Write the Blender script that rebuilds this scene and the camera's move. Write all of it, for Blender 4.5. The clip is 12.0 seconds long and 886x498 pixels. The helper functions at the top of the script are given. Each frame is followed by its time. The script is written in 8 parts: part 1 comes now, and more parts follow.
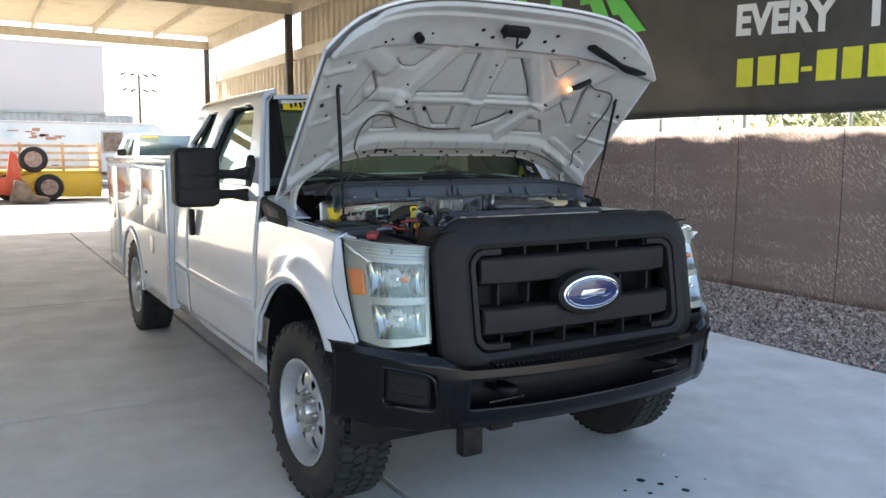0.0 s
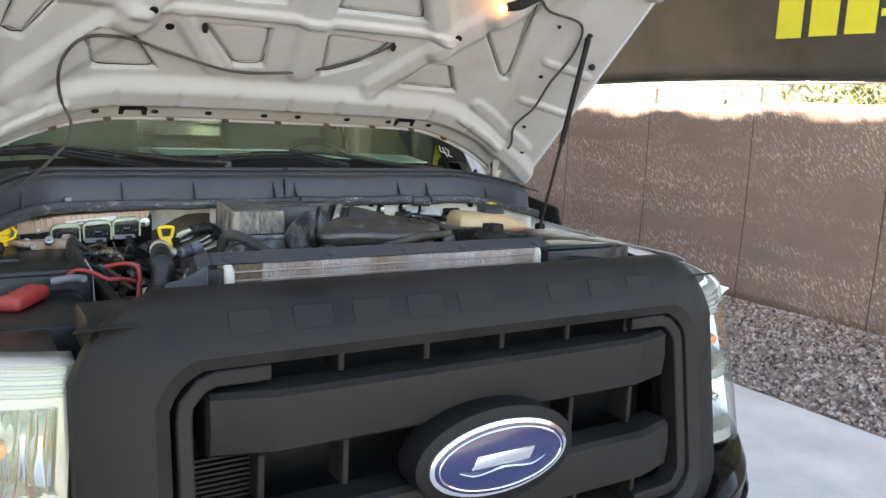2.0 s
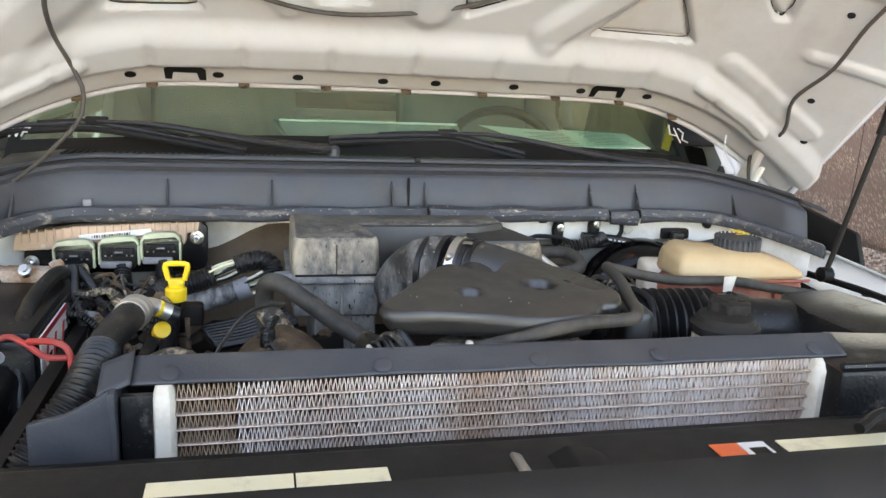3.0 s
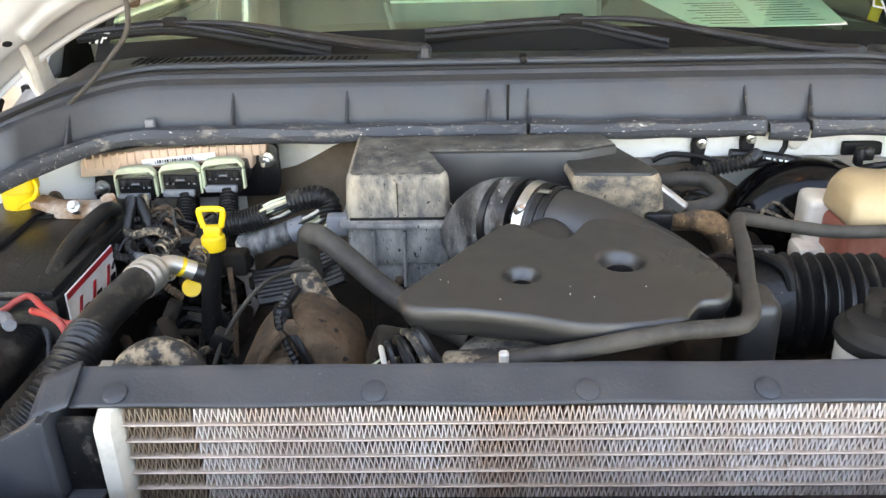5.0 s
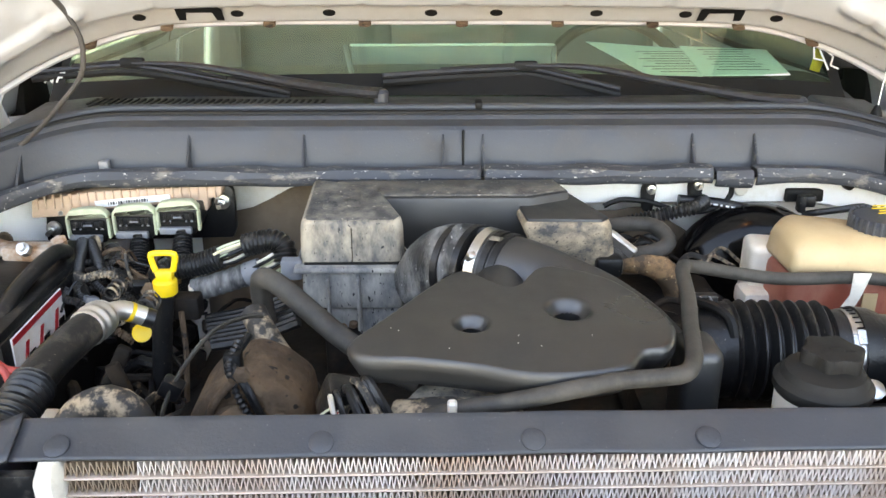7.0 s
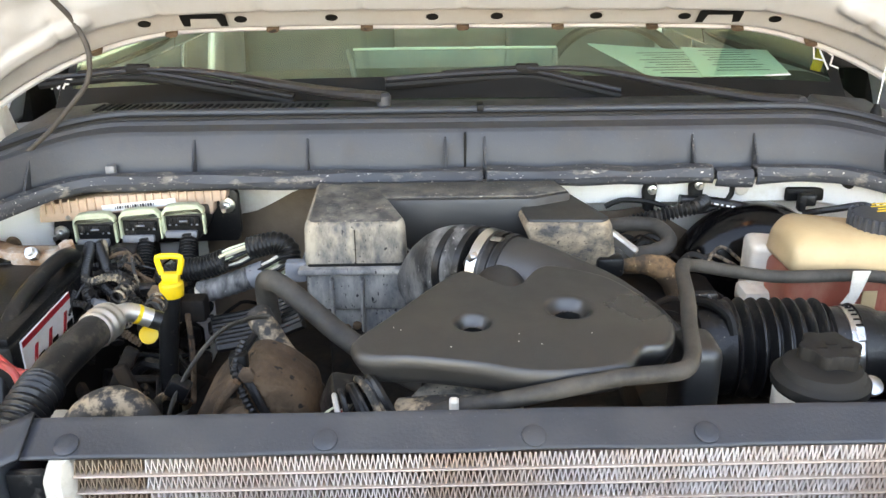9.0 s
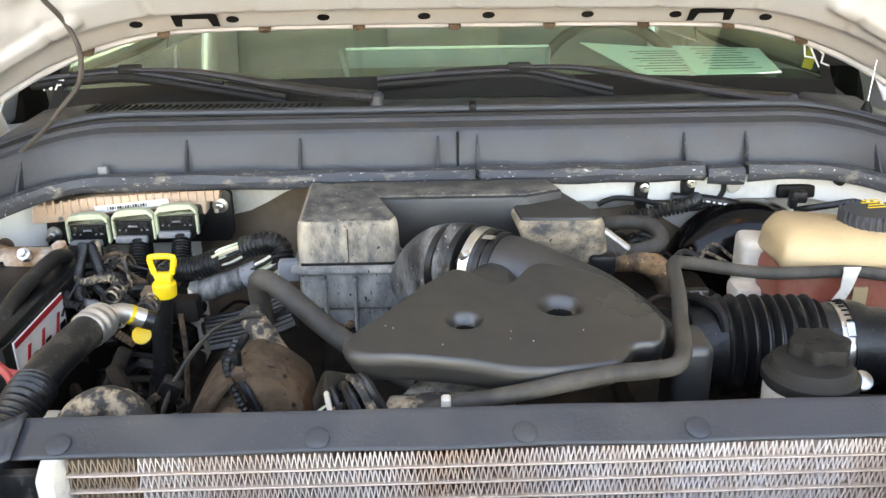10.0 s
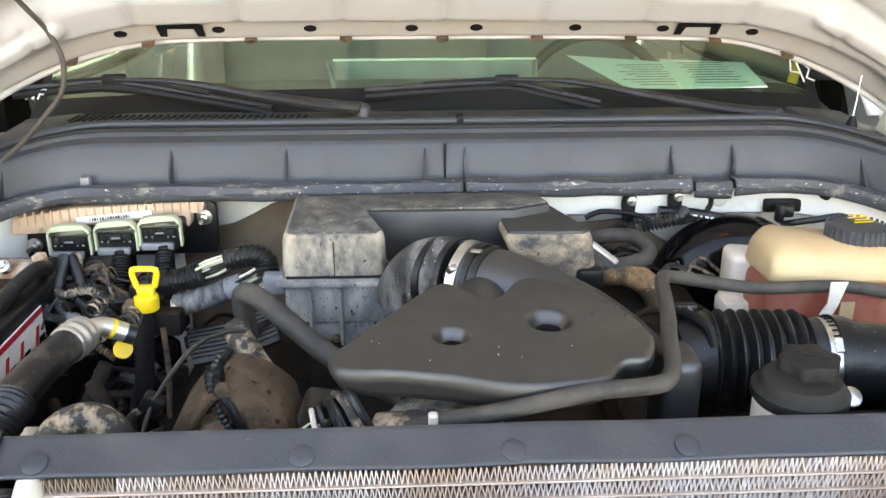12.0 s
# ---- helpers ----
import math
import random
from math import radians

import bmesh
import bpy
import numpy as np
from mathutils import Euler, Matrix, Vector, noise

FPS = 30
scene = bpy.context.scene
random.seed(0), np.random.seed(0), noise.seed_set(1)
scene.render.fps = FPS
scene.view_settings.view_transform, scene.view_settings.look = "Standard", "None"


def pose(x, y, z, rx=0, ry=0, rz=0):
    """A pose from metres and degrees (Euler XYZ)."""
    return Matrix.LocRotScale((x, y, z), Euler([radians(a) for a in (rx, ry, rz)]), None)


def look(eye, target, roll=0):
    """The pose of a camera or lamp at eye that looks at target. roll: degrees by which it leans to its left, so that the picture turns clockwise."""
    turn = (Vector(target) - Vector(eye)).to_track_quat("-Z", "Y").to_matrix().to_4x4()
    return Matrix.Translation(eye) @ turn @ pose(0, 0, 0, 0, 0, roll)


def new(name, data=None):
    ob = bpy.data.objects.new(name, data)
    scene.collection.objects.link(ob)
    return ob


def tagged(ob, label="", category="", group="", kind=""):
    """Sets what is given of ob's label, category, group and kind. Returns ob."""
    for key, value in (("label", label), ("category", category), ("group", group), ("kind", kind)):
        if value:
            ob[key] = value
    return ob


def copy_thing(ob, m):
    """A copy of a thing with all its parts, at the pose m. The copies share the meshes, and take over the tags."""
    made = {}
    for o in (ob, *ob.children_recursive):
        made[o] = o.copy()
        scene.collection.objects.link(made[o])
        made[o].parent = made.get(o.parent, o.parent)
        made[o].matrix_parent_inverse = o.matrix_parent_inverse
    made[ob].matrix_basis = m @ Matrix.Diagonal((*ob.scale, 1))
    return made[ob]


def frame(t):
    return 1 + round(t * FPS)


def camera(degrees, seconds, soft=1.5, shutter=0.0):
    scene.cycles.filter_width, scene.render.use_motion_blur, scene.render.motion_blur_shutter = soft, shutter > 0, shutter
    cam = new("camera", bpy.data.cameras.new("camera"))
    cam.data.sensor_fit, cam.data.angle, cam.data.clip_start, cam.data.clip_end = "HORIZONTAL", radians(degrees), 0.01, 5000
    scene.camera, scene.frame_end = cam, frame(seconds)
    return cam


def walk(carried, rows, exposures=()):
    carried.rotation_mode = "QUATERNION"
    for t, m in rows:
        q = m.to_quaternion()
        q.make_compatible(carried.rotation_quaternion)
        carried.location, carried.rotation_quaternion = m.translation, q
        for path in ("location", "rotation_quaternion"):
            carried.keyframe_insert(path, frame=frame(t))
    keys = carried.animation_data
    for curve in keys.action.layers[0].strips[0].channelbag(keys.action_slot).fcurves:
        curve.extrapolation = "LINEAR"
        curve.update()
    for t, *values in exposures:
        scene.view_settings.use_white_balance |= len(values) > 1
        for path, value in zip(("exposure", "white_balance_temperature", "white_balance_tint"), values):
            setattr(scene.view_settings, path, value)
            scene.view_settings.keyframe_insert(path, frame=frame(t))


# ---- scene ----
cam = camera(58.8, 12.0)
PATH = [
    (0, (-2.209, -2.484, 1.56), (-1.186, -0.782, 1.323), 0.3),
    (0.5, (-1.896, -2.153, 1.544), (-0.873, -0.459, 1.253), 1.6),
    (1, (-1.535, -1.827, 1.553), (-0.436, -0.184, 1.255), 2.1),
    (1.5, (-1.159, -1.495, 1.568), (-0.101, 0.181, 1.302), 2.8),
    (2, (-0.82, -1.098, 1.59), (0.229, 0.574, 1.268), 2.7),
    (2.2, (-0.659, -0.96, 1.59), (0.257, 0.783, 1.24), 2.0),
    (2.5, (-0.467, -0.757, 1.614), (0.234, 1.08, 1.251), 2.6),
    (2.7, (-0.371, -0.605, 1.608), (0.263, 1.261, 1.264), 2.3),
    (2.9, (-0.312, -0.449, 1.609), (0.207, 1.437, 1.194), 3.4),
    (3, (-0.284, -0.386, 1.628), (0.174, 1.503, 1.157), 3.0),
    (3.2, (-0.225, -0.277, 1.662), (0.184, 1.598, 1.098), 3.2),
    (3.3, (-0.195, -0.241, 1.666), (0.182, 1.636, 1.085), 2.3),
    (3.5, (-0.136, -0.188, 1.68), (0.11, 1.68, 1.008), 1.1),
    (3.7, (-0.095, -0.168, 1.691), (0.042, 1.699, 0.987), 0.9),
    (5.3, (-0.08, -0.148, 1.683), (-0.115, 1.666, 0.842), -1.1),
    (5.5, (-0.076, -0.15, 1.686), (-0.085, 1.67, 0.856), -1.0),
    (6, (-0.073, -0.15, 1.692), (-0.038, 1.685, 0.896), -0.5),
    (6.5, (-0.071, -0.15, 1.698), (-0.018, 1.695, 0.928), 0.0),
    (7, (-0.071, -0.151, 1.701), (-0.011, 1.701, 0.948), 0.3),
    (9, (-0.067, -0.163, 1.703), (-0.021, 1.692, 0.957), -0.3),
    (9.5, (-0.064, -0.166, 1.703), (-0.012, 1.689, 0.958), -0.3),
    (10, (-0.063, -0.166, 1.702), (-0.006, 1.689, 0.956), -0.5),
    (10.5, (-0.064, -0.161, 1.701), (0.001, 1.694, 0.958), -0.4),
    (11, (-0.061, -0.155, 1.702), (0.016, 1.702, 0.964), -0.3),
    (11.5, (-0.06, -0.152, 1.702), (0.027, 1.708, 0.971), -0.1),
    (12, (-0.064, -0.156, 1.702), (0.029, 1.708, 0.981), 0.1),
]
walk(cam, [(t, look(eye, target, roll)) for t, eye, target, roll in PATH], exposures=[(0.0, 1.9, 7100, 11), (1.5, 2.4, 7900, 14), (2.0, 2.65, 8400, 16), (2.5, 2.95, 8900, 18), (3.5, 3.25, 9300, 18), (5.5, 3.62, 9450, 18), (12.0, 3.62, 9550, 18)])
# ---------------------------------------------------------------- daylight
world = bpy.data.worlds.new("sky_world")
scene.world = world
world.use_nodes = True
wn = world.node_tree.nodes
sky = wn.new("ShaderNodeTexSky")
sky.sky_type = "NISHITA"
sky.sun_disc = False
sky.sun_elevation = radians(39.5)
sky.sun_rotation = radians(-34.3)
sky.air_density, sky.dust_density, sky.ozone_density = 1.0, 1.0, 1.0
wn["Background"].inputs["Strength"].default_value = 0.15
world.node_tree.links.new(sky.outputs[0], wn["Background"].inputs["Color"])
sun = new("sun", bpy.data.lights.new("sun", "SUN"))
sun.data.energy, sun.data.angle, sun.data.color = 5.0, radians(0.5), (1.0, 0.93, 0.82)
sun.matrix_world = look((-68.3, 100, 100), (0, 0, 0))

# ---------------------------------------------------------------- materials


def ramp(nt, socket, lo, hi):
    n = nt.nodes.new("ShaderNodeMapRange")
    n.inputs["From Min"].default_value, n.inputs["From Max"].default_value = lo, hi
    nt.links.new(socket, n.inputs["Value"])
    return n.outputs["Result"]


def blend(nt, fac, a, b):
    n = nt.nodes.new("ShaderNodeMix")
    n.data_type = "RGBA"
    if fac is not None:
        nt.links.new(fac, n.inputs[0])
    for socket, v in ((n.inputs[6], a), (n.inputs[7], b)):
        if isinstance(v, tuple):
            socket.default_value = (*v, 1)
        else:
            nt.links.new(v, socket)
    return n.outputs[2]


def noise_tex(nt, scale, detail=4.0, stretch=None, rough=0.55):
    co = nt.nodes.new("ShaderNodeTexCoord")
    mp = nt.nodes.new("ShaderNodeMapping")
    if stretch:
        mp.inputs["Scale"].default_value = stretch
    nt.links.new(co.outputs["Object"], mp.inputs["Vector"])
    n = nt.nodes.new("ShaderNodeTexNoise")
    n.inputs["Scale"].default_value, n.inputs["Detail"].default_value = scale, detail
    n.inputs["Roughness"].default_value = rough
    nt.links.new(mp.outputs[0], n.inputs["Vector"])
    return n.outputs["Fac"]


def mat(name, col, rough=0.5, metal=0.0, var=0.12, scale=9.0, bump=0.05, bscale=90.0, dust=None, amount=0.5,
        dscale=7.0, edge=0.12, coat=0.0, stretch=None, spread=0.0, flecks=None, spec=0.5):
    """A painted, moulded or bare surface: two scales of tone, a fine relief, and dust or stains in patches."""
    m = bpy.data.materials.new(name)
    m.use_nodes = True
    nt = m.node_tree
    b = nt.nodes["Principled BSDF"]
    big, fine = noise_tex(nt, scale, 5, stretch), noise_tex(nt, bscale, 4, stretch)
    lo, hi = tuple(c * (1 - var) for c in col), tuple(min(1, c * (1 + var)) for c in col)
    c = blend(nt, ramp(nt, big, 0.3, 0.7), lo, hi)
    c = blend(nt, ramp(nt, fine, 0.62, 0.9), c, tuple(x * (1 - var) for x in lo))
    if spread:
        info = nt.nodes.new("ShaderNodeObjectInfo")
        c = blend(nt, ramp(nt, info.outputs["Random"], 0, 1 / spread), c, tuple(x * 0.6 for x in col))
    r = ramp(nt, big, 0.2, 0.8)
    rm = nt.nodes.new("ShaderNodeMapRange")
    rm.inputs["To Min"].default_value, rm.inputs["To Max"].default_value = rough * 0.85, min(1, rough * 1.15)
    nt.links.new(r, rm.inputs["Value"])
    rough_out = rm.outputs["Result"]
    if dust:
        d = noise_tex(nt, dscale, 9, stretch, 0.68)
        fac = ramp(nt, d, 1 - amount - edge, 1 - amount + edge)
        c = blend(nt, fac, c, dust)
        rd = nt.nodes.new("ShaderNodeMix")
        nt.links.new(fac, rd.inputs[0])
        nt.links.new(rough_out, rd.inputs[2])
        rd.inputs[3].default_value = 0.85
        rough_out = rd.outputs[0]
    if flecks:
        f = noise_tex(nt, flecks[1], 2, stretch)
        c = blend(nt, ramp(nt, f, flecks[2], flecks[2] + 0.03), c, flecks[0])
    nt.links.new(c, b.inputs["Base Color"])
    nt.links.new(rough_out, b.inputs["Roughness"])
    b.inputs["Metallic"].default_value = metal
    b.inputs["Specular IOR Level"].default_value = spec
    b.inputs["Coat Weight"].default_value = coat
    b.inputs["Coat Roughness"].default_value = 0.08
    if bump:
        bn = nt.nodes.new("ShaderNodeBump")
        bn.inputs["Strength"].default_value, bn.inputs["Distance"].default_value = bump, 0.004
        height = fine
        if dust:
            add = nt.nodes.new("ShaderNodeMath")
            nt.links.new(fine, add.inputs[0])
            nt.links.new(fac, add.inputs[1])
            height = add.outputs[0]
        nt.links.new(height, bn.inputs["Height"])
        nt.links.new(bn.outputs[0], b.inputs["Normal"])
    return m


def glass(name, col, rough=0.02, clear=0.9, shine=0.05):
    """A thin pane: it lets most light straight through, tinted, and mirrors the rest by Fresnel."""
    m = bpy.data.materials.new(name)
    m.use_nodes = True
    nt = m.node_tree
    nt.nodes.remove(nt.nodes["Principled BSDF"])
    t, g, mix = (nt.nodes.new("ShaderNodeBsdf" + k) for k in ("Transparent", "Glossy", "Diffuse"))
    t.inputs[0].default_value = (*col, 1)
    g.inputs["Roughness"].default_value = rough
    g.inputs[0].default_value = (0.80, 1, 0.89, 1)
    mix.inputs[0].default_value = (0.5, 0.48, 0.42, 1)
    lw = nt.nodes.new("ShaderNodeLayerWeight")
    lw.inputs[0].default_value = 0.5
    pw = nt.nodes.new("ShaderNodeMath")
    pw.operation = "POWER"
    pw.inputs[1].default_value = 4.0
    nt.links.new(lw.outputs["Facing"], pw.inputs[0])
    fr = nt.nodes.new("ShaderNodeMapRange")
    fr.inputs["To Min"].default_value, fr.inputs["To Max"].default_value = shine, 0.9
    nt.links.new(pw.outputs[0], fr.inputs["Value"])
    a, b2 = nt.nodes.new("ShaderNodeMixShader"), nt.nodes.new("ShaderNodeMixShader")
    haze = noise_tex(nt, 14, 6)
    hz = nt.nodes.new("ShaderNodeMapRange")
    hz.inputs["From Min"].default_value, hz.inputs["From Max"].default_value = 0.35, 0.8
    hz.inputs["To Max"].default_value = 1 - clear
    nt.links.new(haze, hz.inputs["Value"])
    nt.links.new(hz.outputs[0], a.inputs[0])
    nt.links.new(t.outputs[0], a.inputs[1])
    nt.links.new(mix.outputs[0], a.inputs[2])
    nt.links.new(fr.outputs[0], b2.inputs[0])
    nt.links.new(a.outputs[0], b2.inputs[1])
    nt.links.new(g.outputs[0], b2.inputs[2])
    nt.links.new(b2.outputs[0], nt.nodes["Material Output"].inputs[0])
    return m


DUST = (0.30, 0.24, 0.18)
M = dict(
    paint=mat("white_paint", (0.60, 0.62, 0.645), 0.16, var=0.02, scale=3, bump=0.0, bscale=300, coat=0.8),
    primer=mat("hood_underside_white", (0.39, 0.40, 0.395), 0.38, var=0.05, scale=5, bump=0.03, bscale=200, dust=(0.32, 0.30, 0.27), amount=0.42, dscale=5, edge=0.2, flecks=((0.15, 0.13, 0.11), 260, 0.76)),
    bodywhite=mat("firewall_white", (0.92, 0.90, 0.85), 0.42, var=0.04, scale=8, dust=(0.60, 0.48, 0.33), amount=0.35, dscale=6, edge=0.15),
    trim=mat("black_trim", (0.0070, 0.0069, 0.0070), 0.42, var=0.2, scale=12, bump=0.10, bscale=420, spec=0.24, dust=(0.023, 0.021, 0.0185), amount=0.47, dscale=6, edge=0.22),
    gloss=mat("black_bumper", (0.0035, 0.0035, 0.0038), 0.19, var=0.15, scale=8, bump=0.02, bscale=260, coat=0.15, spec=0.2),
    cowl=mat("weathered_grey_plastic", (0.037, 0.041, 0.049), 0.42, var=0.14, scale=5, bump=0.10, bscale=320, dust=(0.070, 0.068, 0.067), amount=0.36, dscale=11, edge=0.16, flecks=((0.24, 0.23, 0.215), 480, 0.74)),
    bay=mat("dusty_black_plastic", (0.008, 0.0082, 0.0088), 0.33, var=0.25, scale=14, bump=0.18, bscale=200, spec=0.36, dust=(0.085, 0.073, 0.060), amount=0.345, dscale=24, edge=0.07, flecks=((0.22, 0.19, 0.155), 280, 0.71)),
    greydust=mat("grey_dusted_plastic", (0.11, 0.115, 0.122), 0.5, var=0.28, scale=22, bump=0.3, bscale=140, stretch=(1, 1, 0.4), dust=(0.36, 0.34, 0.305), amount=0.50, dscale=34, edge=0.14, flecks=((0.02, 0.021, 0.025), 240, 0.66)),
    tanfilth=mat("tan_mud_spatter", (0.055, 0.052, 0.048), 0.5, var=0.3, scale=20, bump=0.3, bscale=140, stretch=(1, 1, 1.3), dust=(0.42, 0.32, 0.215), amount=0.49, dscale=34, edge=0.13, flecks=((0.02, 0.019, 0.018), 240, 0.66)),
    scuffed=mat("scuffed_intake_rubber", (0.026, 0.0275, 0.030), 0.36, var=0.25, scale=9, bump=0.25, bscale=160, stretch=(1, 0.5, 0.35), dust=(0.25, 0.248, 0.24), amount=0.46, dscale=48, edge=0.12, flecks=((0.40, 0.40, 0.385), 230, 0.70)),
    greyhose=mat("faded_rubber_hose", (0.028, 0.0255, 0.0225), 0.5, var=0.2, scale=14, bump=0.14, bscale=160, spec=0.35, dust=(0.10, 0.088, 0.074), amount=0.46, dscale=22, edge=0.2),
    dusttop=mat("dust_specked_lid", (0.042, 0.042, 0.043), 0.45, var=0.25, scale=18, bump=0.25, bscale=200, spec=0.4, dust=(0.17, 0.155, 0.132), amount=0.47, dscale=44, edge=0.12, flecks=((0.34, 0.31, 0.265), 170, 0.68)),
    felt=mat("brown_felt_mat", (0.11, 0.077, 0.052), 0.9, var=0.3, scale=6, bump=0.3, bscale=120, dust=(0.24, 0.175, 0.12), amount=0.46, dscale=7, edge=0.25),
    endtank=mat("chalky_end_tank", (0.70, 0.64, 0.54), 0.6, var=0.1, bump=0.15, bscale=120, dust=(0.42, 0.34, 0.25), amount=0.38, dscale=18),
    lever=mat("dull_green_lever", (0.46, 0.50, 0.34), 0.5, var=0.08, bump=0.05, dust=(0.36, 0.34, 0.24), amount=0.4, dscale=24),
    tray=mat("pale_grey_tray", (0.17, 0.18, 0.20), 0.5, var=0.15, bump=0.05, dust=(0.28, 0.26, 0.24), amount=0.4, dscale=24),
    lip=mat("scuffed_seal_rubber", (0.050, 0.054, 0.062), 0.5, var=0.2, scale=10, bump=0.35, bscale=90, stretch=(0.4, 1, 1), dust=(0.22, 0.20, 0.178), amount=0.40, dscale=60, edge=0.05, flecks=((0.55, 0.52, 0.47), 260, 0.68)),
    filth=mat("dirt_caked_plastic", (0.085, 0.083, 0.081), 0.65, var=0.3, scale=30, bump=0.35, bscale=160, stretch=(1, 1, 0.5), dust=(0.40, 0.34, 0.26), amount=0.50, dscale=38, edge=0.13, flecks=((0.03, 0.03, 0.031), 260, 0.66)),
    cover=mat("engine_cover_plastic", (0.0125, 0.0122, 0.012), 0.30, var=0.08, scale=4, bump=0.05, bscale=600, spec=0.95, dust=(0.018, 0.0173, 0.0165), amount=0.40, dscale=4, edge=0.25),
    rubber=mat("hose_rubber", (0.011, 0.011, 0.0115), 0.34, var=0.25, scale=16, bump=0.14, bscale=160, spec=0.42, dust=(0.11, 0.092, 0.072), amount=0.35, dscale=22, edge=0.08, flecks=((0.2, 0.18, 0.15), 260, 0.72)),
    mudrubber=mat("muddy_hose", (0.03, 0.027, 0.024), 0.6, var=0.3, scale=18, bump=0.2, bscale=90, dust=(0.42, 0.32, 0.215), amount=0.44, dscale=34, edge=0.05),
    mud=mat("mud_covered_iron", (0.085, 0.052, 0.031), 0.8, var=0.4, scale=16, bump=0.9, bscale=45, dust=(0.18, 0.115, 0.068), amount=0.46, dscale=18, edge=0.10, flecks=((0.025, 0.018, 0.013), 50, 0.64)),
    dark=mat("grimy_dark_metal", (0.009, 0.007, 0.006), 0.7, var=0.4, scale=16, bump=0.3, bscale=70, spec=0.25, dust=(0.045, 0.030, 0.019), amount=0.42, dscale=15, edge=0.12),
    tyre=mat("tyre_rubber", (0.020, 0.020, 0.0205), 0.7, var=0.25, scale=10, bump=0.3, bscale=150, spec=0.3, dust=(0.045, 0.042, 0.038), amount=0.42, dscale=14, edge=0.15),
    rim=mat("silver_wheel_paint", (0.50, 0.51, 0.52), 0.34, metal=0.55, var=0.06, bump=0.03, dust=(0.36, 0.34, 0.31), amount=0.35, dscale=9),
    alu=mat("dull_aluminium", (0.62, 0.60, 0.57), 0.38, metal=0.9, var=0.12, scale=20, bump=0.08, dust=(0.45, 0.37, 0.28), amount=0.40, dscale=7),
    fin=mat("radiator_fin", (0.88, 0.74, 0.68), 0.36, metal=0.25, var=0.25, scale=7, stretch=(1, 1, 0.3), bump=0.05, dust=(0.50, 0.34, 0.25), amount=0.47, dscale=11, edge=0.12),
    tube=mat("radiator_tube", (0.60, 0.47, 0.39), 0.5, metal=0.2, var=0.15, scale=12, dust=(0.42, 0.31, 0.23), amount=0.45, dscale=9),
    steel=mat("bare_steel", (0.55, 0.54, 0.52), 0.3, metal=1.0, var=0.1, scale=30, bump=0.05, dust=(0.3, 0.25, 0.2), amount=0.3, dscale=15),
    rust=mat("rusty_terminal", (0.28, 0.15, 0.08), 0.8, var=0.4, scale=30, bump=0.2, dust=(0.45, 0.42, 0.38), amount=0.45, dscale=30),
    chrome=mat("chrome", (0.82, 0.83, 0.84), 0.08, metal=1.0, var=0.02, bump=0.0),
    blue=mat("oval_blue", (0.012, 0.02, 0.085), 0.2, var=0.05, bump=0.0, coat=0.5),
    yellow=mat("yellow_plastic", (0.85, 0.55, 0.02), 0.4, var=0.06, bump=0.03, dust=(0.5, 0.36, 0.08), amount=0.35, dscale=20),
    cream=mat("yellowed_tank_plastic", (0.56, 0.405, 0.225), 0.33, var=0.1, scale=6, bump=0.04, dust=(0.47, 0.30, 0.16), amount=0.4, dscale=7, edge=0.2),
    coolant=mat("coolant_stained_plastic", (0.33, 0.085, 0.055), 0.33, var=0.25, scale=7, bump=0.05, stretch=(1, 1, 0.4), dust=(0.42, 0.20, 0.13), amount=0.38, dscale=14, edge=0.14),
    milky=mat("milky_white_plastic", (0.68, 0.62, 0.53), 0.4, var=0.08, bump=0.03, dust=(0.45, 0.36, 0.26), amount=0.36, dscale=9),
    peach=mat("heat_stained_cover", (0.62, 0.43, 0.31), 0.6, var=0.08, scale=14, bump=0.08, dust=(0.5, 0.36, 0.26), amount=0.4, dscale=12),
    pale=mat("pale_green_connector", (0.62, 0.66, 0.48), 0.5, var=0.06, bump=0.03, dust=(0.45, 0.42, 0.3), amount=0.35, dscale=14),
    red=mat("red_cable", (0.42, 0.035, 0.03), 0.45, var=0.2, bump=0.05, dust=(0.28, 0.09, 0.07), amount=0.4, dscale=15),
    redgloss=mat("red_print", (0.5, 0.02, 0.03), 0.35, var=0.05, bump=0.0),
    white=mat("white_print", (0.78, 0.78, 0.76), 0.5, var=0.05, bump=0.02, dust=(0.6, 0.55, 0.47), amount=0.35, dscale=20),
    # print and black parts, also sheets whose black stands in for deep shade
    black=mat("black_print_parts_shade", (0.004, 0.004, 0.004), 0.6, var=0.2, bump=0.0, spec=0.3),
    paper=mat("paper", (0.80, 0.82, 0.80), 0.7, var=0.03, bump=0.03, bscale=60),
    sticker=mat("cream_sticker", (0.80, 0.73, 0.50), 0.5, var=0.05, bump=0.02, dust=(0.5, 0.42, 0.28), amount=0.35, dscale=25),
    orange=mat("orange_sticker", (0.75, 0.13, 0.04), 0.5, var=0.05, bump=0.0),
    amber=mat("amber_marker", (0.75, 0.22, 0.07), 0.3, var=0.08, scale=60, bump=0.1, bscale=300, coat=0.4),
    reflector=mat("headlamp_reflector", (0.46, 0.475, 0.46), 0.10, metal=1.0, var=0.1, scale=30, stretch=(3, 3, 0.2), bump=0.15, bscale=26),
    lampwhite=mat("headlamp_housing", (0.40, 0.405, 0.375), 0.22, metal=0.1, var=0.05, bump=0.02, coat=0.5),
    fabric=mat("seat_cloth", (0.16, 0.155, 0.15), 0.9, var=0.15, bump=0.1),
    dash=mat("dashboard_vinyl", (0.075, 0.068, 0.058), 0.7, var=0.1, bump=0.1),
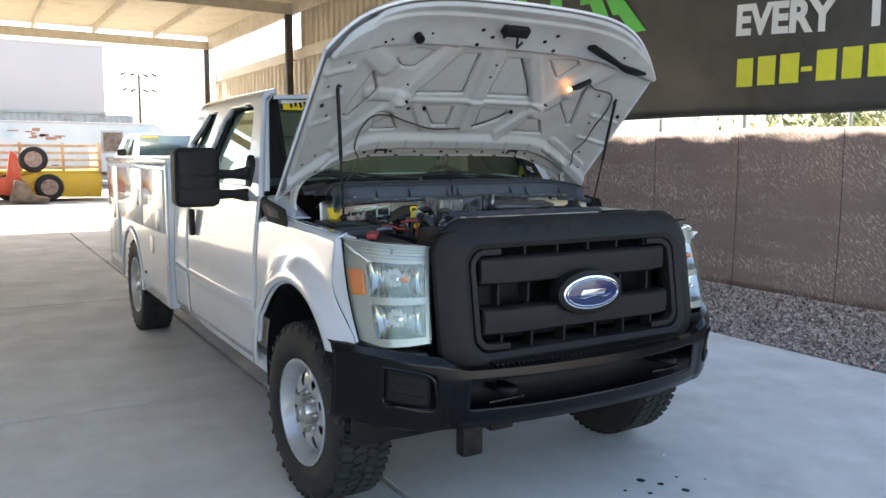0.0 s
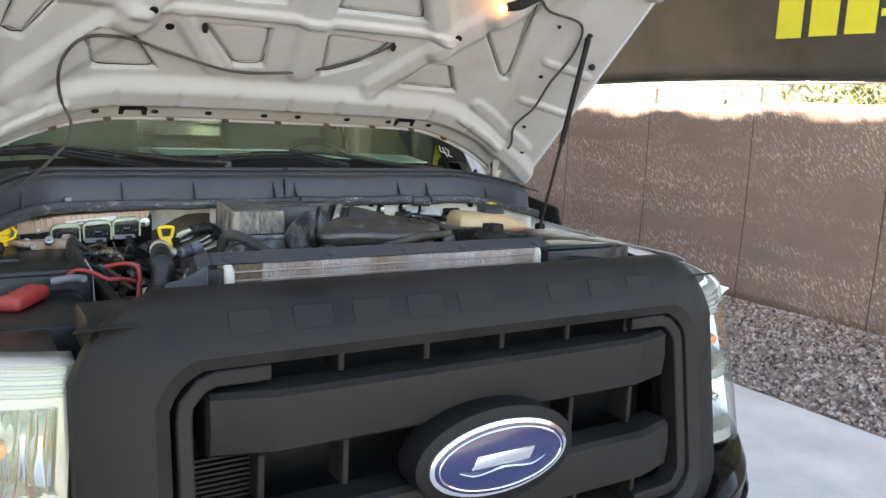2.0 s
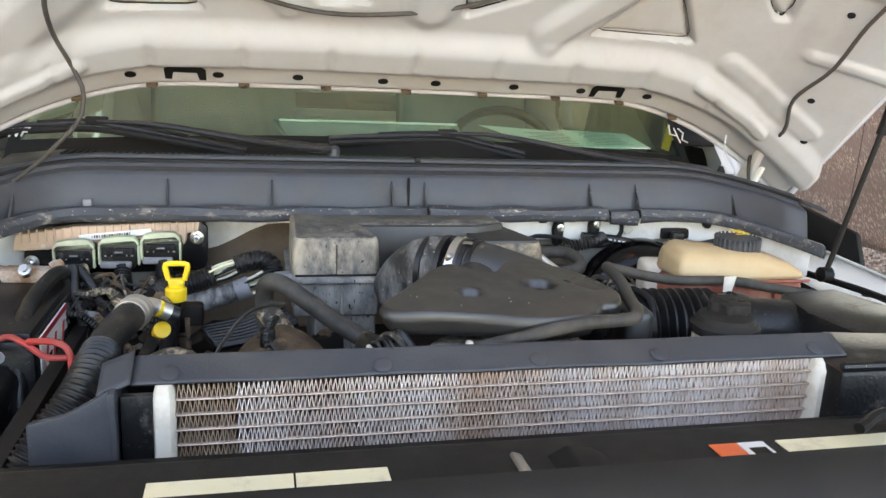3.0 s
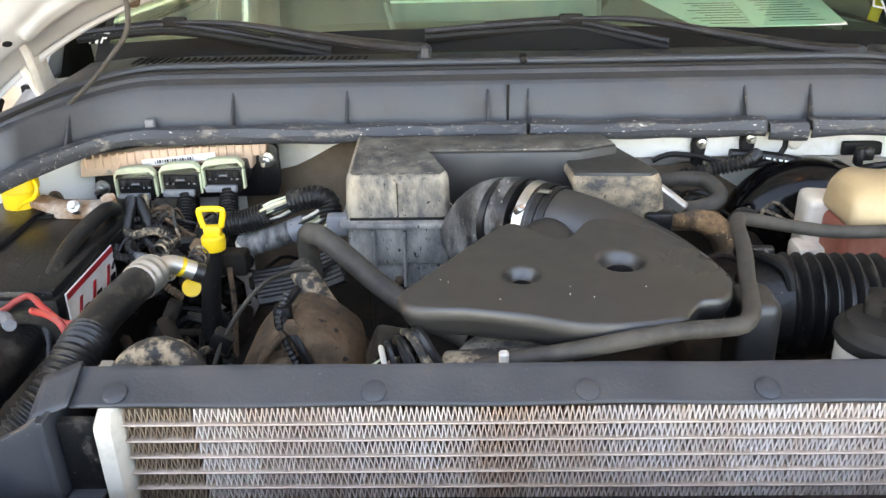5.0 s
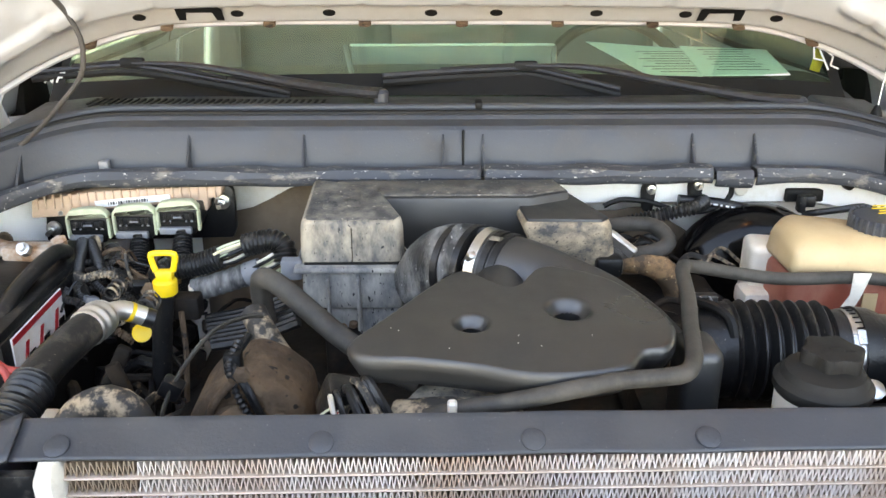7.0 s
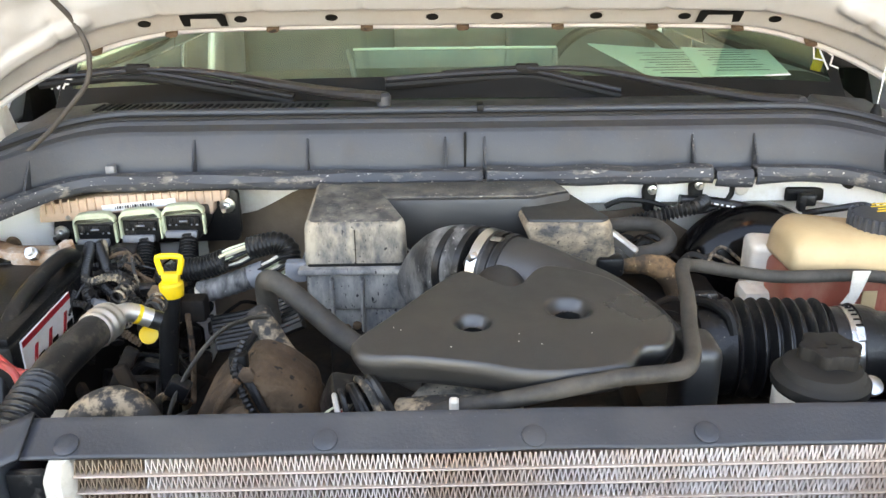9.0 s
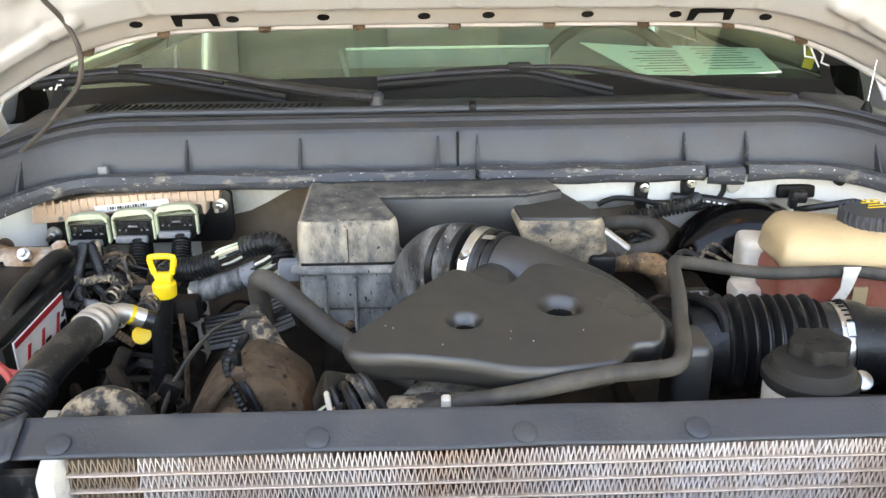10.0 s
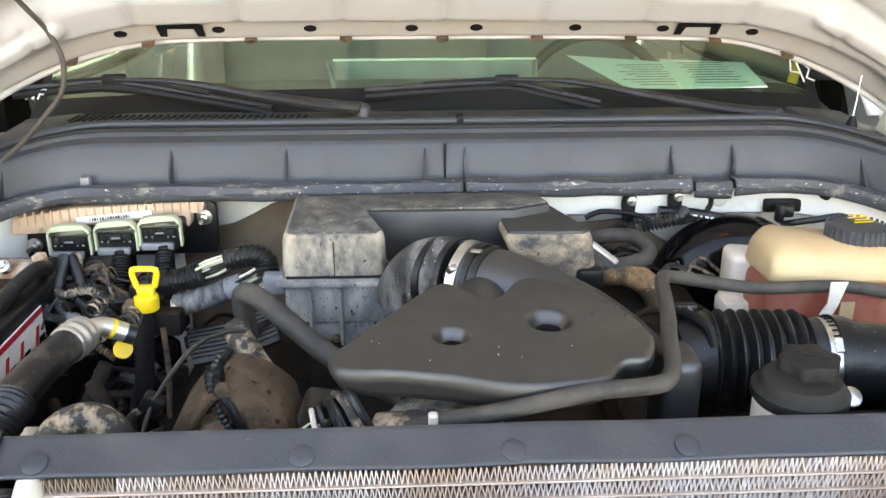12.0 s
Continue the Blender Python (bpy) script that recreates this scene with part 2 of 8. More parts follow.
    winglass=glass("green_windscreen", (0.66, 0.96, 0.78), 0.02, 0.97, 0.17),
    sideglass=glass("side_glass", (0.20, 0.21, 0.20), 0.02, 0.95, 0.16),
    lens=glass("clear_lens", (0.96, 0.97, 0.96), 0.03, 0.93, 0.06),
    darkglass=mat("parked_truck_glass", (0.05, 0.075, 0.06), 0.08, var=0.3, scale=4, bump=0.0),
    wiper=mat("weathered_wiper_black", (0.017, 0.017, 0.019), 0.4, var=0.2, scale=20, bump=0.1, bscale=240, dust=(0.06, 0.058, 0.055), amount=0.36, dscale=30, edge=0.1),
    frost=mat("frosted_blade_tape", (0.5, 0.5, 0.5), 0.5),
)

# ---------------------------------------------------------------- shapes


# the engine bay is drawn on its own plan; this lays that plan into the truck
BAY = Matrix(((0.9867, 0.0162, -0.004, -0.0151), (-0.0169, 0.9021, 0.0372, -0.0197), (0.0054, 0.0316, 0.9707, 0.0177), (0, 0, 0, 1)))
plan = Matrix()


def bay_pt(x, y, z):
    return tuple(BAY @ Vector((x, y, z)))


def part(name, bm, material, parent=None, label="", smooth=32, solid=0.0, bevel=0.0):
    """Links a bmesh, or a pair of lists (verts, faces), as one mesh object."""
    me = bpy.data.meshes.new(name)
    if isinstance(bm, tuple):
        me.from_pydata([tuple(v) for v in bm[0]], [], bm[1])
    else:
        bm.to_mesh(me)
        bm.free()
    me.transform(plan)
    me.update()
    if smooth:
        me.polygons.foreach_set("use_smooth", [True] * len(me.polygons))
        me.set_sharp_from_angle(angle=radians(smooth))
    me.materials.append(M[material] if isinstance(material, str) else material)
    ob = new(name, me)
    if parent:
        ob.parent = parent
        if parent.type == "EMPTY":
            ob.matrix_parent_inverse = Matrix.Translation(-parent.location)
    if solid:
        s = ob.modifiers.new("thickness", "SOLIDIFY")
        s.thickness, s.offset = abs(solid), -1 if solid > 0 else 1
    if bevel:
        s = ob.modifiers.new("bevel", "BEVEL")
        s.width, s.segments, s.limit_method, s.angle_limit = bevel, 2, "ANGLE", radians(40)
    return tagged(ob, label)


def thing(name, at, label, category, group="", kind=""):
    ob = new(name)
    ob.location = at
    ob.empty_display_size = 0.1
    return tagged(ob, label, category, group, kind)


def box(size, at=(0, 0, 0), bev=0.004, seg=2, turn=None, bm=None):
    b = bmesh.new()
    bmesh.ops.create_cube(b, size=1)
    bmesh.ops.scale(b, vec=size, verts=b.verts)
    if bev:
        bmesh.ops.bevel(b, geom=b.edges[:], offset=min(bev, min(size) * 0.45), segments=seg, affect="EDGES", profile=0.5)
    m = Matrix.Translation(at) @ (pose(0, 0, 0, *turn) if turn else Matrix())
    bmesh.ops.transform(b, matrix=m, verts=b.verts)
    return join(bm, b)


def join(bm, b):
    if bm is None:
        return b
    me = bpy.data.meshes.new("scrap")
    b.to_mesh(me)
    b.free()
    bm.from_mesh(me)
    bpy.data.meshes.remove(me)
    return bm


def prism(poly, axis, a, b, bev=0.004, seg=2, bm=None):
    """A 2D outline pushed along an axis from a to b. Outline: (y, z) for x, (x, z) for y, (x, y) for z."""
    g = bmesh.new()
    put = {"x": lambda p, d: (d, p[0], p[1]), "y": lambda p, d: (p[0], d, p[1]), "z": lambda p, d: (p[0], p[1], d)}[axis]
    lo = [g.verts.new(put(p, a)) for p in poly]
    hi = [g.verts.new(put(p, b)) for p in poly]
    g.faces.new(lo), g.faces.new(hi)
    for i in range(len(poly)):
        j = (i + 1) % len(poly)
        g.faces.new((lo[i], lo[j], hi[j], hi[i]))
    bmesh.ops.recalc_face_normals(g, faces=g.faces)
    if bev:
        bmesh.ops.bevel(g, geom=g.edges[:], offset=bev, segments=seg, affect="EDGES", profile=0.5)
    return join(bm, g)


def curve_points(pts, step=0.008):
    """A smooth line through the points."""
    p = np.array(pts, float)
    if len(p) == 2:
        n = max(2, int(np.linalg.norm(p[1] - p[0]) / step))
        return p[0] + np.linspace(0, 1, n + 1)[:, None] * (p[1] - p[0])
    q = np.vstack([2 * p[0] - p[1], p, 2 * p[-1] - p[-2]])
    out = []
    for i in range(1, len(q) - 2):
        n = max(2, int(np.linalg.norm(q[i + 1] - q[i]) / step))
        for t in np.linspace(0, 1, n, endpoint=False):
            a, b, c, d = q[i - 1], q[i], q[i + 1], q[i + 2]
            out.append(0.5 * (2 * b + (c - a) * t + (2 * a - 5 * b + 4 * c - d) * t * t + (3 * b - a - 3 * c + d) * t ** 3))
    out.append(p[-1])
    return np.array(out)


def tube(pts, r, seg=12, step=0.008, ribs=None, bm=None, flat=1.0):
    """A hose along a smooth line. r: one radius or one for each point; ribs: (pitch, depth) of a convoluted sleeve."""
    line = curve_points(pts, step if not ribs else ribs[0] / 8)
    n = len(line)
    along = np.r_[0, np.cumsum(np.linalg.norm(np.diff(line, axis=0), axis=1))]
    if np.ndim(r):
        at = np.r_[0, np.cumsum(np.linalg.norm(np.diff(np.array(pts, float), axis=0), axis=1))]
        rad = np.interp(along / along[-1], at / at[-1], r)
    else:
        rad = np.full(n, r)
    if ribs:
        rad = rad + ribs[1] * np.sin(2 * np.pi * along / ribs[0])
    tan = np.gradient(line, axis=0)
    tan /= np.linalg.norm(tan, axis=1)[:, None] + 1e-9
    up = np.array([0, 0, 1.0]) if abs(tan[0][2]) < 0.9 else np.array([1.0, 0, 0])
    verts, faces = [], []
    ang = np.arange(seg) * 2 * np.pi / seg
    for i in range(n):
        side = np.cross(tan[i], up)
        side /= np.linalg.norm(side) + 1e-9
        up = np.cross(side, tan[i])
        verts += [line[i] + rad[i] * (np.cos(a) * side + flat * np.sin(a) * up) for a in ang]
    for i in range(n - 1):
        for k in range(seg):
            l = (k + 1) % seg
            faces.append((i * seg + k, i * seg + l, (i + 1) * seg + l, (i + 1) * seg + k))
    faces += [tuple(range(seg))[::-1], tuple(range((n - 1) * seg, n * seg))]
    g = bmesh.new()
    vs = [g.verts.new(v) for v in verts]
    for fc in faces:
        g.faces.new([vs[k] for k in fc])
    bmesh.ops.recalc_face_normals(g, faces=g.faces)
    return join(bm, g)


def lathe(profile, at=(0, 0, 0), turn=(0, 0, 0), seg=40, bm=None, cap=True):
    """A round thing: (radius, height) up its axis z, then turned and moved."""
    g = bmesh.new()
    rings = []
    for r, z in profile:
        rings.append([g.verts.new((r * math.cos(k * 2 * math.pi / seg), r * math.sin(k * 2 * math.pi / seg), z)) for k in range(seg)] if r > 1e-5 else [g.verts.new((0, 0, z))])
    for a, b in zip(rings, rings[1:]):
        for k in range(seg):
            l = (k + 1) % seg
            q = [a[k % len(a)], a[l % len(a)], b[l % len(b)], b[k % len(b)]]
            q = [v for i, v in enumerate(q) if v not in q[:i]]
            if len(q) > 2:
                g.faces.new(q)
    for ring in (rings[0], rings[-1]):
        if cap and len(ring) > 1:
            g.faces.new(ring)
    bmesh.ops.recalc_face_normals(g, faces=g.faces)
    bmesh.ops.transform(g, matrix=pose(*at, *turn), verts=g.verts)
    return join(bm, g)


def sheet(fn, us, vs, keep=None):
    """A surface fn(u, v) as (verts, faces); keep(u, v) says which cells stay."""
    verts = [fn(u, v) for u in us for v in vs]
    n, faces = len(vs), []
    for i in range(len(us) - 1):
        for j in range(n - 1):
            if keep is None or keep((us[i] + us[i + 1]) / 2, (vs[j] + vs[j + 1]) / 2):
                faces.append((i * n + j, (i + 1) * n + j, (i + 1) * n + j + 1, i * n + j + 1))
    return verts, faces


def as_bm(vf):
    g = bmesh.new()
    vs = [g.verts.new(v) for v in vf[0]]
    for fc in vf[1]:
        g.faces.new([vs[k] for k in fc])
    return g


def loft(rings, closed=True, cap=False):
    """Rings of equal length joined into one skin."""
    verts, faces, n = [], [], len(rings[0])
    for r in rings:
        verts += r
    for i in range(len(rings) - 1):
        for k in range(n if closed else n - 1):
            l = (k + 1) % n
            faces.append((i * n + k, i * n + l, (i + 1) * n + l, (i + 1) * n + k))
    if cap:
        faces += [tuple(range(n))[::-1], tuple(range((len(rings) - 1) * n, len(rings) * n))]
    g = as_bm((verts, faces))
    bmesh.ops.recalc_face_normals(g, faces=g.faces)
    return g


def smoothstep(a, b, x):
    t = min(1, max(0, (x - a) / (b - a)))
    return t * t * (3 - 2 * t)


def rect_path(path, w, d, axis_up=(0, 0, 1)):
    """A bar of rectangular section w (across) by d (deep along y) along a line in the x-z plane."""
    p = np.array(path, float)
    t = np.gradient(p, axis=0)
    t /= np.linalg.norm(t, axis=1)[:, None]
    nrm = np.stack([-t[:, 2], 0 * t[:, 0], t[:, 0]], 1)
    rings = [[tuple(c + n * w / 2), tuple(c + n * w / 2 + (0, d, 0)), tuple(c - n * w / 2 + (0, d, 0)), tuple(c - n * w / 2)] for c, n in zip(p, nrm)]
    return loft(rings, cap=True)


# ---------------------------------------------------------------- the yard: ground, roof, fence
M |= dict(
    concrete=mat("worn_concrete", (0.68, 0.655, 0.61), 0.6, var=0.10, scale=1.3, bump=0.15, bscale=140, dust=(0.47, 0.445, 0.41), amount=0.42, dscale=1.4, edge=0.2, flecks=((0.18, 0.165, 0.15), 22, 0.77)),
    joint=mat("joint_filler", (0.025, 0.023, 0.021), 0.9),
    dirt=mat("sunlit_caliche", (0.41, 0.37, 0.315), 0.95, var=0.15, scale=0.7, bump=0.4, bscale=16),
    bed=mat("gravel_bed", (0.27, 0.21, 0.175), 0.95, var=0.35, scale=30, bump=0.6, bscale=60),
    roofmetal=mat("cream_roof_sheet", (0.74, 0.68, 0.54), 0.45, var=0.06, scale=2, bump=0.04, dust=(0.55, 0.49, 0.38), amount=0.38, dscale=2),
    beam=mat("cream_painted_beam", (0.58, 0.53, 0.44), 0.5, var=0.08, scale=4, bump=0.04, dust=(0.42, 0.36, 0.28), amount=0.38, dscale=5),
    column=mat("dark_brown_steel", (0.055, 0.042, 0.036), 0.5, var=0.15, scale=6, bump=0.06, dust=(0.12, 0.1, 0.085), amount=0.36, dscale=6),
    tan=mat("tan_wall_sheet", (0.56, 0.49, 0.38), 0.5, var=0.06, scale=2, bump=0.04, dust=(0.45, 0.38, 0.29), amount=0.36, dscale=3),
    tantrim=mat("tan_flashing", (0.64, 0.59, 0.50), 0.45, var=0.05, scale=3, bump=0.03),
    banner=mat("black_banner_vinyl", (0.046, 0.045, 0.040), 0.42, var=0.15, scale=3, bump=0.08, bscale=40, dust=(0.10, 0.095, 0.082), amount=0.42, dscale=3, edge=0.2),
    green=mat("green_banner_print", (0.12, 0.62, 0.10), 0.45, var=0.05, bump=0.02),
    bwhite=mat("white_banner_print", (0.74, 0.74, 0.70), 0.45, var=0.05, bump=0.02),
    byellow=mat("yellow_banner_print", (0.74, 0.72, 0.06), 0.45, var=0.05, bump=0.02),
    wire=mat("galvanised_wire", (0.5, 0.5, 0.48), 0.4, metal=0.8, var=0.1),
    white2=mat("sunlit_white_render", (0.78, 0.77, 0.74), 0.8, var=0.05, scale=2),
    contw=mat("container_white", (0.52, 0.47, 0.465), 0.55, var=0.03, scale=1, bump=0.03, dust=(0.55, 0.48, 0.45), amount=0.35, dscale=1.5),
    contg=mat("container_grey", (0.42, 0.41, 0.39), 0.6, var=0.08, scale=1.5, bump=0.05, dust=(0.3, 0.26, 0.22), amount=0.4, dscale=2),
    rv=mat("faded_camper_skin", (0.60, 0.60, 0.58), 0.5, var=0.06, scale=1.5, bump=0.03, dust=(0.42, 0.52, 0.56), amount=0.42, dscale=1.0, edge=0.08),
    rvrust=mat("rust_stain_paint", (0.42, 0.20, 0.13), 0.7, var=0.4, scale=8),
    eqyellow=mat("equipment_yellow", (0.66, 0.42, 0.03), 0.5, var=0.1, scale=4, dust=(0.45, 0.32, 0.12), amount=0.4, dscale=4),
    eqorange=mat("faded_orange_rail", (0.62, 0.36, 0.18), 0.6, var=0.12, scale=4, dust=(0.6, 0.5, 0.38), amount=0.42, dscale=4),
    eqred=mat("equipment_red", (0.52, 0.07, 0.03), 0.5, var=0.1, scale=5, dust=(0.4, 0.2, 0.14), amount=0.36, dscale=6),
    iron=mat("rusted_iron", (0.14, 0.10, 0.075), 0.8, var=0.3, scale=8, dust=(0.28, 0.2, 0.14), amount=0.45, dscale=6),
    leaf=mat("yellow_green_leaf", (0.17, 0.19, 0.035), 0.6, var=0.35, scale=12, bump=0.0),
    rimdull=mat("dusty_trailer_rim", (0.40, 0.30, 0.25), 0.6, var=0.2, scale=9, dust=(0.25, 0.14, 0.09), amount=0.45, dscale=8),
    bark=mat("bush_stem", (0.12, 0.09, 0.06), 0.9),
)


def mesh_cloth(name, base, glint):
    """Woven privacy screen: dense dark weave, with glints on slanting threads painted in as pale colour."""
    m = mat(name, base, 0.6, var=0.12, scale=2.5, bump=0.1, bscale=160, dust=tuple(c * 1.25 for c in base), amount=0.45, dscale=1.4, edge=0.2)
    nt = m.node_tree
    b = nt.nodes["Principled BSDF"]
    link = b.inputs["Base Color"].links[0]
    src = link.from_socket
    threads = noise_tex(nt, 44.0, 6, (1, 0.7, 2.2), 0.75)
    slant = threads.node.inputs["Vector"].links[0].from_node
    slant.vector_type = "TEXTURE"
    slant.inputs["Rotation"].default_value = (radians(-38), 0, 0)
    gate = noise_tex(nt, 2.4, 3, (1, 0.25, 1.6))
    mul = nt.nodes.new("ShaderNodeMath")
    mul.operation = "MULTIPLY"
    nt.links.new(ramp(nt, threads, 0.53, 0.60), mul.inputs[0])
    nt.links.new(ramp(nt, gate, 0.38, 0.60), mul.inputs[1])
    nt.links.new(blend(nt, mul.outputs[0], src, glint), b.inputs["Base Color"])
    return m


M["mesh"] = mesh_cloth("brown_screen_cloth", (0.225, 0.175, 0.166), (0.68, 0.58, 0.50))

# ground to the horizon, and the cast slab in bays with open joints
ground = tagged(part("ground", sheet(lambda u, v: (u, v, -0.035), [-900, -60, -20, 3.3, 5.7, 30, 900], [-900, -40, 14.7, 45, 1500]), "dirt"), "pale sunlit bare dirt ground of a yard", "ground", kind="structure")
floor = tagged(part("floor", box((15.9, 27.5, 0.1), (-4.55, 0.93, -0.082), 0), "joint"), "shaded concrete slab floor with dark control joints", "floor", kind="structure")
XJ, YJ = [-12.4, -8.57, -4.57, -0.57, 3.43], [-12.84, -8.98, -5.12, -1.26, 2.6, 6.46, 10.35, 14.7]
for xa, xb in zip(XJ, XJ[1:]):
    for ya, yb in zip(YJ, YJ[1:]):
        part("slab", box((xb - xa - 0.032, yb - ya - 0.032, 0.06), ((xa + xb) / 2, (ya + yb) / 2, -0.03), 0.002, 1), "concrete", floor)

rng = np.random.default_rng(4)


def pebbles(n, x0, x1, y0, y1, z, lo, hi):
    """Loose angular stones as one mesh: squashed octahedra, turned every way."""
    base = np.array([(1, 0, 0), (0, 1, 0), (-1, 0, 0), (0, -1, 0), (0, 0, 1), (0, 0, -1)], float)
    tri = np.array([(0, 1, 4), (1, 2, 4), (2, 3, 4), (3, 0, 4), (1, 0, 5), (2, 1, 5), (3, 2, 5), (0, 3, 5)])
    size = rng.uniform(lo, hi, (n, 1, 1)) * rng.uniform(0.55, 1.2, (n, 1, 3)) * rng.uniform(0.7, 1.25, (n, 6, 1))
    a, b = rng.uniform(0, 6.28, n), rng.uniform(-0.6, 0.6, n)
    v = base[None] * size
    ca, sa, cb, sb = np.cos(a)[:, None], np.sin(a)[:, None], np.cos(b)[:, None], np.sin(b)[:, None]
    x, y, w = v[..., 0] * ca - v[..., 1] * sa, v[..., 0] * sa + v[..., 1] * ca, v[..., 2]
    y, w = y * cb - w * sb, y * sb + w * cb
    v = np.stack([x, y, w], -1) + np.stack([rng.uniform(x0, x1, n), rng.uniform(y0, y1, n), np.full(n, z) + rng.uniform(0, 0.018, n)], -1)[:, None]
    return v.reshape(-1, 3).tolist(), (tri[None] + 6 * np.arange(n)[:, None, None]).reshape(-1, 3).tolist()


def stone_material():
    m = mat("brown_grey_gravel", (0.33, 0.25, 0.21), 0.85, var=0.2, scale=40, bump=0.15, bscale=200)
    nt = m.node_tree
    b = nt.nodes["Principled BSDF"]
    src = b.inputs["Base Color"].links[0].from_socket
    geo = nt.nodes.new("ShaderNodeNewGeometry")
    c = blend(nt, ramp(nt, geo.outputs["Random Per Island"], 0.45, 1.0), src, (0.60, 0.53, 0.47))
    c = blend(nt, ramp(nt, geo.outputs["Random Per Island"], 0.35, 0.0), c, (0.10, 0.085, 0.08))
    nt.links.new(c, b.inputs["Base Color"])
    return m


M["stone"] = stone_material()
gravel_bed = tagged(part("gravel_bed", sheet(lambda u, v: (u, v, -0.022 + 0.008 * noise.noise((u * 3, v * 3, 0))), np.linspace(3.44, 5.95, 14), np.linspace(-7, 20, 70)), "bed"), "brown earth bed under loose gravel", "gravel bed", kind="structure")
tagged(part("gravel", pebbles(20000, 3.45, 5.66, -1.0, 7.5, -0.012, 0.010, 0.026), "stone", smooth=0), "loose brown and grey crushed gravel beside the slab", "gravel", kind="stuff")
tagged(part("gravel", pebbles(6000, 3.45, 5.66, 7.5, 14, -0.012, 0.02, 0.04), "stone", smooth=0), "loose brown and grey crushed gravel along the fence", "gravel", kind="stuff")


# carport roof
def roof_z(x):
    return 4.50 + (3.4 - x) * 0.004


roof = tagged(part("carport_roof", sheet(lambda u, v: (u, v, roof_z(u) + 0.16 + (0.028 if int(round((v + 12) / 0.055)) % 5 in (0, 1) else 0.0)), np.linspace(-12, 3.62, 10), np.arange(-0.52, 19.4, 0.055)), "roofmetal", smooth=0, solid=0.004), "cream ribbed sheet-metal carport roof on steel beams", "roof", kind="structure")
for x in (-11.6, -10.2, -8.8, -7.4, -6.0, -4.6, -3.2, -2.0, -0.75, 0.6, 2.03):
    part("purlin", prism([(x, roof_z(x) + 0.02), (x + 0.06, roof_z(x) + 0.02), (x + 0.06, roof_z(x) + 0.035), (x + 0.012, roof_z(x) + 0.035), (x + 0.012, roof_z(x) + 0.155), (x, roof_z(x) + 0.155)], "y", -0.5, 19.1, 0), "beam", roof)
for y in (0.2, 6.5, 12.8, 19.1):
    part("roof_beam", prism([(-11.9, roof_z(-11.9) - 0.2), (3.45, roof_z(3.45) - 0.2), (3.45, roof_z(3.45) + 0.015), (-11.9, roof_z(-11.9) + 0.015)], "y", y - 0.05, y + 0.05, 0.006, 1), "beam", roof)
part("edge_beam", prism([(3.42, 4.30), (3.50, 4.30), (3.50, 4.64), (3.42, 4.64)], "y", -0.5, 19.15, 0.006, 1), "beam", roof)
for x in (3.38, -11.6):
    for y in (0.2, 6.5, 12.8, 19.1):
        col = thing("steel_column", (x, y, 0), "dark brown square steel column holding the carport roof", "column", "carport columns", "structure")
        part("post", box((0.13, 0.13, roof_z(x) - 0.2), (x, y, (roof_z(x) - 0.2) / 2), 0.01), "column", col)
        part("base_plate", box((0.28, 0.28, 0.016), (x, y, 0.008), 0.003, 1), "column", col)

# ribbed metal wall along the far bays
side_wall = tagged(part("wall_east", sheet(lambda u, v: (3.62 + (0.03 if int(round(u / 0.05)) % 5 in (0, 1) else 0), u, v), np.arange(6.6, 19.16, 0.05), [-0.02, 1.6, 3.50]), "tan", smooth=0, solid=-0.004), "tan ribbed metal wall behind the carport columns", "wall", kind="structure")
part("top_flashing", box((0.07, 12.5, 0.20), (3.60, 12.88, 3.56), 0.006, 1), "tantrim", side_wall)
part("upper_panel", sheet(lambda u, v: (3.60 + (0.03 if int(round(u / 0.05)) % 5 in (0, 1) else 0), u, v), np.arange(6.6, 12.75, 0.05), [3.665, 4.62]), "tan", side_wall, smooth=0, solid=-0.004)

# unseen wall far to the west, added to cut the light on the truck's side
tagged(part("unseen_light_block_west", sheet(lambda u, v: (-12.3 - (0.03 if int(round(u / 0.05)) % 5 in (0, 1) else 0), u, v), np.arange(-9, 19.2, 0.05), [-0.02, 4.7]), "tan", smooth=0, solid=-0.004), "unseen tan ribbed wall added to block light from the west", "wall", kind="structure")

# fence with screen cloth
fence = thing("fence", (5.6, 4, 0), "chain-link fence covered with brown privacy screen cloth", "fence", kind="structure")
part("screen_cloth", sheet(lambda u, v: (5.6 + 0.02 * math.sin(u * 4.8 + 0.4) * (0.4 + v / 2) + 0.012 * noise.noise((u * 2, v * 3, 1)), u, 0.02 + v * (1.86 + 0.012 * math.sin(u * 2.4)) / 1.86), np.arange(-6, 20, 0.08), np.linspace(0, 1.86, 24)), "mesh", fence, "brown woven privacy screen", solid=0.003)
for k in range(-6, 12):
    part("post", lathe([(0.026, 0), (0.026, 2.06), (0.0, 2.08)], (5.645, 3.72 + 1.31 * k, -0.02), seg=14), "wire", fence)
    part("screen_seam", tube([(5.570, 2.42 + 1.31 * k, 0.03), (5.576, 2.41 + 1.31 * k, 0.9), (5.572, 2.42 + 1.31 * k, 1.86)], 0.005, 6, 0.1, flat=0.5), "column", fence)
part("top_rail", tube([(5.66, -6, 2.07), (5.66, 20, 2.07)], 0.018, 8, 1.0), "wire", fence)
wires = None
for k in range(-10, 190):
    y = k * 0.075
    for s in (1, -1):
        wires = tube([(5.662 + 0.004 * s, y, 1.80), (5.662 + 0.004 * s, y + s * 0.27, 2.07)], 0.0025, 4, 0.3, bm=wires)
part("chain_link", wires, "wire", fence, "galvanised chain-link wire")

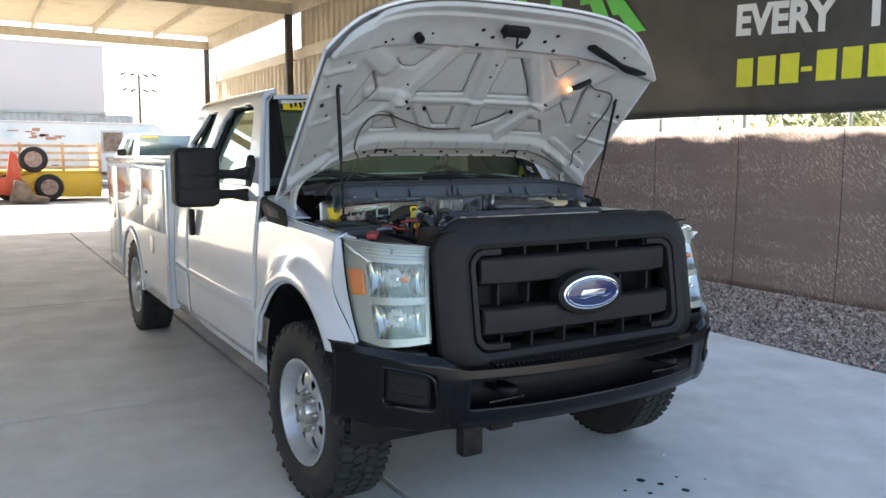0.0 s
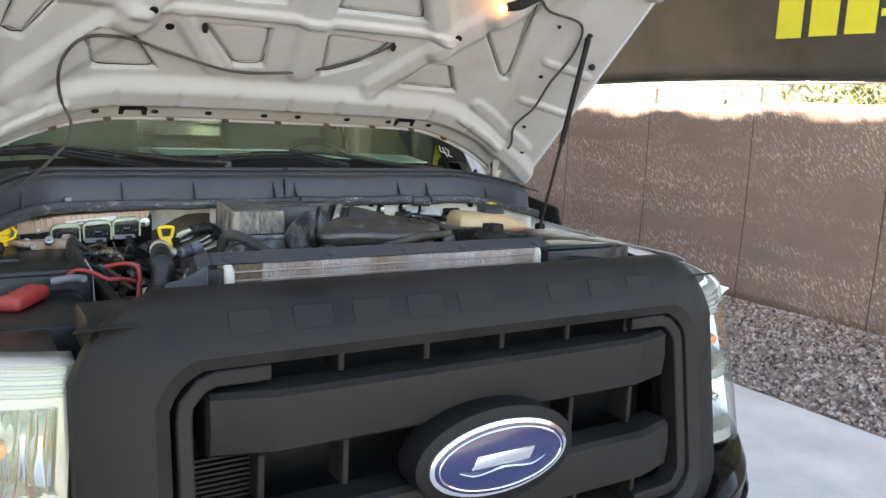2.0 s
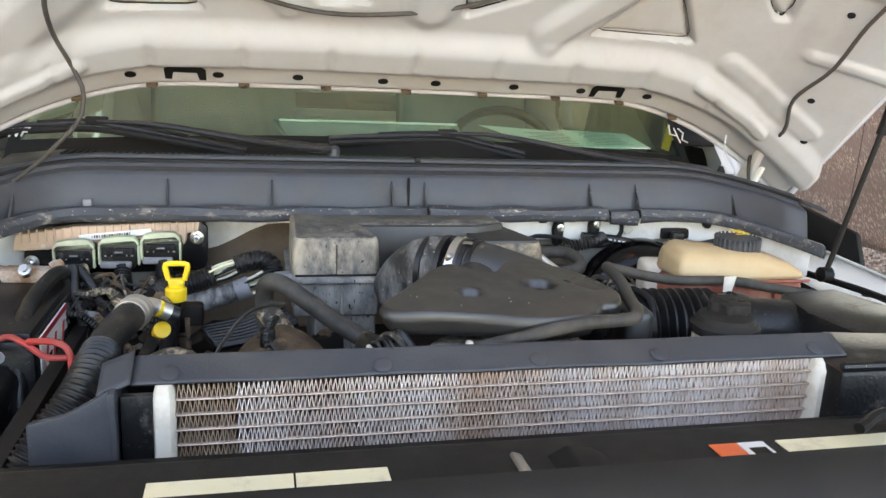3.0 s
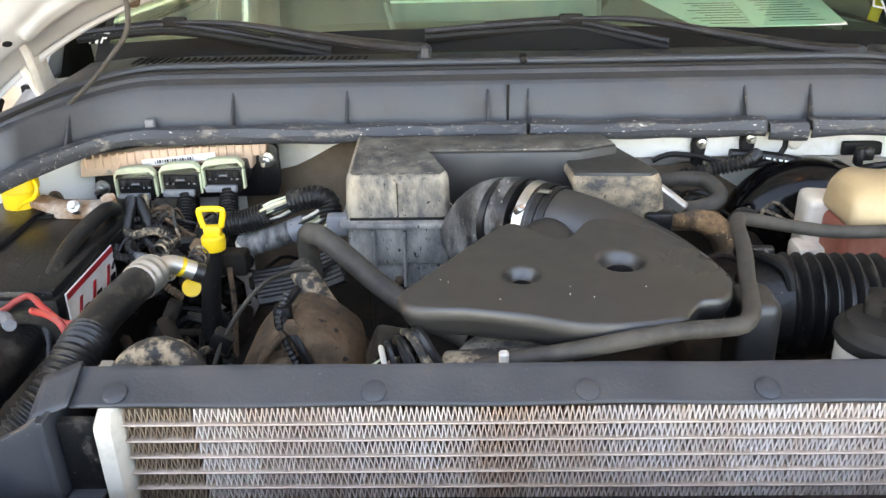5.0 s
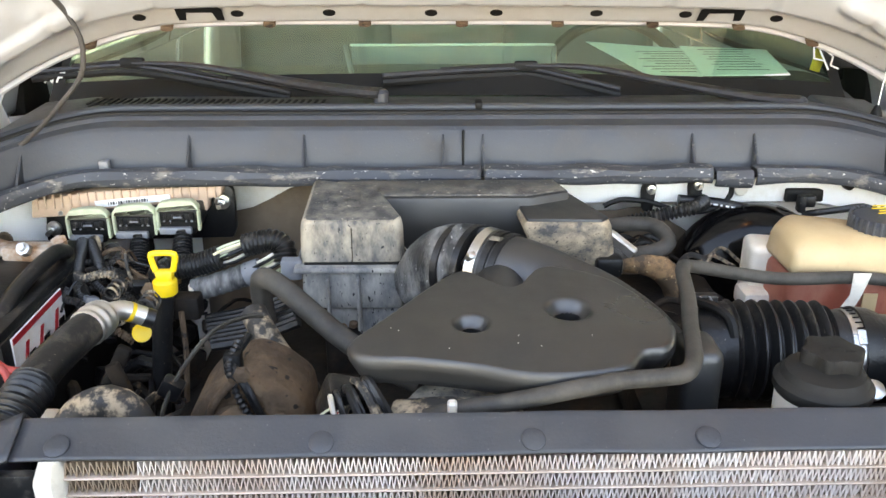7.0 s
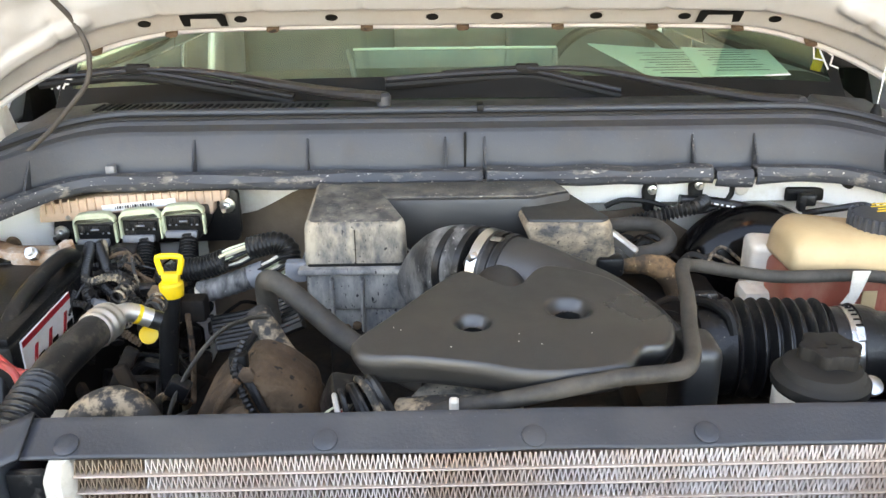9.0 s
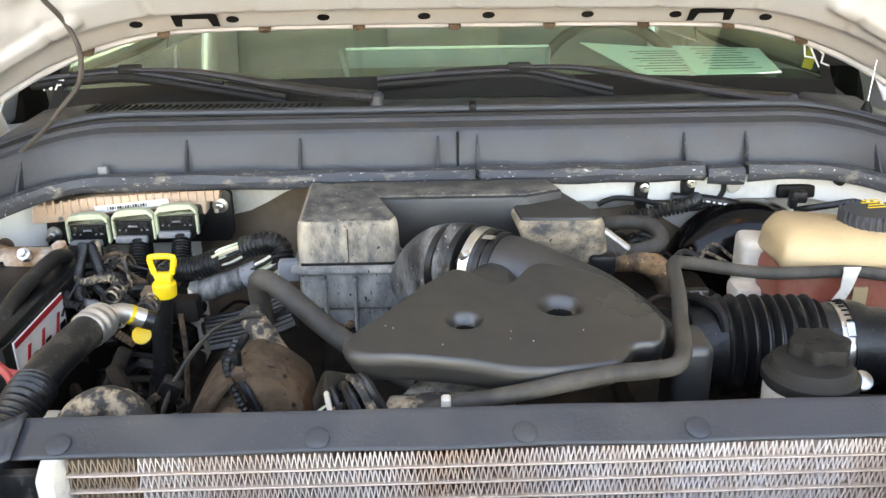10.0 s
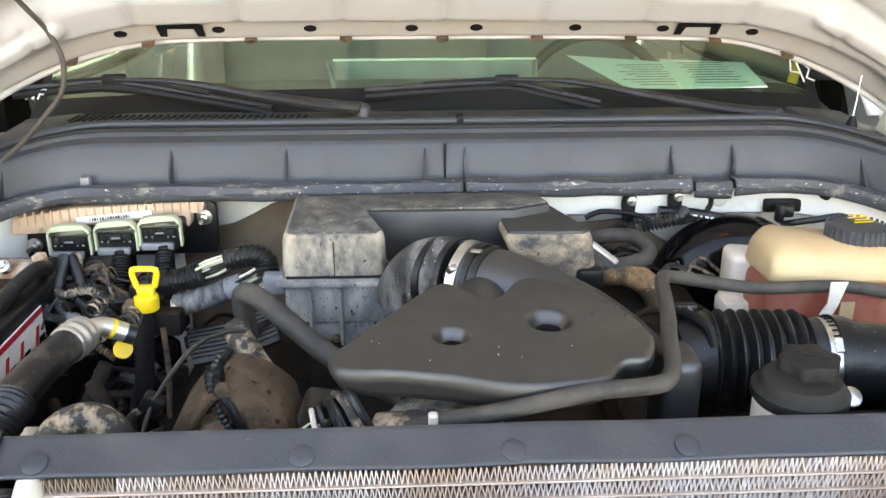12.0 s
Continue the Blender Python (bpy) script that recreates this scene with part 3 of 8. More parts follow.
# the banner hung inside the roof's edge
banner = thing("vinyl_banner", (2.78, 2.0, 1.87), "large black vinyl banner with green, white and yellow print", "banner")


def drape(y, z):
    return 2.78 + 0.03 * math.sin(y * 2.6 + 1.0) * (4.3 - z) / 2.4 + 0.012 * noise.noise((y * 2.5, z * 2, 3))


part("sheet", sheet(lambda u, v: (drape(u, v), u, v - 0.012 * math.sin(u * 2.1)), np.arange(-0.9, 5.22, 0.06), np.linspace(1.873, 4.32, 36)), "banner", banner, solid=0.003)
part("bottom_hem", tube([(drape(y, 1.875) - 0.004, y, 1.875 - 0.012 * math.sin(y * 2.1)) for y in np.arange(-0.9, 5.2, 0.12)], 0.009, 8, 0.06), "banner", banner)


def flat_print(poly, material, name, off=0.012):
    """A printed shape on the banner, given as (y, z) outline."""
    return part(name, ([(drape(y, z) - off, y, z) for y, z in poly], [tuple(range(len(poly)))]), material, banner, smooth=0)


def text_print(body, y, z, size, material, squeeze=1.0, fall=0.0):
    """A word in the built-in font, facing the slab; its first letter stands at y and it runs towards smaller y."""
    cu = bpy.data.curves.new("word", "FONT")
    cu.body, cu.size, cu.offset, cu.extrude = body, size, 0.012, 0.001
    tmp = bpy.data.objects.new("word", cu)
    scene.collection.objects.link(tmp)
    me = bpy.data.meshes.new_from_object(tmp.evaluated_get(bpy.context.evaluated_depsgraph_get()))
    bpy.data.objects.remove(tmp)
    me.materials.clear()
    me.materials.append(M[material])
    me.transform(Matrix(((0, 0, -1, 0), (-squeeze, 0, 0, 0), (fall, 1, 0, 0), (0, 0, 0, 1))))
    for v in me.vertices:
        v.co = (drape(v.co.y + y, v.co.z + z) - 0.006 + v.co.x, v.co.y + y, v.co.z + z)
    ob = new("word", me)
    ob.parent = banner
    ob.matrix_parent_inverse = Matrix.Translation(-banner.location)
    return ob


text_print("EVERY", 1.555, 2.465, 0.295, "bwhite", 0.93, -0.07)
for y0 in (0.53, 0.40):
    flat_print([(y0, 2.39), (y0 - 0.055, 2.39), (y0 - 0.055, 2.595), (y0, 2.595)], "bwhite", "bar")
for y0, y1 in ((1.515, 1.375), (1.335, 1.19), (1.155, 1.01), (0.885, 0.745), (0.705, 0.575), (0.535, 0.39), (0.35, 0.215), (0.17, 0.04)):
    flat_print([(y0, 2.075), (y1, 2.072), (y1, 2.277), (y0, 2.28)], "byellow", "bar")
flat_print([(0.995, 2.145), (0.915, 2.145), (0.915, 2.178), (0.995, 2.178)], "byellow", "bar")
for y0, z0, dy in ((4.62, 3.07, 0.0), (4.25, 3.02, 0.25), (3.75, 2.97, 0.05), (3.33, 2.95, 0.0), (3.12, 2.80, 0.34), (2.90, 2.80, 0.36), (2.67, 2.62, 0.72)):
    flat_print([(y0, z0), (y0 - 0.17, z0), (y0 - 0.17 + dy, 3.40), (y0 + dy, 3.40)], "green", "stripe")

# beyond the fence: a white wall and shrubs
far_wall = tagged(part("wall_neighbour", box((0.25, 26, 2.6), (12, 23, 1.27), 0.02), "white2"), "white rendered boundary wall in full sun", "wall", kind="structure")


def bush(x, y, h, seed):
    r = random.Random(seed)
    b = thing("shrub", (x, y, -0.03), "yellow-green shrub in sun behind the fence", "shrub", "shrubs behind the fence")
    stems = None
    tips = []
    for k in range(9):
        a, l = r.uniform(0, 6.28), r.uniform(0.6, 1.0) * h
        tip = (x + math.cos(a) * l * 0.45, y + math.sin(a) * l * 0.45, l * 0.85)
        tips.append(tip)
        stems = tube([(x, y, -0.03), (x + math.cos(a) * l * 0.15, y + math.sin(a) * l * 0.15, l * 0.45), tip], [0.02, 0.012, 0.004], 5, 0.1, bm=stems)
    part("stems", stems, "bark", b)
    vs, fs = [], []
    for k in range(1500):
        c = Vector(r.choice(tips)) * 1.0 + Vector((r.gauss(0, 0.28), r.gauss(0, 0.28), r.gauss(0, 0.24))) * h * 0.5
        c.z = max(0.05, c.z)
        d, e = Vector((r.gauss(0, 1), r.gauss(0, 1), r.gauss(0, 1))).normalized() * 0.07, Vector((r.gauss(0, 1), r.gauss(0, 1), r.gauss(0, 1))).normalized() * 0.03
        n = len(vs)
        vs += [c - d, c + e, c + d, c - e]
        fs.append((n, n + 1, n + 2, n + 3))
    part("leaves", (vs, fs), "leaf", b, smooth=0)


for k in range(6):
    bush(8.4 + 0.5 * (k % 3), 0.4 + k * 0.95, 2.6 + 0.3 * (k % 2), k)

# ---------------------------------------------------------------- far side of the yard
cont = thing("shipping_container", (-5.6, 33.6, 2.5), "white steel shipping container stacked on a grey one", "container", "stacked containers")
part("shell", box((12.2, 2.44, 2.59), (-3.0 - 0.22, 34.8, 2.505 + 1.3), 0.03), "contw", cont)
for z in (2.56, 5.06):
    part("rail", box((12.24, 0.1, 0.10), (-3.22, 33.6, z), 0.01), "contg" if z < 3 else "contw", cont)
cont2 = thing("shipping_container", (-5, 33.6, 0), "grey ribbed steel shipping container standing under another", "container", "stacked containers")
part("shell", sheet(lambda u, v: (u, 33.62 + (0.04 if int(round(u / 0.12)) % 2 else 0), v), np.arange(-9, 3.95, 0.12), [0.0, 2.5]), "contg", cont2, smooth=0, solid=-0.01)
part("roof", box((13, 2.4, 0.06), (-2.6, 34.85, 2.48), 0.01), "contg", cont2)
part("end_frame", box((0.12, 2.44, 2.5), (3.9, 34.8, 1.25), 0.01), "contg", cont2)

camper = thing("camper_trailer", (-2, 28, 0), "faded white camper with rust stains and blue patches", "camper")
part("body", prism([(-7, 0.45), (3.7, 0.45), (3.9, 0.6), (3.9, 1.75), (3.65, 2.0), (-6.8, 2.0), (-7, 1.8)], "y", 27.4, 29.6, 0.06, 3), "rv", camper)
part("roof_rail", box((10.2, 0.1, 0.06), (-1.5, 27.42, 1.98), 0.02), "contw", camper)
for x0, x1, z0, z1 in ((-4.1, -3.2, 1.05, 1.75), (-2.6, -1.6, 1.1, 1.72), (1.9, 2.5, 1.1, 1.7)):
    w = part("window_frame", box((x1 - x0 + 0.12, 0.05, z1 - z0 + 0.12), ((x0 + x1) / 2, 27.39, (z0 + z1) / 2), 0.01), "contg", camper)
    part("pane", box((x1 - x0, 0.03, z1 - z0), ((x0 + x1) / 2, 27.37, (z0 + z1) / 2), 0.005), "iron", w)
for k in range(12):
    part("rust_patch", box((rng.uniform(0.10, 0.35), 0.012, rng.uniform(0.03, 0.10)), (rng.uniform(-0.9, 0.6), 27.395, rng.uniform(1.45, 1.75)), 0.004, 1), "rvrust", camper)
part("chassis", box((10, 1.8, 0.12), (-1.5, 28.5, 0.4), 0.01), "iron", camper)
for x in (-4.6, 0.4):
    part("wheel", lathe([(0.0, 0), (0.2, 0), (0.33, 0.02), (0.36, 0.1), (0.33, 0.2), (0, 0.2)], (x, 27.5, 0.33), (90, 0, 0), 24), "tyre", camper)


def small_wheel(parent, x, y, z, r, turn):
    w = part("wheel", lathe([(r * 0.6, -0.02), (r * 0.92, 0.0), (r, 0.05), (r, 0.15), (r * 0.92, 0.2), (r * 0.6, 0.2)], (x, y, z), turn, 28, cap=False), "tyre", parent)
    part("rim", lathe([(0, 0.03), (r * 0.2, 0.0), (r * 0.25, 0.06), (r * 0.5, 0.06), (r * 0.62, 0.0), (r * 0.62, 0.18), (0, 0.18)], (x, y, z), turn, 24), "rimdull", w)


trailer = thing("equipment_trailer", (-2.6, 20.4, 0), "yellow equipment trailer with orange slatted sides and spare tyre", "trailer")
part("fender_box", prism([(-2.9, 0.10), (-0.55, 0.07), (-0.5, 0.66), (-2.1, 0.68), (-2.5, 0.60), (-2.9, 0.62)], "y", 20.1, 21.6, 0.02), "eqyellow", trailer)
part("deck", box((6.0, 2.0, 0.1), (-3.6, 21.2, 0.70), 0.01), "eqyellow", trailer)
for z in (0.84, 1.02, 1.20, 1.38):
    part("rail", box((5.6, 0.05, 0.07), (-3.3, 20.25, z), 0.008), "eqorange", trailer)
for x in (-0.55, -1.4, -2.35, -3.3, -4.4):
    part("stake", box((0.08, 0.06, 0.8), (x, 20.3, 1.06), 0.008), "eqorange", trailer)
part("end_gate", box((0.06, 1.9, 0.6), (-0.52, 21.2, 1.05), 0.008), "eqorange", trailer)
small_wheel(trailer, -1.75, 20.2, 0.34, 0.33, (90, 0, 0))
small_wheel(trailer, -2.62, 20.2, 0.34, 0.33, (90, 0, 0))
small_wheel(trailer, -2.08, 20.18, 1.04, 0.33, (90, 0, 0))
loader = thing("red_loader", (-3.6, 19.6, 0), "red steel loader arm with rusted bucket on the ground", "machine")
part("arm", prism([(-4.2, 0.3), (-3.2, 0.15), (-3.05, 0.3), (-3.15, 1.15), (-3.3, 1.25), (-3.4, 0.6), (-4.2, 0.7)], "y", 19.5, 19.7, 0.02), "eqred", loader)
part("bucket", prism([(x - 0.25, z) for x, z in ((-3.1, 0.02), (-2.3, -0.02), (-2.25, 0.1), (-2.6, 0.18), (-2.75, 0.5), (-3.0, 0.55))], "y", 19.2, 20.0, 0.015), "iron", loader)



def yard_place(ob, shift, size, over):
    """Sets a thing of the far yard to its true size and distance."""
    ob.matrix_basis = Matrix.Translation((over[0], over[1], 0)) @ Matrix.Diagonal((size[0], size[0], size[1], 1)) @ Matrix.Translation((shift, 0, 0)) @ Matrix.Translation(ob.location)


yard_place(trailer, 1.15, (1.325, 1.307), (0.84, -0.09))
yard_place(loader, 1.85, (1.325, 1.307), (0.84, -0.09))
for ob in (cont, cont2, camper):
    yard_place(ob, 0, (1.395, 1.50), (0.70, -0.04))

van = thing("pickup_truck", (1.4, 18, 0), "white pickup truck with green-tinted windscreen parked in the sun", "truck")
part("body", prism([(0.55, 0.5), (2.45, 0.5), (2.45, 1.0), (2.3, 1.15), (0.75, 1.15), (0.55, 1.0)], "y", 16.6, 20.8, 0.08, 3), "paint", van)
part("cab", loft([[(0.62, 17.2, 1.1), (2.38, 17.2, 1.1), (2.38, 20.0, 1.1), (0.62, 20.0, 1.1)], [(0.84, 17.95, 1.64), (2.16, 17.95, 1.64), (2.16, 19.7, 1.64), (0.84, 19.7, 1.64)], [(0.95, 18.1, 1.69), (2.05, 18.1, 1.69), (2.05, 19.5, 1.69), (0.95, 19.5, 1.69)]], cap=True), "paint", van, bevel=0.02)
part("windscreen", ([(0.76, 17.24, 1.15), (2.24, 17.24, 1.15), (2.10, 17.90, 1.63), (0.90, 17.90, 1.63)], [(0, 1, 2, 3)]), "darkglass", van, solid=-0.01)
part("side_window", ([(0.63, 17.55, 1.16), (0.63, 18.9, 1.16), (0.80, 18.9, 1.56), (0.79, 18.05, 1.56)], [(0, 1, 2, 3)]), "darkglass", van, solid=0.02)
part("hood", prism([(16.6, 1.02), (17.3, 1.10), (17.3, 1.16), (16.65, 1.06)], "x", 0.62, 2.38, 0.02), "paint", van)
part("sun_strip", ([(0.90, 17.80, 1.57), (1.30, 17.80, 1.57), (1.30, 17.85, 1.61), (0.91, 17.85, 1.61)], [(0, 1, 2, 3)]), "yellow", van)
part("mirror", box((0.2, 0.1, 0.16), (0.45, 17.7, 1.22), 0.03), "trim", van)
for x in (0.6, 2.2):
    part("wheel", lathe([(0.0, 0), (0.22, 0), (0.35, 0.03), (0.37, 0.1), (0.35, 0.2), (0, 0.2)], (x, 17.4, 0.37), (0, 90, 0), 24), "tyre", van)

yard_place(van, 0.3, (1.325, 1.307), (0.84, -0.09))

pole = thing("light_pole", (15.6, 97, 0), "tall steel yard light pole with lamp arms", "light pole")
part("mast", tube([(15.6, 97, 0), (15.6, 97, 10.9)], [0.2, 0.12], 10, 1.0), "column", pole)
for z, half in ((10.5, 1.75), (8.7, 1.6)):
    part("arm", box((half * 2, 0.1, 0.1), (15.6, 97, z), 0.02), "column", pole)
    for dx in (-1.0, -0.42, 0.42, 1.0):
        part("lamp", box((0.62, 0.4, 0.22), (15.6 + dx * half, 97, z + 0.22 + 0.1 * abs(dx)), 0.05, 2, (0, 22 * (1 if dx > 0 else -1), 0)), "column", pole)

# drips and a scrap on the floor
ro = random.Random(5)
for x, y, r in ((0.50, 0.15, 0.022), (0.55, 0.07, 0.016), (0.43, 0.02, 0.012), (0.60, -0.04, 0.020), (0.35, 0.10, 0.010), (0.68, 0.09, 0.009), (0.48, -0.10, 0.008), (-0.36, 1.17, 0.03), (0.78, 0.0, 0.007), (0.3, -0.05, 0.007)):
    part("oil_spot", lathe([(r, 0), (r * 0.9, 0.0012), (0, 0.0014)], (x, y, 0.0003), seg=14), "joint", floor)
scrap = thing("paper_scrap", (0.83, 0.32, 0), "crumpled white scrap lying on the concrete", "scrap")
part("scrap", prism([(0.81, 0.31), (0.84, 0.305), (0.85, 0.325), (0.825, 0.335)], "z", 0.001, 0.008, 0.002, 1), "white", scrap)

# ---------------------------------------------------------------- the service truck
truck = thing("pickup_truck", (0, 2.6, 0), "white four-wheel-drive service pickup truck with its hood open", "truck")


def side_x(z, y=2.0):
    """Half width of the body at a height: barrel-shaped sides with a shoulder line."""
    k = 0.985 - 0.20 * max(0, (0.62 - z)) ** 1.5
    if z > 0.9:
        k -= 0.10 * (z - 0.9) ** 2
    if z > 1.02:
        k -= 0.05 * (z - 1.02)
    k += 0.010 * math.exp(-((z - 0.78) / 0.03) ** 2)
    return k


def seg_dist(p, a, b):
    ax, ay, bx, by = a[0], a[1], b[0], b[1]
    t = max(0, min(1, ((p[0] - ax) * (bx - ax) + (p[1] - ay) * (by - ay)) / ((bx - ax) ** 2 + (by - ay) ** 2)))
    return math.hypot(p[0] - ax - t * (bx - ax), p[1] - ay - t * (by - ay))


def poly_dist(p, poly):
    """Signed distance to an outline: negative inside."""
    inside, d = False, 9.0
    for i in range(len(poly)):
        a, b = poly[i - 1], poly[i]
        d = min(d, seg_dist(p, a, b))
        if (a[1] > p[1]) != (b[1] > p[1]) and p[0] < (b[0] - a[0]) * (p[1] - a[1]) / (b[1] - a[1]) + a[0]:
            inside = not inside
    return -d if inside else d


HUB_Y, HUB_Z, ARCH = 0.79, 0.45, 0.50
REAR_Y = 4.82


def arch_z(y, yc, r, zc, low, top_flat=1.0):
    d = abs(y - yc)
    return max(low, zc + math.sqrt(max(0, r * r - d * d)) * top_flat) if d < r else low


def columns(breaks, step):
    out = []
    for a, b in zip(breaks, breaks[1:]):
        n = max(1, int(round((b - a) / step)))
        out += [a + (b - a) * i / n for i in range(n)]
    return out + [breaks[-1]]


def arch_columns(yc, r, n=28):
    return [yc - r * math.cos(math.pi * i / n) for i in range(n + 1)]


# front fenders with flared arches
for sgn in (-1, 1):
    def fender(u, v, s=sgn):
        low = arch_z(u, HUB_Y, ARCH, HUB_Z + 0.04, 0.52 if u > HUB_Y else 0.79, 1.02)
        top = 1.245 + 0.025 * smoothstep(0.5, 1.4, u)
        z = low + (top - low) * v
        x = side_x(z)
        yf = 0.425 - 0.185 * smoothstep(1.08, 0.80, z)
        u0, u = u, max(u, yf)
        front = max(0, (0.46 - u) / 0.3)
        x -= 0.06 * front ** 2
        r = math.hypot(u - HUB_Y, z - HUB_Z - 0.04)
        x += 0.05 * math.exp(-((r - ARCH - 0.03) / 0.075) ** 2) * (1 if z > 0.5 else 0.6)
        x -= 0.10 * max(0, (v - 0.93) / 0.07) ** 2 * 0.5
        return (s * x, u, z)
    ys = sorted(set([0.20, 0.24, 0.27] + arch_columns(HUB_Y, ARCH) + list(np.linspace(1.305, 1.40, 4))))
    f = part("front_fender", sheet(fender, ys, np.linspace(0, 1, 26)), "paint", truck, "white painted front fender with flared arch", 40, solid=0.003 * -sgn)
    # rolled lip of the arch
    lip = [(sgn * (side_x(HUB_Z + 0.04 + 1.02 * ARCH * math.sin(a)) + 0.042), HUB_Y - ARCH * math.cos(a), HUB_Z + 0.04 + 1.02 * ARCH * math.sin(a)) for a in np.linspace(0.72, math.pi - 0.30, 40)]
    part("arch_lip", tube([(x - sgn * 0.012, y, z) for x, y, z in lip], 0.010, 8, 0.03), "paint", f)
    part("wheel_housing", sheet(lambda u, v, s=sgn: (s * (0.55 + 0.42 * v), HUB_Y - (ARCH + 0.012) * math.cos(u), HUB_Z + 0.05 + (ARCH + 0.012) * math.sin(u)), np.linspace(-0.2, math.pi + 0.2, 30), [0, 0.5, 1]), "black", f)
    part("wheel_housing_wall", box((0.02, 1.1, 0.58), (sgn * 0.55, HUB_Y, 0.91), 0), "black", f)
    # channel of the hood opening
    part("fender_ledge", sheet(lambda u, v, s=sgn: (s * (0.80 + 0.135 * v + 0.02 * smoothstep(0.4, 0.2, u)), u, 1.205 + 0.035 * smoothstep(0.55, 1.0, v) + 0.03 * smoothstep(0.5, 1.4, u) - 0.06 * smoothstep(0.6, 0.25, u)), np.linspace(0.26, 1.40, 30), np.linspace(0, 1, 9)), "bodywhite", truck, "dirty white fender ledge", solid=-0.004)
    part("inner_wing", sheet(lambda u, v, s=sgn: (s * (0.80 - 0.10 * (1 - v)), u, 0.75 + 0.455 * v + 0.03 * smoothstep(0.5, 1.4, u) - 0.06 * smoothstep(0.6, 0.25, u)), np.linspace(0.26, 1.40, 12), np.linspace(0, 1, 8)), "dark", truck, solid=0.004)
    for y in (0.42, 0.62, 0.85, 1.05):
        part("fender_bolt", lathe([(0.009, 0), (0.009, 0.005), (0.006, 0.007), (0.006, 0.011), (0, 0.011)], (sgn * 0.865, y, 1.222), seg=12), "black", truck)
    # vent badge
    part("fender_vent", prism([(0.97, 1.225), (1.25, 1.235), (1.36, 1.325), (1.32, 1.352), (1.01, 1.31)], "x", sgn * 0.958, sgn * 0.972, 0.006), "trim", truck)
    part("vent_plate", prism([(1.06, 1.258), (1.22, 1.265), (1.26, 1.318), (1.08, 1.295)], "x", sgn * 0.968, sgn * 0.977, 0.004), "cowl", truck)

# cab: sides, roof, glass
for sgn in (-1, 1):
    def door_skin(u, v, s=sgn):
        low = 0.50
        z = low + (1.35 - low) * v
        return (s * side_x(z), u, z)
    part("front_door", sheet(door_skin, np.linspace(1.408, 2.86, 30), np.linspace(0, 1, 26)), "paint", truck, "white painted cab door", 40, solid=0.004 * -sgn)
    part("rear_door", sheet(door_skin, np.linspace(2.866, 3.26, 10), np.linspace(0, 1, 26)), "paint", truck, "white painted rear half door", 40, solid=0.004 * -sgn)
    part("rocker", box((0.06, 1.94, 0.10), (sgn * 0.94, 2.28, 0.50), 0.02), "paint", truck)
    part("door_handle", box((0.035, 0.055, 0.17), (sgn * 1.0, 2.66, 1.125), 0.014, 3), "trim", truck, "black upright door handle")
    part("body_moulding", prism([(1.42, 0.775), (3.25, 0.775), (3.25, 0.805), (1.42, 0.805)], "x", sgn * 0.988, sgn * 0.998, 0.004), "paint", truck)

    def glass_x(z):
        return 0.935 - 0.27 * (z - 1.33)

    WIN = ([(1.66, 1.385), (2.60, 1.385), (2.56, 1.56), (2.42, 1.76), (2.30, 1.825), (1.92, 1.832), (1.83, 1.80), (1.72, 1.55)], [(2.72, 1.53), (3.05, 1.57), (3.10, 1.63), (2.80, 1.81), (2.58, 1.82), (2.66, 1.66)])

    def side_panel(u, v, s=sgn):
        z = 1.335 + 0.56 * v
        y0, y1 = 1.40 + 0.36 * min(1, v / 0.96), 3.27 - 0.23 * v ** 1.4
        roll = max(0, (v - 0.92) / 0.08)
        return (s * (glass_x(z) - 0.055 * roll ** 2), y0 + (y1 - y0) * u, z - 0.0 * roll)

    def solid_cell(u, v):
        _, y, z = side_panel(u, v)
        return all(poly_dist((y, z), w) > 0 for w in WIN)

    def pillar(a, v, s=sgn):
        zs = 1.372 + 0.508 * v
        out, ins = Vector(side_panel(0.0, (zs - 1.335) / 0.56)), Vector((s * (0.80 - 0.072 * v), 1.43 + 0.39 * v, zs))
        bulge = 0.004 * math.sin(math.pi * a)
        return tuple(out.lerp(ins, a) + Vector((s * bulge, -bulge, 0)))
    part("front_pillar", sheet(pillar, np.linspace(0, 0.24, 4), np.linspace(0, 1, 16)), "paint", truck, "white painted windscreen pillar", 60, solid=0.006 * sgn)
    part("pillar_moulding", sheet(pillar, np.linspace(0.24, 1.0, 6), np.linspace(0.13, 1, 16)), "black", truck, "black windscreen edge moulding", 60, solid=0.006 * sgn)
    part("cowl_side", sheet(lambda a, b, s=sgn: (s * (0.935 - 0.135 * a), 1.10 + 0.32 * b, 1.262 - 0.006 * a + (0.085 + 0.02 * a) * b ** 1.3), np.linspace(0, 1, 6), np.linspace(0, 1, 10)), "paint", truck, "white painted cowl side", 60, solid=0.005)
    part("cab_side", sheet(side_panel, np.linspace(0, 1, 220), np.linspace(0, 1, 74), solid_cell), "paint", truck, "white cab side with door and quarter windows", 50, solid=0.03 * -sgn)
    for w in WIN:
        loop_pts = [(sgn * (glass_x(z) - 0.002), y, z) for y, z in w]
        part("window_rubber", tube(loop_pts + loop_pts[:1], 0.011, 8, 0.03), "trim", truck)
        part("side_glass", ([(sgn * (glass_x(z) - 0.016), y, z) for y, z in w], [tuple(range(len(w)))]), "sideglass", truck, smooth=0).visible_shadow = False
    part("door_gap", tube([(sgn * (glass_x(1.34) + 0.001), 2.67, 1.34), (sgn * (glass_x(1.6) + 0.001), 2.64, 1.60), (sgn * (glass_x(1.80) + 0.001), 2.52, 1.815)], 0.004, 6, 0.04), "black", truck)
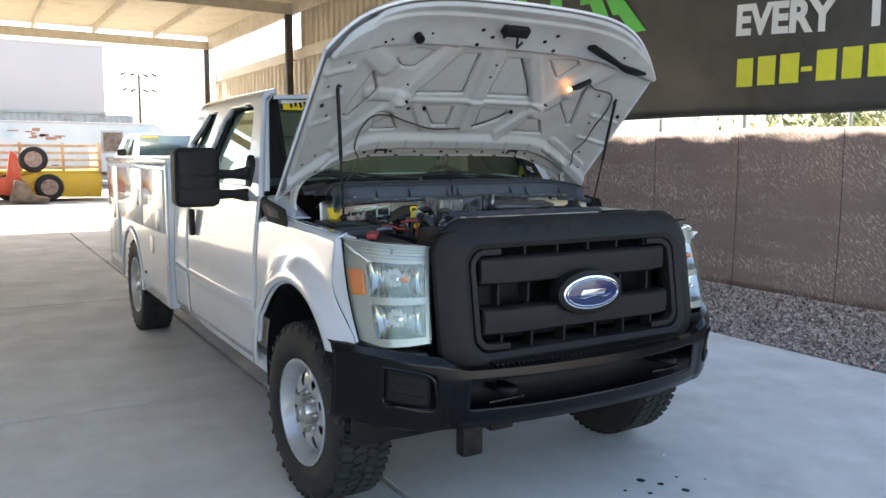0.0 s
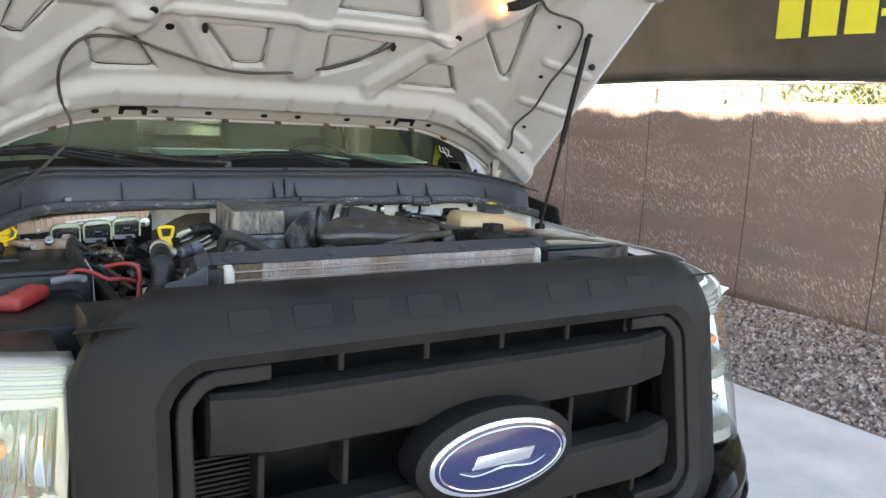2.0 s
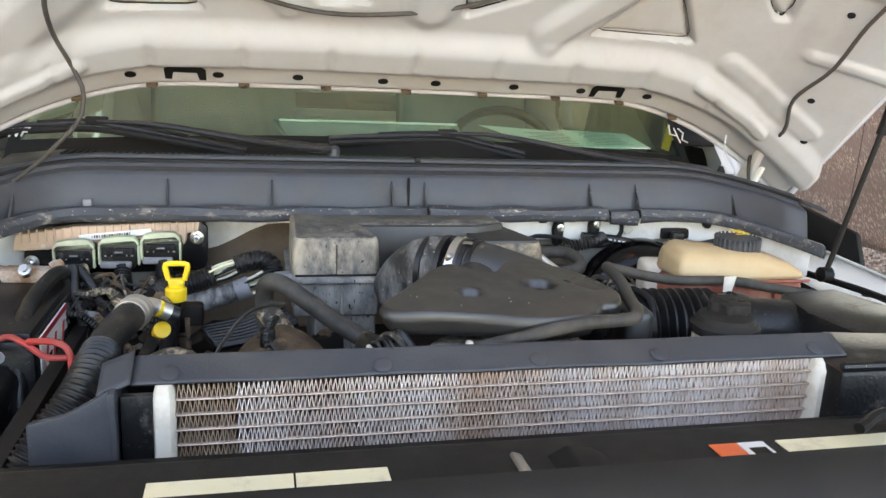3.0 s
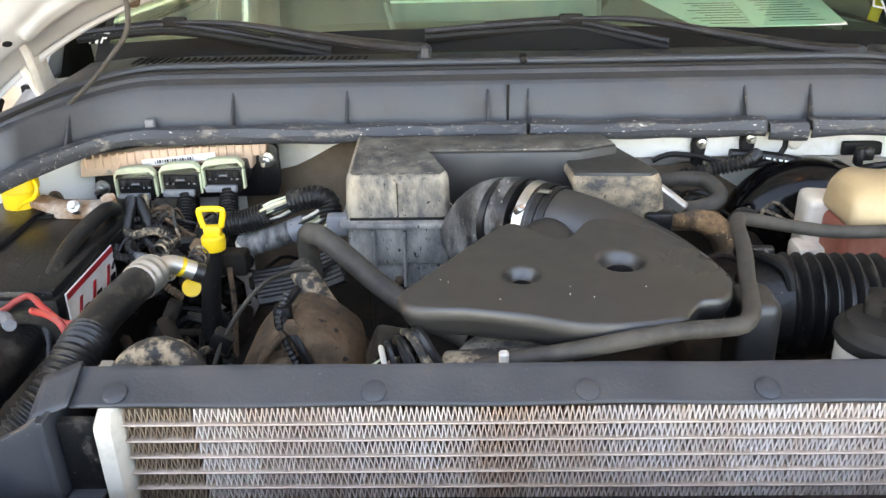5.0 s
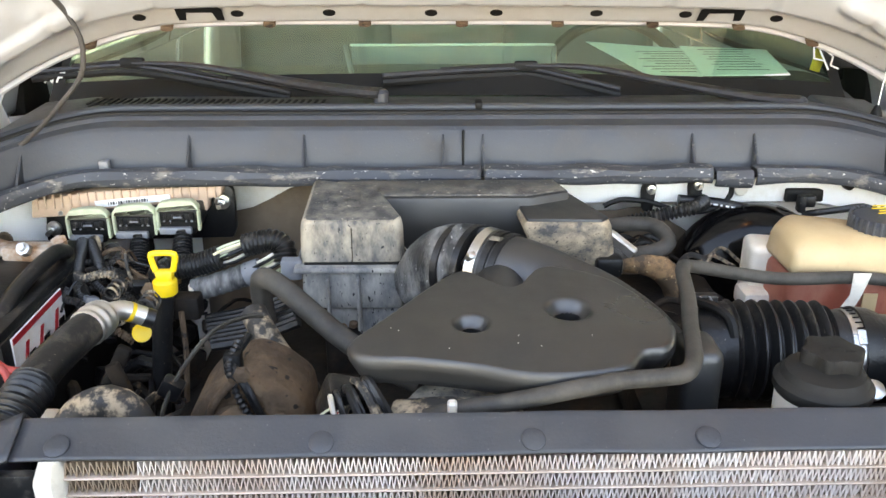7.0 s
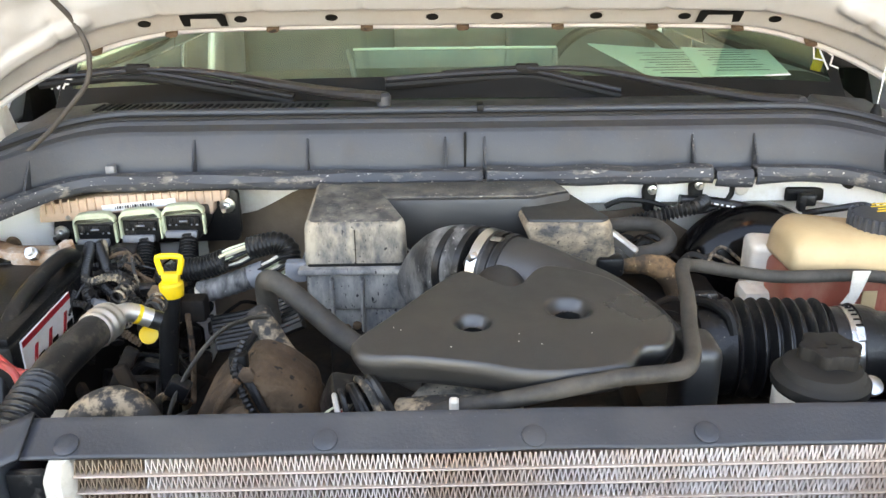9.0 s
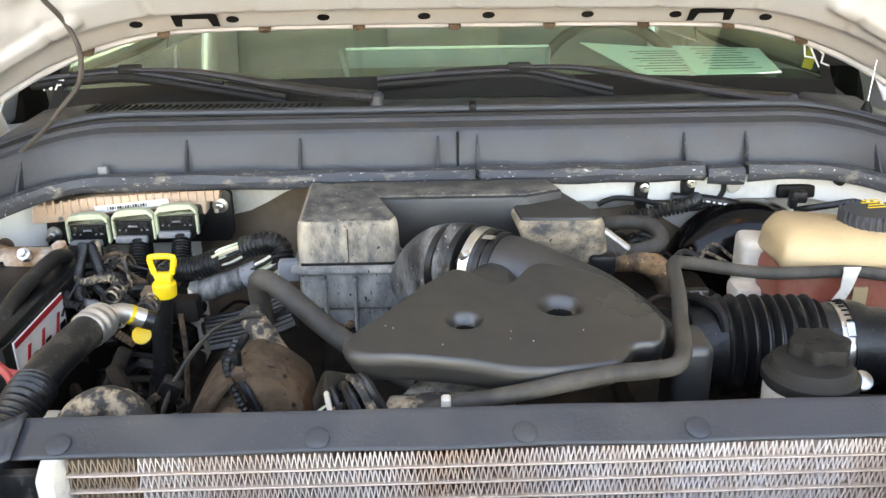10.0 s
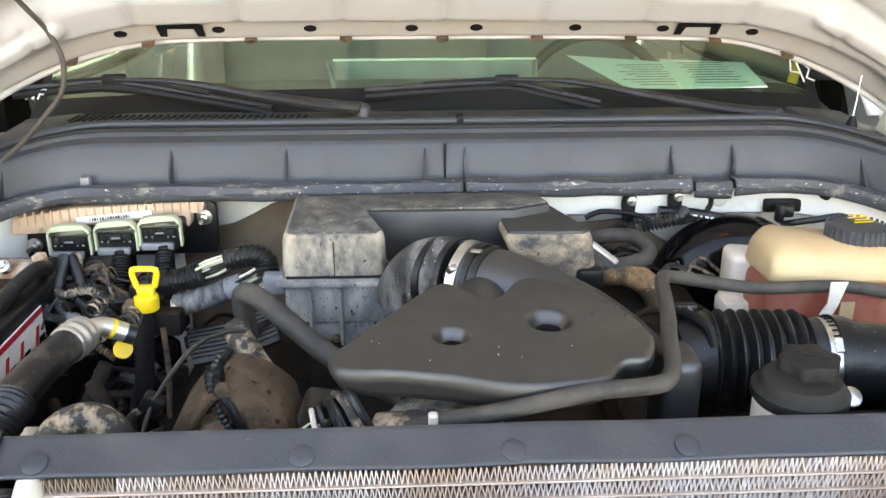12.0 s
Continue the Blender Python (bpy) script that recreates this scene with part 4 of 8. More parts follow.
    part("belt_line", box((0.02, 1.84, 0.03), (sgn * 0.945, 2.33, 1.345), 0.008), "paint", truck)

    # towing mirrors
    def mx(x):
        return sgn * x
    folded = sgn > 0
    mirror = part("towing_mirror", box((0.228, 0.15, 0.305), (mx(1.208), 1.67, 1.44), 0.04, 5) if not folded else box((0.12, 0.24, 0.32), (mx(1.03), 1.80, 1.415), 0.045, 5), "trim", truck, "black telescoping towing mirror", 50)
    if folded:
        part("mirror_foot", prism([(1.54, 1.30), (1.68, 1.30), (1.66, 1.50), (1.62, 1.56), (1.57, 1.50)], "x", mx(0.91), mx(0.95), 0.01), "trim", mirror)
        continue
    part("mirror_groove", box((0.222, 0.006, 0.010), (mx(1.208), 1.594, 1.45), 0.002), "black", mirror)
    part("mirror_lower_face", box((0.20, 0.012, 0.085), (mx(1.208), 1.594, 1.345), 0.012, 3), "trim", mirror)
    for z, zz in ((1.455, 1.46), (1.35, 1.345)):
        part("mirror_arm", tube([(mx(1.12), 1.66, z), (mx(1.02), 1.65, z), (mx(0.94), 1.61, zz)], [0.028, 0.024, 0.04], 10, 0.02), "trim", mirror)
    part("mirror_foot", prism([(1.54, 1.30), (1.68, 1.30), (1.66, 1.50), (1.62, 1.56), (1.57, 1.50)], "x", mx(0.91), mx(0.95), 0.01), "trim", mirror)
    part("cab_seal", box((0.03, 0.02, 0.55), (sgn * 0.93, 1.402, 1.07), 0.004), "black", truck)

part("roof", sheet(lambda u, v: (0.742 * u, 1.76 + 1.28 * v, 1.893 + 0.04 * (1 - u * u) * (1 - 0.5 * (2 * v - 1) ** 2) - 0.012 * (2 * v - 1) ** 6), np.linspace(-1, 1, 24), np.linspace(0, 1, 14)), "paint", truck, solid=0.02)
part("cab_back", sheet(lambda u, v: ((0.80 + 0.14 * (1 - v)) * u, 3.03 + 0.2 * (1 - v) ** 1.3, 0.6 + 1.28 * v), np.linspace(-1, 1, 14), np.linspace(0, 1, 14), lambda u, v: not (abs(u) < 0.7 and 0.64 < v < 0.94)), "paint", truck, solid=0.02)
part("rear_glass", sheet(lambda u, v: (0.62 * u, 3.10 - 0.08 * v, 1.38 + 0.42 * v), [-1, 0, 1], [0, 1]), "sideglass", truck).visible_shadow = False


def screen(u, v):
    """The windscreen: u across, v up."""
    w = 0.80 - 0.072 * v
    return (w * u, 1.30 + 0.45 * v + (0.13 - 0.06 * v) * u * u, 1.415 + 0.47 * v - 0.045 * u * u * (1 - v))


part("windscreen", sheet(screen, np.linspace(-1, 1, 24), np.linspace(0, 1, 12)), "winglass", truck, "green-tinted windscreen").visible_shadow = False
for u in (-1, 1):
    part("screen_border", sheet(lambda a, b, u=u: tuple(Vector(screen(u * (0.975 + 0.035 * a), b)) + Vector((0, -0.004, 0.003))), [0, 0.5, 1], np.linspace(0, 1, 10)), "black", truck)
part("screen_frit", sheet(lambda a, b: tuple(Vector(screen(a, 0.002 + 0.075 * b)) + Vector((0, -0.003, 0.002))), np.linspace(-0.98, 0.98, 40), [0, 1]), "black", truck, "black printed lower windscreen border")
part("sun_sticker", sheet(lambda a, b: tuple(Vector(screen(-0.95 + 0.26 * a, 0.83 + 0.11 * b)) + Vector((0, -0.010, 0.006))), np.linspace(0, 1, 5), [0, 1]), "yellow", truck, "yellow windscreen sticker with dark scribble")
for k in range(5):
    part("scribble", sheet(lambda a, b, k=k: tuple(Vector(screen(-0.90 + 0.035 * k + 0.018 * a, 0.85 + 0.06 * b + 0.01 * (k % 2))) + Vector((0, -0.014, 0.008))), [0, 1], [0, 1]), "black", truck)

# cabin
plan = BAY
part("dashboard", sheet(lambda u, v: (0.84 * u, 1.50 + 0.50 * v, 1.33 + 0.03 * math.sin(v * 3.1) + 0.02 * (1 - u * u) - 0.25 * max(0, v - 0.85) / 0.15), np.linspace(-1, 1, 20), np.linspace(0, 1, 14)), "dash", truck)
part("cabin_floor", box((1.7, 1.5, 0.05), (0, 2.3, 0.62), 0), "dash", truck)
part("headliner", box((1.45, 1.15, 0.02), (0, 2.45, 1.83), 0), "milky", truck)
for sgn in (-1, 1):
    seat = part("seat", box((0.5, 0.5, 0.18), (sgn * 0.42, 2.35, 0.98), 0.05, 3), "fabric", truck)
    part("seat_back", box((0.48, 0.15, 0.62), (sgn * 0.42, 2.64, 1.32), 0.06, 3, (-12, 0, 0)), "fabric", seat)
    part("headrest", box((0.26, 0.1, 0.18), (sgn * 0.42, 2.72, 1.69), 0.04, 3, (-10, 0, 0)), "fabric", seat)
part("steering_wheel", tube([(0.42 + 0.19 * math.cos(a), 2.02 + 0.08 * math.sin(a), 1.27 + 0.17 * math.sin(a)) for a in np.linspace(0, 2 * math.pi, 24)], 0.015, 8, 0.03), "black", truck)
part("rear_view_mirror", box((0.26, 0.03, 0.07), (0, 1.88, 1.74), 0.02), "black", truck)
# pale outline on the dash, modelled in place of a reflection in the glass
for a, b, z in (((-0.255, 1.89), (-0.215, 1.62), 1.40), ((0.242, 1.89), (0.21, 1.65), 1.40)):
    part("reflection_side", tube([(a[0], a[1], z + 0.01), (b[0], b[1], z - 0.01)], 0.006, 6, 0.1), "tray", truck)
part("reflection_bar", box((0.48, 0.02, 0.05), (0, 1.89, 1.39), 0.006), "tray", truck, "grey bar standing in for a reflection in the windscreen")
part("reflection_edge", box((0.485, 0.006, 0.006), (0, 1.879, 1.416), 0.002, 1), "white", truck)
papers = thing("paper_sheet", (0.55, 1.7, 1.38), "printed white sheets of paper lying on the dashboard", "paper")
for nm, pts in (("sheet", [(0.34, 2.02), (0.56, 1.90), (0.50, 1.535), (0.40, 1.535)]), ("sheet", [(0.55, 1.92), (0.74, 1.86), (0.68, 1.55), (0.50, 1.545)])):
    p = part(nm, prism(pts, "z", 1.400 if pts[0][0] < 0.4 else 1.404, 1.402 if pts[0][0] < 0.4 else 1.406, 0), "paper", papers)
for k in range(9):
    y = 1.60 + k * 0.032
    part("print_line", box((0.075 + 0.03 * (k % 3), 0.006, 0.0006), (0.465 + 0.004 * k, y, 1.4030), 0), "fabric", papers)
    part("print_line", box((0.11 - 0.02 * (k % 2), 0.005, 0.0006), (0.60 + 0.004 * k, y, 1.4070), 0), "fabric", papers)
for k, (u0, v0, u1, v1) in enumerate(((0.865, 0.175, 0.857, 0.135), (0.857, 0.135, 0.882, 0.130), (0.880, 0.165, 0.888, 0.10), (0.896, 0.165, 0.912, 0.145), (0.912, 0.145, 0.898, 0.115), (0.898, 0.115, 0.918, 0.105), (-0.985, 0.07, -0.978, 0.10), (-0.978, 0.10, -0.966, 0.07), (-0.966, 0.07, -0.960, 0.10), (-0.953, 0.07, -0.948, 0.10), (-0.948, 0.10, -0.935, 0.10), (-0.951, 0.085, -0.94, 0.085))):
    part("chalk_mark", tube([tuple(Vector(screen(u0, v0)) + Vector((0, -0.006, 0.006))), tuple(Vector(screen(u1, v1)) + Vector((0, -0.006, 0.006)))], 0.0017, 6, 0.02), "white", truck)
tag = thing("yellow_tag", (0.82, 1.75, 1.40), "yellow tag standing behind the windscreen corner", "tag")
part("card", prism([((x - 0.74) * 0.75 + 0.83, (z - 1.41) * 0.62 + 1.38) for x, z in ((0.70, 1.41), (0.73, 1.40), (0.74, 1.45), (0.77, 1.46), (0.78, 1.53), (0.72, 1.54))], "y", 1.74, 1.745, 0.001), "yellow", tag)

plan = Matrix()


# service body
def utility(sgn):
    xo, xi = sgn * 1.01, sgn * 0.62
    bd = part("service_body", sheet(lambda u, v: (xo, u, (arch_z(u, REAR_Y, 0.47, 0.42, 0.45)) + (1.49 - arch_z(u, REAR_Y, 0.47, 0.42, 0.45)) * v), sorted(set(columns([3.29, REAR_Y - 0.47], 0.1) + arch_columns(REAR_Y, 0.47) + columns([REAR_Y + 0.47, 6.05], 0.1))), np.linspace(0, 1, 12)), "paint", truck, "white steel service body with tool compartments", 40, solid=0.004 * -sgn)
    part("front_end", box((0.42, 0.02, 1.04), (sgn * 0.80, 3.295, 0.97), 0.004), "paint", bd)
    part("lid", box((0.46, 2.80, 0.04), (sgn * 0.80, 4.67, 1.505), 0.012), "paint", bd)
    part("inner_wall", box((0.02, 2.74, 0.75), (sgn * 0.60, 4.67, 1.12), 0.004), "paint", bd)
    part("corner_post", box((0.022, 0.06, 1.03), (sgn * 1.014, 3.32, 0.97), 0.006), "paint", bd)
    for y0, y1, z0, z1 in ((3.40, 4.16, 0.98, 1.44), (4.20, 5.36, 0.98, 1.44), (5.40, 5.97, 0.60, 1.44)):
        d = part("compartment_door", box((0.022, y1 - y0, z1 - z0), (sgn * 1.018, (y0 + y1) / 2, (z0 + z1) / 2), 0.006), "paint", bd)
        part("latch", box((0.02, 0.09, 0.14), (sgn * 1.03, y0 + 0.18, z0 + 0.1 if y0 < 4.0 else (z0 + z1) / 2), 0.006), "steel", d, "chrome paddle latch")
    part("arch_trim", tube([(sgn * 1.016, REAR_Y - 0.485 * math.cos(a), 0.42 + 0.485 * math.sin(a)) for a in np.linspace(0.03, math.pi - 0.03, 30)], 0.014, 8, 0.05), "paint", bd)
    part("fuel_door", box((0.012, 0.10, 0.13), (sgn * 1.016, 3.90, 0.86), 0.01), "rim", bd)
    part("side_marker", box((0.012, 0.06, 0.025), (sgn * 1.016, 4.2, 0.60), 0.004), "black", bd)
    part("rear_housing", box((0.4, 0.96, 0.02), (sgn * 0.80, REAR_Y, 0.92), 0), "black", bd)


utility(-1)
utility(1)
part("bed_floor", box((1.2, 2.7, 0.06), (0, 4.68, 0.8), 0.005), "dark", truck)
part("bed_front", box((1.2, 0.03, 0.7), (0, 3.31, 1.1), 0.005), "paint", truck)
part("tailgate", box((1.2, 0.04, 0.6), (0, 6.03, 1.1), 0.008), "paint", truck)
for x in (-0.42, 0.42):
    part("frame_rail", box((0.08, 5.9, 0.16), (x, 3.15, 0.62), 0.01), "dark", truck)
part("front_axle", tube([(-0.8, HUB_Y, HUB_Z - 0.04), (0.8, HUB_Y, HUB_Z - 0.04)], 0.055, 14, 0.2), "dark", truck)
part("axle_housing", lathe([(0.0, -0.14), (0.1, -0.12), (0.15, 0), (0.1, 0.12), (0, 0.14)], (0.3, HUB_Y, HUB_Z - 0.04), (90, 0, 0), 20), "dark", truck)
part("rear_axle", tube([(-0.8, REAR_Y, HUB_Z - 0.03), (0.8, REAR_Y, HUB_Z - 0.03)], 0.06, 14, 0.2), "dark", truck)
part("oil_pan", box((0.4, 0.7, 0.3), (0, 1.0, 0.62), 0.04), "dark", truck)


# wheels: built once, then repeated
def build_wheel():
    R, W, r = 0.405, 0.265, 0.235
    hub = part("wheel", lathe([(0, -0.05), (0.10, -0.05), (0.16, -0.02), (0.16, 0.05), (0, 0.05)], seg=24), "dark", None)
    prof = [(r, 0.105), (r + 0.012, 0.118), (r + 0.05, 0.131), (r + 0.10, 0.134), (R - 0.035, 0.126), (R - 0.014, 0.108), (R - 0.012, 0.0), (R - 0.014, -0.108), (R - 0.035, -0.126), (r + 0.06, -0.132), (r, -0.105), (r, 0.105)]
    tyre = part("tyre", lathe(prof, seg=72, cap=False), "tyre", hub)
    lugs = None
    for k in range(54):
        for row, zz in enumerate((-0.088, -0.032, 0.032, 0.088)):
            a = (k + (0.5 if row % 2 else 0)) * 2 * math.pi / 54
            l = 0.055 if row in (0, 3) else 0.048
            g = box((0.016, 0.030, l), (R - 0.008, 0, 0), 0.003, 1, (0, 0, 0))
            bmesh.ops.transform(g, matrix=pose(0, 0, zz, 0, 0, math.degrees(a)) @ pose(0, 0, 0, (18, -24, 24, -18)[row], 0, 0), verts=g.verts)
            lugs = join(lugs, g) if k or row else g
    part("tread", lugs, "tyre", tyre)
    sidewall = None
    for k in range(27):
        a = k * 2 * math.pi / 27
        g = box((0.045, 0.026, 0.012), (R - 0.035, 0, 0.124), 0.004, 1)
        bmesh.ops.transform(g, matrix=pose(0, 0, 0, 0, 0, math.degrees(a)), verts=g.verts)
        sidewall = join(sidewall, g) if k else g
    tagged(part("tread_shoulder", sidewall, "tyre", tyre), kind="stuff")
    rim = part("rim", lathe([(r + 0.008, 0.118), (r + 0.006, 0.124), (r - 0.006, 0.124), (r - 0.016, 0.108), (r - 0.022, 0.07), (r - 0.035, 0.05), (r - 0.04, -0.1)], seg=64, cap=False), "rim", hub)

    def disc(u, v):
        rr = 0.055 + (r - 0.085) * v + 0.0
        z = 0.055 + 0.028 * math.sin(v * 3.14) - 0.02 * smoothstep(0.75, 1, v)
        return (rr * math.cos(u), rr * math.sin(u), z)

    def hole(u, v):
        rr = 0.055 + (r - 0.085) * v
        for k in range(8):
            a = k * math.pi / 4 + math.pi / 8
            d = (u - a + math.pi) % (2 * math.pi) - math.pi
            if (d * rr / 0.021) ** 2 + ((rr - 0.146) / 0.030) ** 2 < 1:
                return False
        return True
    part("wheel_disc", sheet(disc, np.linspace(0, 2 * math.pi, 161), np.linspace(0, 1, 40), hole), "rim", rim, solid=0.006)
    part("outer_ring", lathe([(r - 0.036, 0.042), (r - 0.03, 0.036), (r - 0.03, 0.02), (r - 0.04, 0.02)], seg=48, cap=False), "rim", rim)
    part("hub_cap", lathe([(0.065, 0.03), (0.062, 0.085), (0.052, 0.115), (0.05, 0.12), (0.03, 0.12), (0.028, 0.112), (0, 0.112)], seg=28), "steel", rim)
    for k in range(8):
        a = k * math.pi / 4
        part("lug_nut", lathe([(0.013, 0.06), (0.013, 0.095), (0.009, 0.10), (0.008, 0.118), (0, 0.118)], (0.088 * math.cos(a), 0.088 * math.sin(a), 0), seg=8), "steel", rim)
    return hub


wheel = build_wheel()
wheel.parent = truck
wheel.matrix_parent_inverse = Matrix.Translation(-truck.location)
wheel.matrix_basis = pose(-0.865, HUB_Y, 0.408, 0, -90, 3)
copy_thing(wheel, pose(0.865, HUB_Y, 0.408, 0, 90, 3))
copy_thing(wheel, pose(-0.87, REAR_Y, 0.408, 0, -90, 0))
copy_thing(wheel, pose(0.87, REAR_Y, 0.408, 0, 90, 0))


# grille
def lean(z):
    return 0.16 * (z - 0.82)


def oct_ring(hx, zb, zt, ch, y, n=3):
    """A rectangle with cut corners in the x-z plane, leaning back with height."""
    pts = []
    corners = ((-hx, zb, -1, -1), (hx, zb, 1, -1), (hx, zt, 1, 1), (-hx, zt, -1, 1))
    for i, (cx, cz, sx, sz) in enumerate(corners):
        a, b = (cx, cz - sz * ch), (cx - sx * ch, cz)
        if i in (1, 3):
            a, b = b, a
        a, b = (b, a) if i in (0, 1, 2, 3) and False else (a, b)
        for k in range(n):
            t = k / (n - 1)
            bulge = 0.18 * ch * math.sin(math.pi * t)
            pts.append((a[0] + (b[0] - a[0]) * t + sx * bulge * 0.7, a[1] + (b[1] - a[1]) * t + sz * bulge * 0.7))
    return [(x, y + lean(z), z) for x, z in pts]


shell = part("grille_shell", loft([oct_ring(*r, n=5) for r in ((0.553, 0.795, 1.186, 0.055, 0.11), (0.558, 0.79, 1.19, 0.055, 0.03), (0.562, 0.786, 1.194, 0.055, 0.012), (0.585, 0.765, 1.215, 0.065, 0.0), (0.60, 0.752, 1.232, 0.075, 0.004), (0.665, 0.70, 1.288, 0.115, 0.028), (0.69, 0.685, 1.308, 0.125, 0.052), (0.694, 0.68, 1.311, 0.128, 0.072))]), "trim", truck, "black moulded plastic grille shell", 28)
for sgn in (-1, 1):
    path = [(sgn * 0.40, 0, 1.178), (sgn * 0.49, 0, 1.178), (sgn * 0.512, 0, 1.170), (sgn * 0.536, 0, 1.145), (sgn * 0.540, 0, 1.12), (sgn * 0.540, 0, 0.87), (sgn * 0.536, 0, 0.84), (sgn * 0.512, 0, 0.815), (sgn * 0.49, 0, 0.808), (sgn * 0.39, 0, 0.806)]
    path = [(x, 0.012 + lean(z), z) for x, _, z in path]
    part("side_bracket", rect_path(path, 0.026, 0.05), "trim", shell, smooth=20, bevel=0.004)
for zc in (1.102, 0.905):
    bar = loft([[(x, yy + lean(zc) + wedge, zc + zz + 0.0) for yy, zz in ((0.06, -0.052), (-0.002, -0.053), (-0.014, -0.045), (-0.018, 0.0), (-0.014, 0.045), (-0.002, 0.053), (0.06, 0.052))] for x, wedge in ((-0.505, 0.045), (-0.50, 0.035), (-0.415, 0.012), (-0.40, 0.008), (0.40, 0.008), (0.415, 0.012), (0.50, 0.035), (0.505, 0.045))], cap=True)
    part("crossbar", bar, "trim", shell, smooth=25)
for x in (-0.42, -0.27, -0.10, 0.07, 0.235, 0.40):
    for z0, z1 in ((1.158, 1.20), (0.962, 1.046), (0.79, 0.85)):
        part("fin", box((0.012, 0.06, z1 - z0), (x, 0.06 + lean((z0 + z1) / 2), (z0 + z1) / 2), 0.002, 1), "trim", shell)
# near-black sheet in place of the shade behind the grille
part("grille_shade_sheet", sheet(lambda u, v: (0.56 * u, 0.16 + lean(0.99), 0.79 + 0.40 * v), np.linspace(-1, 1, 4), [0, 1]), "black", shell, solid=0.004)
louv = None
for k in range(9):
    louv = box((0.14, 0.012, 0.004), (-0.47, 0.075 + lean(1.0), 0.965 + 0.009 * k), 0, bm=louv)
part("louvres", louv, "trim", shell)
# raised blank blocks where the lettering is
for k in range(9):
    if k != 5:
        x = -0.43 + k * 0.107
        part("raised_block", box((0.07, 0.042, 0.003), (x, 0.0868, 1.2605), 0.001, 1, (62, 0, 0)), "trim", shell)

# oval badge: plain script-like flourish, no letters
def oval(rx, rz, y0, y1, bev=0.004):
    return prism([(rx * math.cos(a), 0.994 + rz * math.sin(a)) for a in np.linspace(0, 2 * math.pi, 64, endpoint=False)], "y", y0, y1, bev, 2)


def oval_bar(x, w):
    """A slanted raised bar, standing in for lettering."""
    return prism([(x - w / 2 - 0.005, 0.984), (x + w / 2 - 0.005, 0.984), (x + w / 2 + 0.006, 1.008), (x - w / 2 + 0.008, 1.008)], "y", -0.0325, -0.028, 0.002)


badge = part("oval_badge", oval(0.176, 0.094, -0.018, 0.05, 0.006), "black", shell, "blue oval badge with chrome rim")
part("badge_rim", oval(0.153, 0.072, -0.026, 0.0, 0.005), "chrome", badge)
part("badge_field", oval(0.143, 0.063, -0.0285, -0.01, 0.002), "blue", badge)
part("badge_line", tube([(0.135 * math.cos(a), -0.029, 0.994 + 0.056 * math.sin(a)) for a in np.linspace(0, 2 * math.pi, 60)], 0.002, 6, 0.02), "chrome", badge)
part("badge_flourish", tube([(-0.095, -0.031, 0.984), (-0.060, -0.031, 0.974), (0.0, -0.031, 0.980), (0.06, -0.031, 0.974), (0.095, -0.031, 0.984)], [0.002, 0.005, 0.006, 0.005, 0.002], 8, 0.004, flat=0.5), "chrome", badge)
part("badge_bar", oval_bar(0.0, 0.13), "chrome", badge)

# headlamps
def lamp_front(s, u, v, inset=0.0):
    """u: 0 at the grille, 1 round the corner; v: 0 at the bottom, 1 at the top."""
    z = 0.838 + (0.361 + 0.024 * u) * v - 0.010 * u * (1 - v)
    x0 = 0.714 - 0.037 * v
    x = x0 + (0.942 + 0.012 * math.sin(math.pi * v) - x0) * (u + 0.10 * math.sin(math.pi * u))
    y = 0.085 + 0.20 * (z - 0.838) + (0.16 + 0.085 * v) * u ** 2.6
    th = radians(78) * u ** 1.6
    return (s * (x - inset * math.sin(th)), y + inset * math.cos(th), z)


def fender_meet(s, a, p):
    """From the lamp's rear edge at p (a = 0) to the fender's front edge (a = 1)."""
    yf = 0.425 - 0.185 * smoothstep(1.08, 0.80, p[2])
    q = Vector((s * (side_x(p[2]) - 0.06 * (max(0, 0.46 - yf) / 0.3) ** 2 - 0.001), max(yf, p[1]) + 0.006, p[2]))
    return tuple(Vector(p).lerp(q, a))


